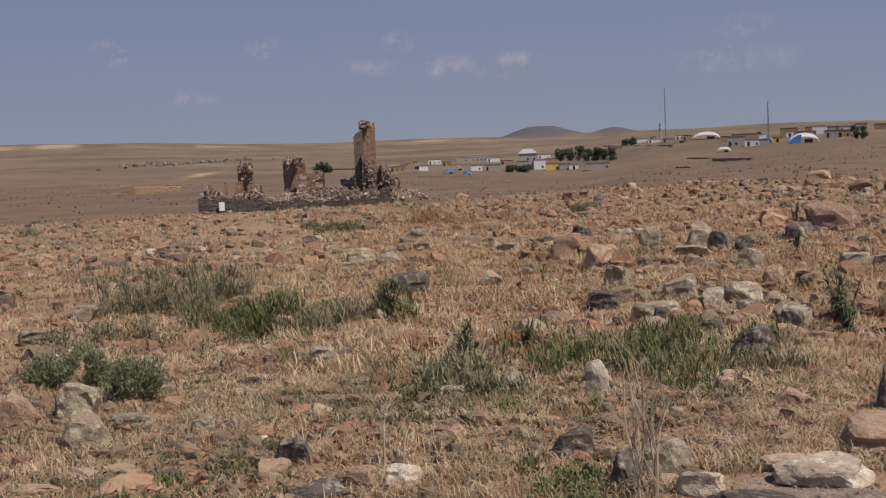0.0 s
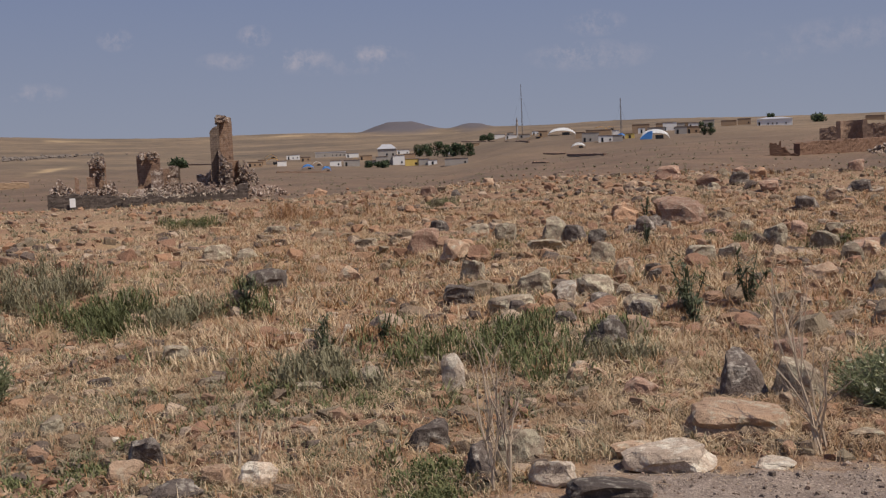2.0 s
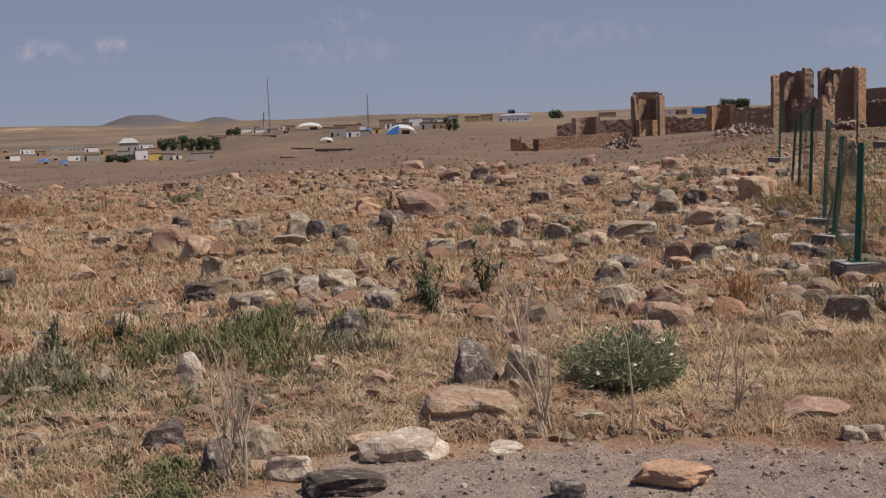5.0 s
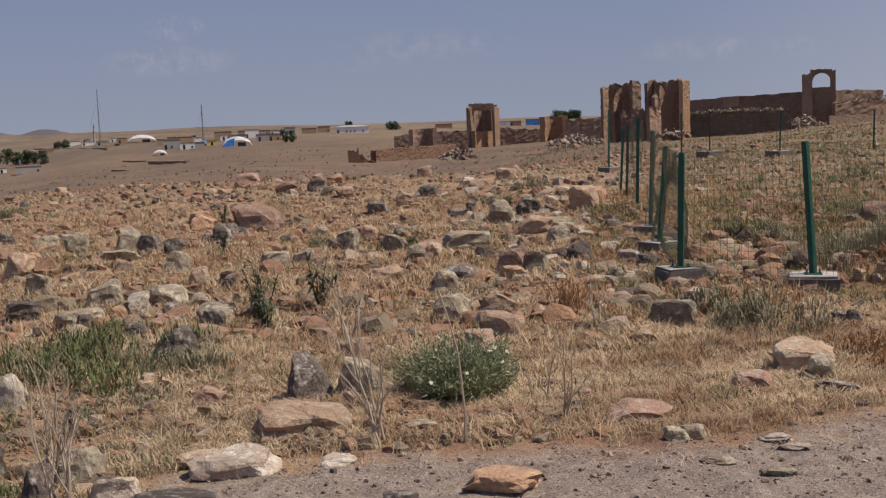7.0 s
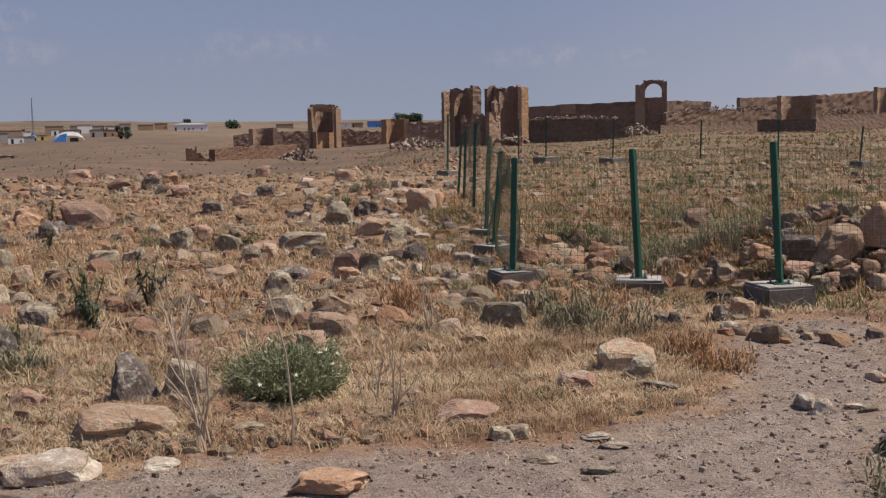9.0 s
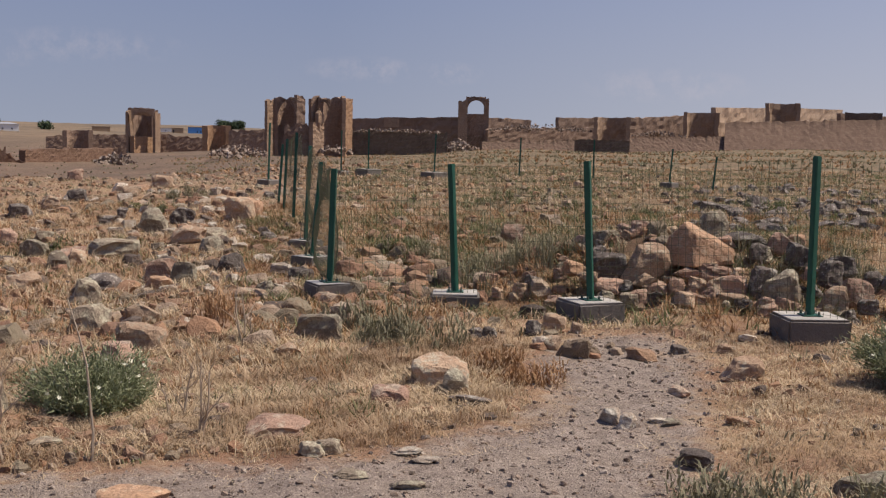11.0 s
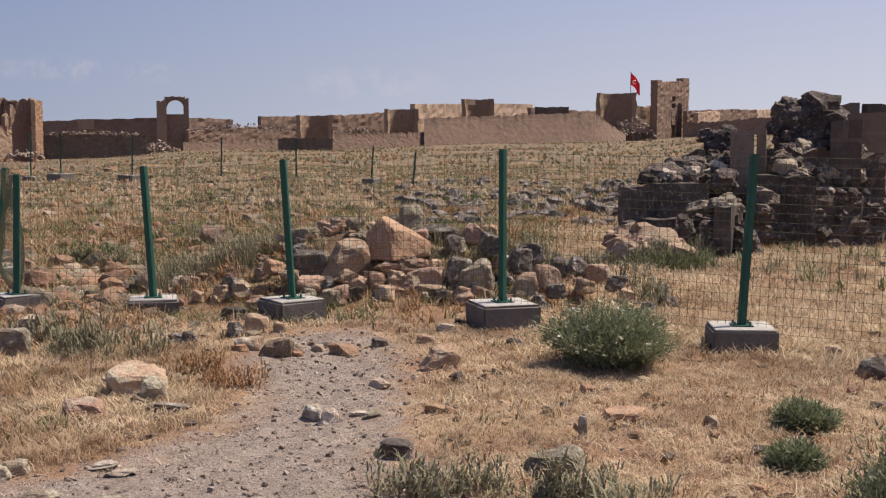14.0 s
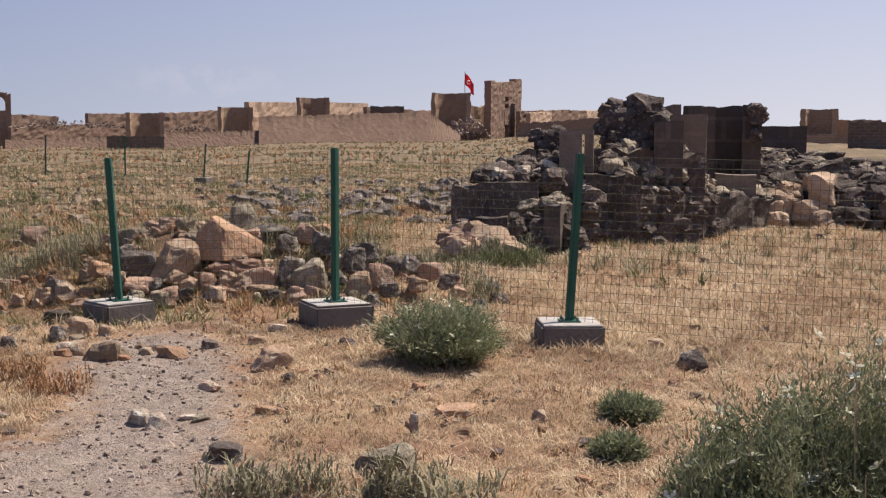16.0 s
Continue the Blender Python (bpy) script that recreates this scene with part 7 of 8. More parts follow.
rock(11.05, 5.97, 0.23, 0.18, 0.18, -38, "dark", 209, 0.32)
rock(10.28, 6.35, 0.18, 0.15, 0.11, -51, "red", 210, 0.10)
rock(10.17, 6.52, 0.18, 0.11, 0.10, -14, "tan", 211, 0.12)
rock(11.13, 5.82, 0.26, 0.17, 0.17, -27, "dark", 212, 0.34)
rock(11.24, 5.63, 0.27, 0.19, 0.17, -40, "red", 213, 0.26)
rock(11.10, 5.34, 0.23, 0.18, 0.13, -53, "dark", 214, 0.21)
rock(10.95, 5.62, 0.23, 0.19, 0.13, -16, "tan", 215, 0.17)
rock(10.33, 10.32, 0.31, 0.20, 0.19, -29, "red", 216, 0.49)
rock(9.21, 8.04, 0.21, 0.14, 0.11, -42, "tan", 217, 0.28)
rock(9.46, 7.76, 0.17, 0.12, 0.10, -55, "dark", 218, 0.22)
rock(10.55, 6.31, 0.19, 0.15, 0.12, -18, "dark", 219, 0.24)
rock(10.74, 6.47, 0.17, 0.14, 0.12, -31, "red", 220, 0.39)
rock(10.64, 5.77, 0.20, 0.13, 0.12, -44, "dark", 221, 0.15)
rock(9.84, 6.98, 0.19, 0.13, 0.11, -57, "dark", 222, 0.16)
rock(9.64, 7.24, 0.17, 0.12, 0.10, -20, "dark", 223, 0.10)
rock(10.07, 6.67, 0.19, 0.15, 0.09, -33, "red", 224, 0.10)

def split_boulder(x, y, z, yaw):
    """A large tuff boulder with a raised peak at one end and a flat broken shoulder."""
    bm = bmesh.new()
    for p in ((-0.36, -0.10, 0), (-0.10, -0.28, 0), (0.36, -0.16, 0.02), (0.37, 0.14, 0.02), (-0.20, 0.26, 0), (-0.30, -0.02, 0.28), (-0.17, -0.10, 0.44), (-0.10, 0.02, 0.46),
              (-0.06, -0.20, 0.33), (0.36, -0.14, 0.17), (0.33, 0.12, 0.21), (0.02, 0.16, 0.30), (-0.24, 0.16, 0.24), (0.30, -0.19, 0.06)):
        bm.verts.new(p)
    bmesh.ops.convex_hull(bm, input=bm.verts)
    for v in [v for v in bm.verts if not v.link_faces]:
        bm.verts.remove(v)
    bmesh.ops.bevel(bm, geom=bm.edges[:], offset=0.012, segments=1, affect="EDGES")
    bmesh.ops.triangulate(bm, faces=bm.faces)
    for _ in range(2):
        bmesh.ops.subdivide_edges(bm, edges=bm.edges, cuts=1, use_grid_fill=True)
    bm.normal_update()
    for v in bm.verts:
        v.co += v.normal * (0.012 * noise.noise(v.co * 9) + 0.006 * noise.noise(v.co * 24))
    ob = part("boulder", bm, STONE["orange"], None, m=pose(x, y, z, 0, 0, yaw))
    return tagged(ob, "large split orange tuff boulder on the stone pile", "boulder")


split_boulder(10.25, 7.51, 0.45, -37)

# smaller stones that fill the pile
pile_rng = random.Random(5)
for k in range(90):
    u_, v_ = pile_rng.gauss(0, 1.35), pile_rng.uniform(-1.15, 0.5)
    x_, y_ = 10.5 - 0.55 * u_ + 0.82 * v_, 7.75 + 0.83 * u_ + 0.57 * v_
    w_ = pile_rng.uniform(0.12, 0.26)
    rock(x_, y_, w_, w_ * 0.8, w_ * pile_rng.uniform(0.5, 0.8), pile_rng.uniform(0, 180), ("red", "dark", "tan", "grey", "red")[k % 5], 300 + k)

# more stones of the rubble field, scattered
rng = np.random.RandomState(21)
KINDS = ("tan", "grey", "dark", "orange", "red", "grey", "tan", "dark", "pale")
made_ = 0
while made_ < 60:
    a_ = radians(rng.choice([rng.uniform(-22, 40), rng.uniform(4, 34)]))
    r_ = 9.0 * math.exp(rng.uniform(0, 1.75))
    x_, y_ = r_ * math.sin(a_), r_ * math.cos(a_)
    if trail_at(np.array([x_]), np.array([y_]))[0] > 0.05 or (math.degrees(a_) < 4 and rng.uniform() < 0.55):
        continue
    w_ = rng.uniform(0.16, 0.42) * (1 + r_ / 70)
    rock(x_, y_, w_, w_ * rng.uniform(0.6, 0.95), w_ * rng.uniform(0.35, 0.7), rng.uniform(0, 180), KINDS[made_ % 9], 400 + made_)
    made_ += 1


def mixed_stone_material(name, tones):
    n = Nodes(name, 0.93)
    ramp_ = n.t.nodes.new("ShaderNodeValToRGB")
    cr = ramp_.color_ramp
    cr.interpolation = "CONSTANT"
    while len(cr.elements) < len(tones):
        cr.elements.new(0.5)
    for k, tone in enumerate(tones):
        cr.elements[k].position = k / len(tones)
        cr.elements[k].color = (*tone, 1)
    n.link(n.ge.outputs["Random Per Island"], ramp_.inputs[0])
    c = n.mix(n.span(n.noise(5, 5, 0.75), 0.50, 0.62, 0, 0.6), ramp_.outputs[0], (0.23, 0.15, 0.10))
    c = n.vary(c, n.noise(14, 4, 0.7), 0.45)
    return n.done(c, n.noise(30, 4, 0.7), 0.03, 0.9)


MIXED = mixed_stone_material("mixed_rubble", ((0.30, 0.185, 0.115), (0.215, 0.16, 0.112), (0.33, 0.19, 0.115), (0.12, 0.092, 0.076), (0.38, 0.29, 0.212), (0.255, 0.145, 0.095), (0.225, 0.18, 0.125), (0.285, 0.18, 0.12)))
GRAVEL = mixed_stone_material("grey_gravel", ((0.27, 0.215, 0.18), (0.21, 0.165, 0.14), (0.34, 0.275, 0.23), (0.15, 0.12, 0.10), (0.42, 0.345, 0.29), (0.30, 0.22, 0.17)))


def scatter_stones(name, count, place, seed, label, cuts=0, material=None):
    """Many small stones joined: place(rng) gives x, y and size."""
    rng_ = np.random.RandomState(seed)
    base = []
    for k in range(8):
        bm = worn_rock(seed * 3 + k, 0.2 + 0.08 * k, 2, 1.6) if cuts else rubble_mesh(seed + k, 0.8, 0, 0.3, 0.25 + 0.06 * k, 15)
        bm.verts.index_update()
        base.append((np.array([v.co[:] for v in bm.verts]), [[v.index for v in f.verts] for f in bm.faces]))
        bm.free()
    ps = [place(rng_) for _ in range(count)]
    xs, ys, ss = np.array(ps).T
    zs = height(xs, ys)
    vs, fs, at = [], [], 0
    for k in range(count):
        v, f = base[k % 8]
        s_ = ss[k] * np.array([1, rng_.uniform(0.65, 1), rng_.uniform(0.45, 0.9)])
        q = ((v - (0, 0, 0.5)) * s_) @ free_turn(rng_, 0.35).T + (xs[k], ys[k], zs[k] + s_[2] * 0.15)
        vs.append(q)
        fs.append(np.array(f) + at)
        at += len(v)
    return tagged(new(name, raw(name, np.concatenate(vs), np.concatenate(fs), material or MIXED)), label, "stones", kind="stuff")


def field_place(rng_):
    while True:
        a1_ = radians(rng_.choice([rng_.uniform(-24, 86), rng_.uniform(2, 36)]))
        r1_ = 5.5 * math.exp(rng_.uniform(0, 2.5))
        x1_, y1_ = r1_ * math.sin(a1_), r1_ * math.cos(a1_)
        if trail_at(x1_, y1_) < 0.3 and not (a1_ > 0.87 and r1_ < 16 and rng_.uniform() < 0.75) and wave(x1_, y1_, 4.0, 17) > -0.15 + 0.5 * rng_.uniform(-1, 1):
            return x1_, y1_, rng_.uniform(0.04, 0.17) ** 1.0 * (0.55 + r1_ / 48) * (0.6 if rng_.uniform() < 0.6 else 1.0)


def big_place(rng_):
    while True:
        a1_ = radians(rng_.choice([rng_.uniform(-24, 54), rng_.uniform(4, 36), rng_.uniform(34, 52)]))
        r1_ = 9.5 * math.exp(rng_.uniform(0, 1.8))
        x1_, y1_ = r1_ * math.sin(a1_), r1_ * math.cos(a1_)
        if wave(x1_, y1_, 6.0, 19) > -0.1 + 0.5 * rng_.uniform(-1, 1) and (a1_ > 0.08 or rng_.uniform() < 0.5):
            return x1_, y1_, min(0.34, 0.10 * math.exp(rng_.exponential(0.42))) * (0.85 + r1_ / 160)


def trail_place(rng_):
    while True:
        x1_, y1_ = rng_.uniform(-3, 9.5), rng_.uniform(2.5, 7.5)
        if rng_.uniform() < trail_at(np.array([x1_]), np.array([y1_]))[0] + 0.16:
            return x1_, y1_, min(0.035, 0.0058 * math.exp(rng_.exponential(0.5)))


def field2_place(rng_):
    a1_ = radians(rng_.uniform(53, 68))
    r1_ = rng_.uniform(24, 46)
    return r1_ * math.sin(a1_), r1_ * math.cos(a1_), rng_.uniform(0.12, 0.42)


scatter_stones("rubble", 2600, big_place, 70, "angular fist to head sized stones of the rubble field", 1)
scatter_stones("rubble", 12500, field_place, 71, "small broken stones strewn over the dry ground")
scatter_stones("gravel", 21000, trail_place, 72, "loose grey gravel on the worn path", 0, GRAVEL)
scatter_stones("rubble", 520, field2_place, 73, "field of dark broken blocks beyond the fence", 0, STONE["dark"])


def pale_place(rng_):
    k_ = rng_.uniform(0, 1) ** 1.5
    return lerp(6.0, 17.5, k_) + rng_.normal(0, 0.7 + k_), lerp(10.3, 31.0, k_) + rng_.normal(0, 0.5), rng_.uniform(0.06, 0.2) * (1 + k_)


def slope_place(rng_):
    a1_ = radians(rng_.uniform(-24, 40))
    r1_ = 48 * math.exp(rng_.uniform(0, 1.3))
    return r1_ * math.sin(a1_), r1_ * math.cos(a1_), rng_.uniform(0.12, 0.45)


scatter_stones("rubble", 120, pale_place, 74, "pale broken stones spilled along the leaning fence", 0, STONE["pale"])
scatter_stones("rubble", 260, pale_place, 76, "broken stones spilled along the leaning fence", 0)
scatter_stones("rubble", 1700, slope_place, 75, "stones strewn over the falling slope")


def outcrop_place(rng_):
    a1_ = radians(rng_.normal(-13.6, 1.3))
    r1_ = 1080 + 70 * (math.degrees(a1_) + 13.6) + rng_.normal(0, 40)
    return r1_ * math.sin(a1_), r1_ * math.cos(a1_), rng_.uniform(2.0, 5.5)


def crest_place(rng_):
    a1_ = radians(rng_.uniform(-24, 20))
    r1_ = 18 * math.exp(rng_.uniform(0, 1.1))
    return r1_ * math.sin(a1_), r1_ * math.cos(a1_), rng_.uniform(0.07, 0.3)


scatter_stones("rubble", 1500, crest_place, 78, "pale and brown stones along the crest", 0)
scatter_stones("outcrop", 130, outcrop_place, 77, "dark rock outcrop on the far plain", 0, STONE["dark"])

def chip_place(rng_):
    while True:
        a1_ = radians(rng_.uniform(-24, 44))
        r1_ = 5.6 * math.exp(rng_.uniform(0, 1.5))
        x1_, y1_ = r1_ * math.sin(a1_), r1_ * math.cos(a1_)
        if trail_at(x1_, y1_) < 0.2 and wave(x1_, y1_, 2.6, 23) > 0.05 + 0.5 * rng_.uniform(-1, 1):
            return x1_, y1_, min(0.12, 0.022 * math.exp(rng_.exponential(0.55))) * (0.8 + r1_ / 25)


scatter_stones("stone_chips", 9000, chip_place, 79, "reddish and grey stone chips in the dirt")


def bank_place(rng_):
    a1_ = radians(rng_.normal(39.5, 2.2))
    r1_ = rng_.uniform(11.8, 21.0)
    return r1_ * math.sin(a1_), r1_ * math.cos(a1_), min(0.42, 0.15 * math.exp(rng_.exponential(0.45)))


scatter_stones("rubble", 300, bank_place, 80, "bank of lichened stones behind the fence", 1)

# ---- plants ----
def blades(name, roots, tall, wide, lean, material, seed, parent=None, label="", category="", bend=1.0):
    """Thin bent leaves: one at each root (x, y, z), joined into one mesh."""
    rng_ = np.random.RandomState(seed)
    p = np.asarray(roots, dtype=float)
    n = len(p)
    h = tall * rng_.uniform(0.5, 1.25, n) if np.isscalar(tall) else np.asarray(tall) * rng_.uniform(0.6, 1.2, n)
    a_ = rng_.uniform(0, 2 * np.pi, n)
    d = np.stack([np.cos(a_), np.sin(a_), np.zeros(n)], 1)
    s = np.stack([-np.sin(a_), np.cos(a_), np.zeros(n)], 1) * (wide * rng_.uniform(0.6, 1.3, n))[:, None]
    l = (lean * rng_.uniform(0.2, 1.4, n) * h)[:, None]
    up = np.array([0, 0, 1.0])
    mid = p + d * l * 0.35 + up * (h * 0.6)[:, None]
    tip = p + d * l * (1 + 0.3 * bend) + up * (h * rng_.uniform(0.75, 1.0, n))[:, None]
    if wide >= 0.008 or lean >= 3:
        v = np.stack([p - s, p + s, tip], 1).reshape(-1, 3)
        f = np.arange(n * 3).reshape(-1, 3)
    else:
        v = np.stack([p - s, p + s, mid - s * 0.8, mid + s * 0.8, tip], 1).reshape(-1, 3)
        b = np.arange(n)[:, None] * 5
        f = np.concatenate([b + [0, 1, 3], b + [0, 3, 2], b + [2, 3, 4]])
    me = raw(name, v, f, material)
    ob = new(name, me)
    ob.parent = parent
    return tagged(ob, label, category)


def weed_patch(x, y, w, h, seed, material, stems):
    """A patch of low weeds: many leafy stems growing from the ground."""
    rng_ = np.random.RandomState(seed + 500)
    n = stems * 30
    clumps = max(2, stems // 6)
    kx, ky = rng_.normal(0, w * 0.3, clumps), rng_.normal(0, max(w * 0.36, 0.3), clumps)
    own = rng_.randint(0, clumps, stems)
    cx, cy = x + kx[own] + rng_.normal(0, 0.08 + 0.05 * w, stems), y + ky[own] + rng_.normal(0, 0.07 + 0.03 * w, stems)
    vigour = (0.45 + 0.75 * rng_.uniform(0, 1, clumps))[own]
    k = rng_.randint(0, stems, n)
    h = h * vigour[k]
    spread = 0.035
    px, py = cx[k] + rng_.normal(0, spread, n), cy[k] + rng_.normal(0, spread, n)
    lift = rng_.uniform(0, 0.75, n) ** 1.5 * h
    roots = np.stack([px, py, height(px, py) + lift - 0.01], 1)
    size = np.clip(h * 0.28, 0.03, 0.12)
    kind = {"GREEN": "green leafy weeds among the stones", "SAGE": "grey-green dusty weeds in dry grass", "RUST_GRASS": "rusty brown dead weeds"}
    label = kind["GREEN" if material is GREEN else "SAGE" if material is SAGE else "RUST_GRASS"]
    ob = blades("weeds", roots, size, 0.0052, 1.0, material, seed + 600, None, label, "weeds")
    return tagged(ob, kind="stuff")


FLOWER = []


def flower_mesh():
    bm = bmesh.new()
    for k in range(5):
        a_ = k * 1.2566
        c_, s_ = math.cos(a_), math.sin(a_)
        q = [bm.verts.new((c_ * u - s_ * v, s_ * u + c_ * v, z)) for u, v, z in ((0.1, -0.06, 0), (0.62, -0.30, 0.18), (1.0, 0, 0.22), (0.62, 0.30, 0.18), (0.1, 0.06, 0))]
        bm.faces.new(q)
    bmesh.ops.create_icosphere(bm, subdivisions=1, radius=0.16, matrix=pose(0, 0, 0.05))
    me = bpy.data.meshes.new("flower")
    bm.to_mesh(me)
    bm.free()
    me.materials.append(PETAL)
    return me


def flower_bush(x, y, w, h, seed, flowers):
    """A domed bush of thin leafy stems with cream flowers on its top."""
    rng_ = np.random.RandomState(seed + 40)
    z = land(x, y)
    label = "dense green bush starred with cream flowers" if flowers else "small low green bush in dry grass"
    ob = thing("flower_bush" if flowers else "low_bush", pose(x, y, z), label, "bush", "bushes")
    tall = h > 0.6
    stems = int(190 + 480 * min(1.8, w) * (2 if tall else 1))
    a_ = rng_.uniform(0, 6.28, stems)
    tilt = np.sqrt(rng_.uniform(0, 1, stems)) * 1.25
    long_ = rng_.uniform(0.62, 1.05, stems) * (1 + 0.15 * np.sin(a_ * 3 + seed) + 0.1 * np.sin(a_ * 7))
    long_ = np.minimum(long_, rng_.uniform(0.92, 1.06, stems))
    long_ *= 0.93 + 0.13 * np.sin(tilt * 7 + a_ * 3 + seed) * np.sin(a_ * 4 + 1) + 0.09 * np.sin(a_ * 9 + tilt * 5 + seed)
    sprig = rng_.uniform(0, 1, stems) < 0.1
    long_[sprig] *= rng_.uniform(1.05, 1.22, sprig.sum())
    tip = np.stack([np.cos(a_) * np.sin(tilt) * w / 2, np.sin(a_) * np.sin(tilt) * w / 2, np.cos(tilt * 0.95) * h], 1) * long_[:, None]
    foot = np.stack([np.cos(a_), np.sin(a_), 0 * a_], 1) * (rng_.uniform(0, 0.22, stems) * w)[:, None]
    bm = bmesh.new()
    for k in range(0, stems, 5):
        rod(bm, foot[k], tip[k], 0.004, 0.002, 3)
    tagged(part("brushwood", bm, STALK, ob), kind="stuff")
    per = 80 if tall else 24 if w < 0.45 else 38 if w < 1 else 50
    u = rng_.uniform(0.25, 1.0, (stems, per))
    c = foot[:, None] + (tip - foot)[:, None] * u[..., None] + rng_.normal(0, 0.018 + 0.01 * w, (stems, per, 3))
    c = c.reshape(-1, 3)
    c[:, 2] = np.maximum(c[:, 2], 0.01)
    n = len(c)
    out_ = np.repeat((tip - foot) / np.linalg.norm(tip - foot, axis=1)[:, None], per, axis=0) + rng_.normal(0, 0.55, (n, 3))
    out_ /= np.linalg.norm(out_, axis=1)[:, None]
    side = np.cross(out_, rng_.normal(size=(n, 3)))
    side /= np.linalg.norm(side, axis=1)[:, None]
    size = (0.0195 if tall else 0.023 if w < 1 else 0.025) * rng_.uniform(0.6, 1.4, n)[:, None]
    v = np.stack([c - side * size * 0.2, c + side * size * 0.2, c + out_ * size * 1.5], 1).reshape(-1, 3)
    shared("foliage", raw("leaves", v, np.arange(n * 3).reshape(-1, 3), BUSH), ob, Matrix())
    if flowers and not FLOWER:
        FLOWER.append(flower_mesh())
    for k in range(flowers):
        j = rng_.randint(stems)
        while tilt[j] > 1.15:
            j = rng_.randint(stems)
        s_ = rng_.uniform(0.018, 0.028) * (1.5 if tall else 0.7 if w < 1 else 0.9)
        shared("flower", FLOWER[0], ob, Matrix.Translation(tip[j] * (1.03 if w < 1 else 1.05)) @ pose(0, 0, 0, rng_.uniform(-50, 50), rng_.uniform(-50, 50), rng_.uniform(0, 360)) @ Matrix.Diagonal((s_, s_, s_, 1)))
    return ob


def thistle(x, y, w, h, seed):
    """A dark spiny thistle: upright branching stems with jagged leaves."""
    rng_ = np.random.RandomState(seed + 90)
    z = land(x, y)
    ob = thing("thistle", pose(x, y, z - 0.02), "dark green upright thistle with jagged leaves", "thistle", "thistles")
    ends = []
    for k in range(6):
        a_ = rng_.uniform(0, 6.28)
        q = Vector((math.cos(a_) * w * rng_.uniform(0.1, 0.5), math.sin(a_) * w * rng_.uniform(0.1, 0.5), h * rng_.uniform(0.45, 1.05)))
        bm = bmesh.new()
        rod(bm, (0, 0, 0), q, 0.007, 0.004, 5)
        part("stem", bm, THISTLE, ob)
        ends.append(q)
    n = 240
    k = rng_.randint(0, 6, n)
    u = rng_.uniform(0.15, 1.02, n)[:, None]
    e_ = np.array([q[:] for q in ends])[k]
    c = e_ * u + rng_.normal(0, 0.012, (n, 3))
    d = rng_.normal(size=(n, 3)) * (1, 1, 0.5)
    d /= np.linalg.norm(d, axis=1)[:, None]
    s = np.cross(d, (0, 0, 1.0))
    s /= np.maximum(np.linalg.norm(s, axis=1), 1e-6)[:, None]
    ln = (h * 0.22) * rng_.uniform(0.5, 1.3, n)[:, None]
    v = np.stack([c - s * ln * 0.10, c + s * ln * 0.10, c + d * ln], 1).reshape(-1, 3)
    shared("foliage", raw("leaves", v, np.arange(n * 3).reshape(-1, 3), THISTLE), ob, Matrix())
    return ob


def stalks(x, y, w, h, seed, count):
    """Dead standing stems, forked, leafless."""
    rng_ = random.Random(seed)
    z = land(x, y)
    ob = thing("dry_stalk", pose(x, y, z - 0.02), "dead leafless plant stalks standing in grass", "dry plant", "dry stalks")

    def grow(bm, p, d, length, r, depth):
        for _ in range(5):
            q = p + d * (length / 5)
            rod(bm, p, q, r, r * 0.82, 5)
            if depth and rng_.random() < 0.8:
                dd = (d + Vector((rng_.uniform(-0.8, 0.8), rng_.uniform(-0.8, 0.8), rng_.uniform(0, 0.3)))).normalized()
                grow(bm, q, dd, length * rng_.uniform(0.3, 0.55), r * 0.65, depth - 1)
            p, r = q, r * 0.82
            d = (d + Vector((rng_.uniform(-1, 1), rng_.uniform(-1, 1), 0)) * 0.2).normalized()
    for k in range(count):
        bm = bmesh.new()
        sp = 0.5 * w / max(h, 0.01)
        d = Vector((rng_.uniform(-sp, sp), rng_.uniform(-sp, sp), 1)).normalized()
        grow(bm, Vector((rng_.uniform(-.06, .06), rng_.uniform(-.06, .06), 0)), d, h * (1.0 if k == 0 else rng_.uniform(0.45, 0.95)), 0.0095, 0 if count == 1 else 2)
        part("stem", bm, STALK, ob)
    return ob


# ---- plants that can be told apart ----
flower_bush(3.32, 6.71, 0.94, 0.41, 1, 55)
flower_bush(8.32, 3.95, 1.16, 0.50, 2, 75)
flower_bush(5.00, 0.43, 1.05, 0.97, 3, 46)
flower_bush(4.74, 0.74, 0.85, 0.80, 4, 34)
flower_bush(4.61, 0.88, 0.62, 0.63, 5, 14)
flower_bush(7.19, 2.11, 0.44, 0.15, 6, 0)
flower_bush(6.34, 1.87, 0.32, 0.13, 7, 0)
flower_bush(-2.51, 8.33, 0.47, 0.33, 8, 2)
flower_bush(-3.12, 9.07, 0.50, 0.32, 9, 14)
flower_bush(-3.43, 9.06, 0.32, 0.28, 10, 6)
weed_patch(4.98, 2.93, 0.56, 0.32, 11, SAGE, 60)
weed_patch(14.83, 6.21, 0.67, 0.33, 12, GREEN, 40)
weed_patch(5.24, 2.61, 0.17, 0.11, 13, SAGE, 16)
weed_patch(6.41, 7.68, 0.61, 0.38, 14, SAGE, 70)
weed_patch(5.99, 6.01, 0.48, 0.24, 15, RUST_GRASS, 40)
weed_patch(1.22, 9.10, 1.40, 0.31, 16, GREEN, 150)
weed_patch(2.04, 8.56, 0.62, 0.21, 17, SAGE, 60)
weed_patch(1.80, 10.41, 0.30, 0.17, 18, GREEN, 30)
weed_patch(0.36, 5.72, 0.23, 0.13, 19, GREEN, 34)
weed_patch(7.40, 17.08, 0.49, 0.30, 20, GREEN, 30)
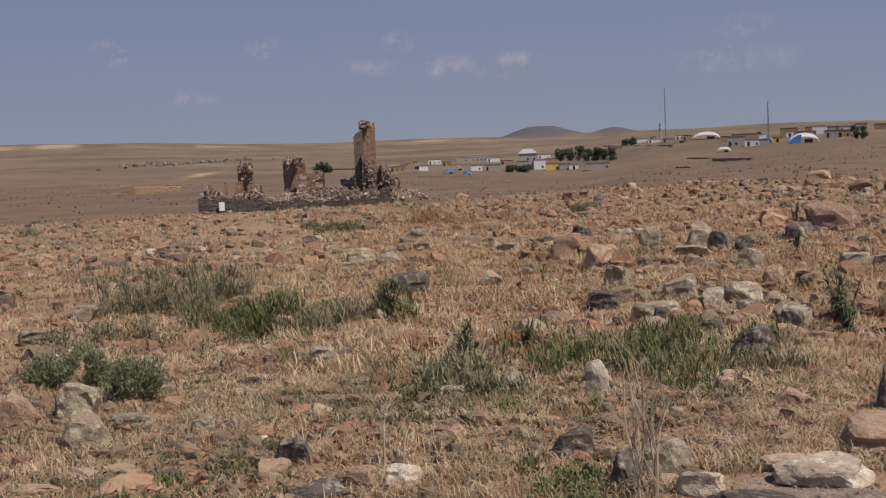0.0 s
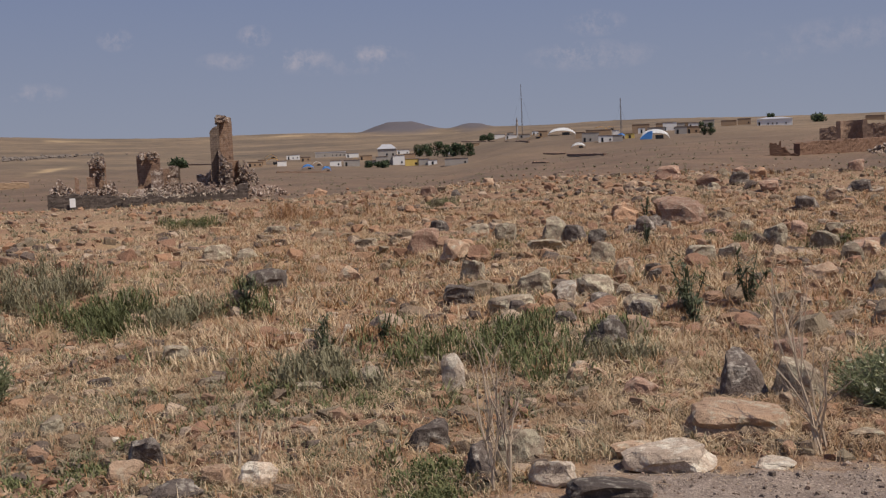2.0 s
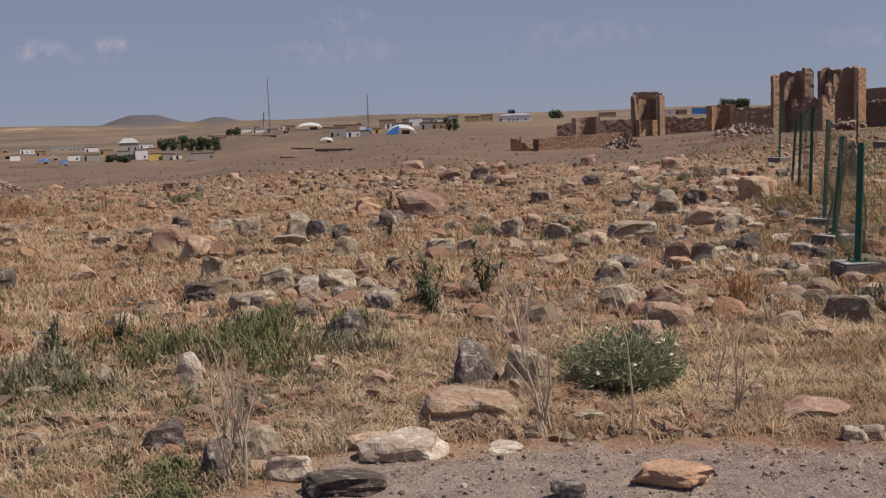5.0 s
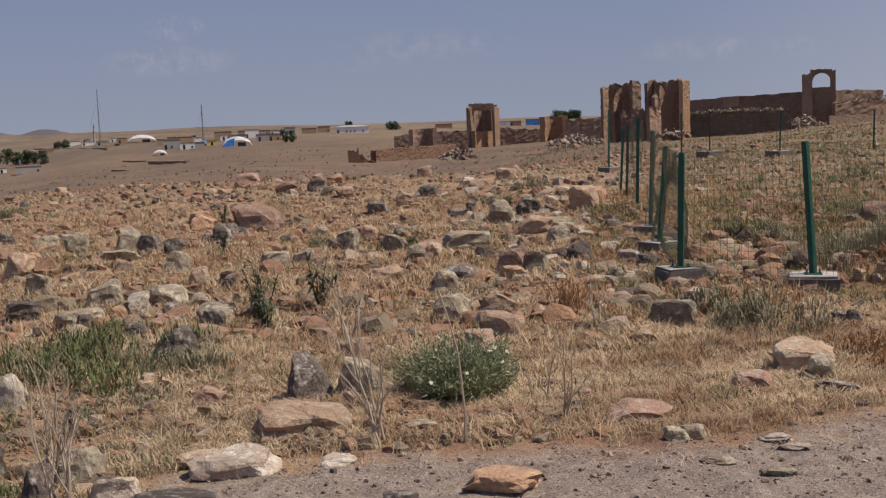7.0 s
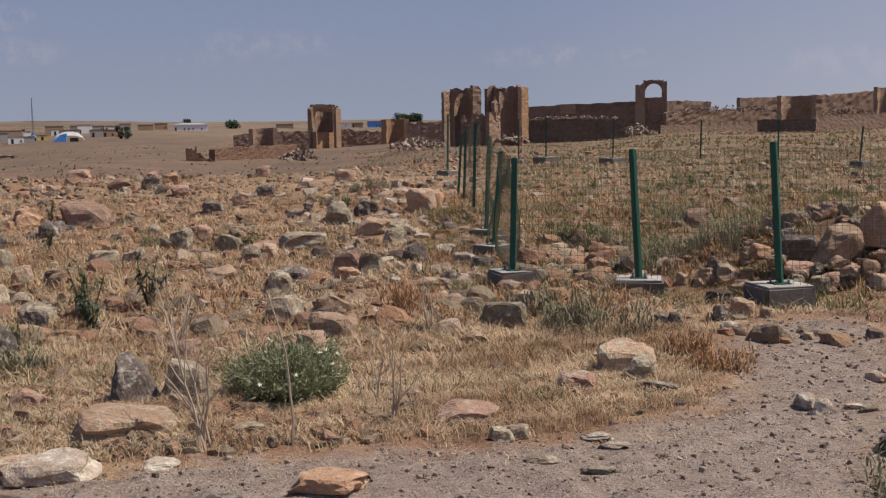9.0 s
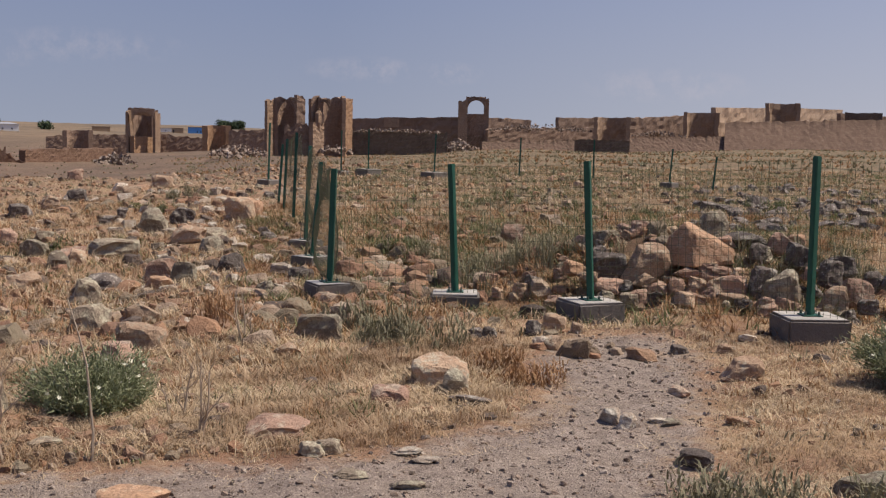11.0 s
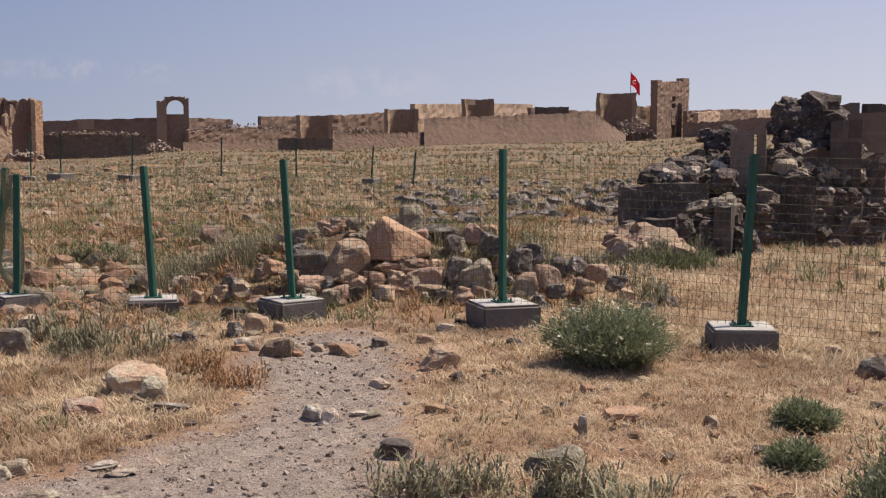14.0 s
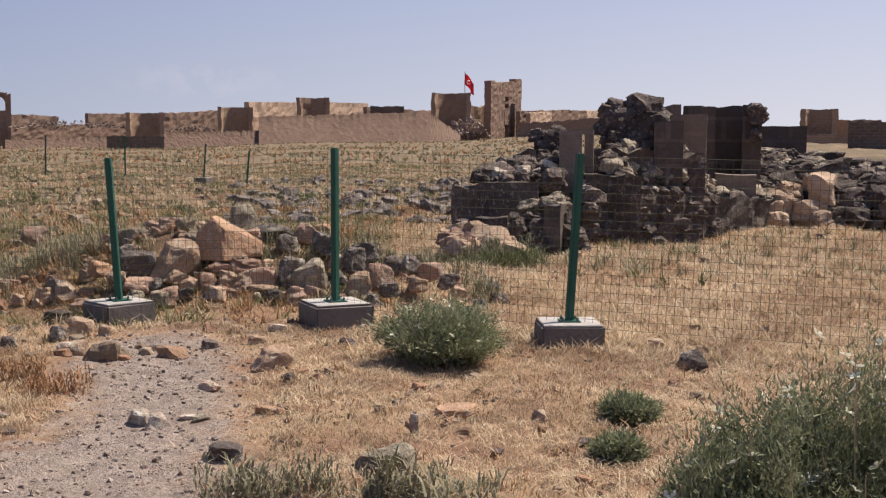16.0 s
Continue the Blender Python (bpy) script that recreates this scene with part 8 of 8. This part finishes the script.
weed_patch(5.90, 17.70, 0.35, 0.23, 21, GREEN, 20)
weed_patch(15.88, 28.19, 1.00, 0.36, 22, SAGE, 40)
weed_patch(11.98, 23.17, 0.69, 0.29, 23, GREEN, 30)
weed_patch(27.76, 97.21, 1.62, 0.67, 24, SAGE, 24)
weed_patch(2.78, 33.46, 0.82, 0.28, 25, GREEN, 40)
weed_patch(86.36, 155.21, 6.63, 1.16, 26, SAGE, 40)
weed_patch(-0.25, 8.48, 0.45, 0.24, 27, SAGE, 50)
weed_patch(0.33, 10.19, 0.29, 0.19, 28, RUST_GRASS, 30)
weed_patch(1.55, 7.80, 0.27, 0.15, 29, SAGE, 26)
weed_patch(4.40, 8.42, 0.23, 0.14, 30, RUST_GRASS, 26)
weed_patch(5.57, 8.35, 0.29, 0.38, 31, RUST_GRASS, 30)
weed_patch(-3.72, 13.90, 1.46, 0.53, 32, SAGE, 120)
weed_patch(-2.35, 12.02, 0.91, 0.40, 33, GREEN, 80)
weed_patch(-1.65, 11.51, 0.76, 0.33, 34, SAGE, 80)
weed_patch(-5.18, 17.89, 1.21, 0.43, 35, SAGE, 70)
weed_patch(-3.28, 15.06, 0.86, 0.29, 36, SAGE, 60)
weed_patch(-3.55, 11.18, 0.77, 0.22, 37, SAGE, 60)
weed_patch(-3.28, 28.52, 0.81, 0.35, 38, GREEN, 44)
weed_patch(-3.77, 29.22, 0.55, 0.28, 39, GREEN, 30)
weed_patch(-0.18, 8.43, 0.44, 0.24, 40, SAGE, 60)
weed_patch(-0.50, 7.74, 0.15, 0.11, 41, GREEN, 20)
weed_patch(0.09, 7.91, 0.45, 0.15, 42, GREEN, 36)
weed_patch(-0.90, 11.90, 0.34, 0.34, 43, GREEN, 30)
weed_patch(-12.89, 34.96, 1.05, 0.35, 44, SAGE, 30)
weed_patch(2.92, 32.96, 0.62, 0.28, 45, SAGE, 30)
weed_patch(-1.31, 30.15, 2.77, 0.55, 46, RUST_GRASS, 90)
weed_patch(-1.22, 6.48, 0.25, 0.13, 47, GREEN, 24)
weed_patch(-1.59, 6.05, 0.39, 0.12, 48, GREEN, 40)
weed_patch(0.40, 5.69, 0.22, 0.11, 49, GREEN, 30)
weed_patch(-2.17, 11.32, 0.33, 0.27, 50, GREEN, 40)
weed_patch(-4.21, 30.37, 0.86, 0.34, 51, GREEN, 20)
weed_patch(9.81, 9.59, 1.01, 0.38, 52, SAGE, 70)
weed_patch(12.88, 15.68, 0.76, 0.47, 53, GREEN, 40)
weed_patch(11.87, 6.48, 0.99, 0.56, 54, SAGE, 90)
weed_patch(13.26, 15.27, 0.85, 0.47, 55, SAGE, 40)
weed_patch(20.66, 21.47, 1.92, 0.33, 56, GREEN, 70)
weed_patch(26.61, 17.81, 1.34, 0.36, 57, GREEN, 50)
weed_patch(22.10, 17.95, 1.06, 0.26, 58, GREEN, 40)
weed_patch(16.30, 16.53, 0.97, 0.32, 59, SAGE, 50)
weed_patch(15.02, 6.56, 0.68, 0.30, 60, GREEN, 40)
weed_patch(35.44, 31.92, 2.65, 0.35, 61, SAGE, 50)
weed_patch(27.91, 34.20, 1.85, 0.29, 62, SAGE, 40)
weed_patch(12.05, 5.83, 0.50, 0.37, 63, SAGE, 40)
weed_patch(15.56, 6.70, 0.86, 0.28, 64, GREEN, 40)
weed_patch(15.10, 7.00, 0.62, 0.46, 65, SAGE, 50)
thistle(3.08, 10.17, 0.35, 0.45, 66)
thistle(3.92, 11.24, 0.45, 0.56, 67)
thistle(5.74, 22.06, 0.28, 0.43, 68)
thistle(4.53, 17.34, 0.25, 0.34, 69)
thistle(-0.15, 9.56, 0.23, 0.28, 70)
thistle(-0.13, 9.13, 0.24, 0.37, 71)
thistle(-0.95, 11.76, 0.33, 0.39, 72)
thistle(0.32, 9.80, 0.28, 0.28, 73)
thistle(3.19, 10.66, 0.47, 0.58, 74)
stalks(0.81, 6.21, 0.34, 0.56, 75, 4)
stalks(2.44, 5.83, 0.59, 0.93, 76, 4)
stalks(2.86, 5.56, 0.12, 0.88, 77, 1)
stalks(3.45, 5.68, 0.13, 0.45, 78, 2)
stalks(3.93, 7.33, 0.24, 0.24, 79, 3)
stalks(3.27, 8.65, 0.58, 0.67, 80, 3)
stalks(0.84, 6.51, 0.35, 0.48, 81, 3)
stalks(-0.08, 9.32, 0.27, 0.40, 82, 3)
stalks(0.74, 5.57, 0.17, 0.55, 83, 3)
stalks(-0.52, 6.35, 0.09, 0.28, 84, 2)
stalks(5.31, 8.11, 0.28, 0.51, 85, 3)
stalks(3.64, 6.25, 0.14, 0.35, 86, 2)

# dry grass: tufts of straw over the near ground, thinner beyond
def grass_field(name, count, r0, r1, a0_, a1_, per, tall, wide, lean, material, seed, label, patch, low, avoid=0.15):
    rng_ = np.random.RandomState(seed)
    a1r = np.radians(rng_.uniform(a0_, a1_, count))
    r1r = np.sqrt(rng_.uniform(0, 1, count) * (r1 * r1 - r0 * r0) + r0 * r0)
    cx, cy = r1r * np.sin(a1r), r1r * np.cos(a1r)
    keep_ = (wave(cx, cy, patch, 17) + 0.6 * wave(cx, cy, patch * 0.35, 18) + rng_.normal(0, 0.35, count) < low) & (trail_at(cx, cy) < avoid + 0.25 * rng_.uniform(0, 1, count))
    cx, cy = cx[keep_], cy[keep_]
    vig = 0.7 + 0.5 * rng_.uniform(0, 1, len(cx))
    cx, cy, vig = np.repeat(cx, per), np.repeat(cy, per), np.repeat(vig, per)
    px, py = cx + rng_.normal(0, 0.035, len(cx)), cy + rng_.normal(0, 0.035, len(cx))
    ob = blades(name, np.stack([px, py, height(px, py) - 0.01], 1), tall * vig, wide, lean, material, seed + 1, None, label, "grass")
    return tagged(ob, kind="stuff")


grass_field("dry_grass", 9000, 4.2, 11.0, 42, 88, 7, 0.05, 0.0026, 1.3, STRAW, 30, "short trampled dry grass by the path", 2.4, 0.35)
grass_field("dry_grass", 19000, 4.2, 11.0, -26, 44, 7, 0.075, 0.0028, 1.15, STRAW, 31, "short golden dry grass between the stones", 2.0, 0.3)
grass_field("dry_grass", 24000, 11.0, 24.0, -25, 88, 6, 0.10, 0.005, 1.1, STRAW, 32, "golden dry grass over the rubble field", 3.0, 0.25)
grass_field("dry_grass", 27000, 24.0, 60.0, -24, 86, 5, 0.14, 0.010, 0.8, STRAW, 33, "thin dry grass on the far rubble field", 5.0, 0.3)
grass_field("dead_weeds", 11000, 4.5, 22.0, -26, 88, 6, 0.085, 0.004, 0.9, RUST_GRASS, 34, "brown withered low weeds", 2.2, 0.2)
grass_field("low_weeds", 4200, 6.0, 30.0, -26, 62, 7, 0.09, 0.006, 0.8, SAGE, 35, "low grey-green weeds scattered over the ground", 2.8, 0.0)

grass_field("low_weeds", 5200, 4.2, 9.5, -27, 14, 9, 0.055, 0.0038, 1.2, SAGE, 44, "thin olive weeds between the near stones", 1.8, 0.1)
grass_field("low_weeds", 2600, 4.2, 9.5, -27, 30, 9, 0.05, 0.0036, 1.2, GREEN, 45, "thin green weeds between the near stones", 1.4, -0.2)
grass_field("low_weeds", 6500, 9.5, 34.0, -25, 30, 8, 0.085, 0.008, 1.0, SAGE, 46, "olive weeds over the rubble field", 3.5, 0.0)
grass_field("low_weeds", 5000, 26.0, 60.0, -25, 34, 8, 0.14, 0.014, 1.0, SAGE, 47, "olive scrub along the crest", 5.0, 0.1)
grass_field("steppe_weeds", 7000, 11.0, 26.0, 32, 61, 9, 0.17, 0.008, 1.0, GREEN, 48, "green weeds in the hollow behind the fence", 3.0, -0.1)
grass_field("steppe_weeds", 9000, 11.0, 28.0, 32, 62, 9, 0.15, 0.008, 1.0, RUST_GRASS, 49, "rusty weeds in the hollow behind the fence", 2.4, 0.0)
grass_field("straw_litter", 24000, 4.2, 15.0, -26, 88, 6, 0.032, 0.0028, 3.0, STRAW, 36, "fallen straw lying on the ground", 2.4, 0.8, 0.75)
grass_field("steppe_weeds", 16000, 15.0, 75.0, 36, 84, 8, 0.17, 0.016, 0.8, SAGE, 37, "low olive weeds on the far field", 6.0, 0.1)
grass_field("steppe_weeds", 12000, 14.0, 70.0, 36, 80, 8, 0.17, 0.016, 0.8, GREEN, 38, "green weeds on the far field", 7.0, -0.2)
grass_field("steppe_weeds", 5000, 40.0, 130.0, -24, 36, 7, 0.2, 0.03, 0.8, RUST_GRASS, 39, "brown dry scrub on the falling slope", 9.0, 0.0)

grass_field("steppe_weeds", 6000, 75.0, 270.0, 28, 74, 7, 0.4, 0.07, 0.9, SAGE, 40, "olive scrub before the city walls", 20.0, 0.1)
grass_field("steppe_weeds", 5000, 75.0, 270.0, 28, 74, 7, 0.35, 0.07, 0.9, RUST_GRASS, 41, "brown dry scrub before the city walls", 16.0, 0.1)
grass_field("steppe_weeds", 2500, 130.0, 420.0, -24, 28, 7, 0.4, 0.09, 0.9, SAGE, 42, "grey-green scrub on the plain", 30.0, -0.1)

grass_field("dry_grass", 11000, 5.0, 10.0, 10, 46, 7, 0.085, 0.0028, 1.0, STRAW, 43, "thick golden dry grass round the bush", 1.6, 1.0)
grass_field("dry_grass", 15000, 9.5, 23.0, 60, 90, 6, 0.11, 0.008, 1.1, STRAW, 50, "thick golden straw before the basalt ruin", 3.0, 1.2)
grass_field("dry_grass", 10000, 20.0, 75.0, 34, 86, 6, 0.17, 0.016, 1.0, STRAW, 51, "pale dry grass on the far field", 4.0, 0.5)
grass_field("steppe_weeds", 12000, 18.0, 75.0, 34, 86, 7, 0.16, 0.016, 1.0, RUST_GRASS, 52, "rusty dry weeds on the far field", 5.0, 0.2)
grass_field("tall_weeds", 420, 12.6, 15.5, 42, 61, 12, 0.36, 0.0045, 0.6, SAGE, 53, "tall grey-green feathery weeds behind the fence", 1.6, -0.1)
grass_field("dry_grass", 9000, 4.2, 11.0, 44, 88, 7, 0.06, 0.0028, 1.3, STRAW, 54, "golden dry grass between the path and the bushes", 1.6, 0.8)
grass_field("dead_weeds", 9000, 8.0, 30.0, -6, 40, 6, 0.15, 0.008, 0.8, RUST_GRASS, 55, "rusty dead weeds standing between the stones", 1.8, 0.1)
grass_field("dry_grass", 12000, 8.0, 30.0, -10, 42, 6, 0.15, 0.008, 0.9, STRAW, 56, "straw standing between the stones", 2.2, 0.4)
grass_field("low_weeds", 3500, 7.0, 20.0, -14, 40, 9, 0.12, 0.008, 1.0, GREEN, 57, "dark green weeds between the stones", 1.6, -0.25)
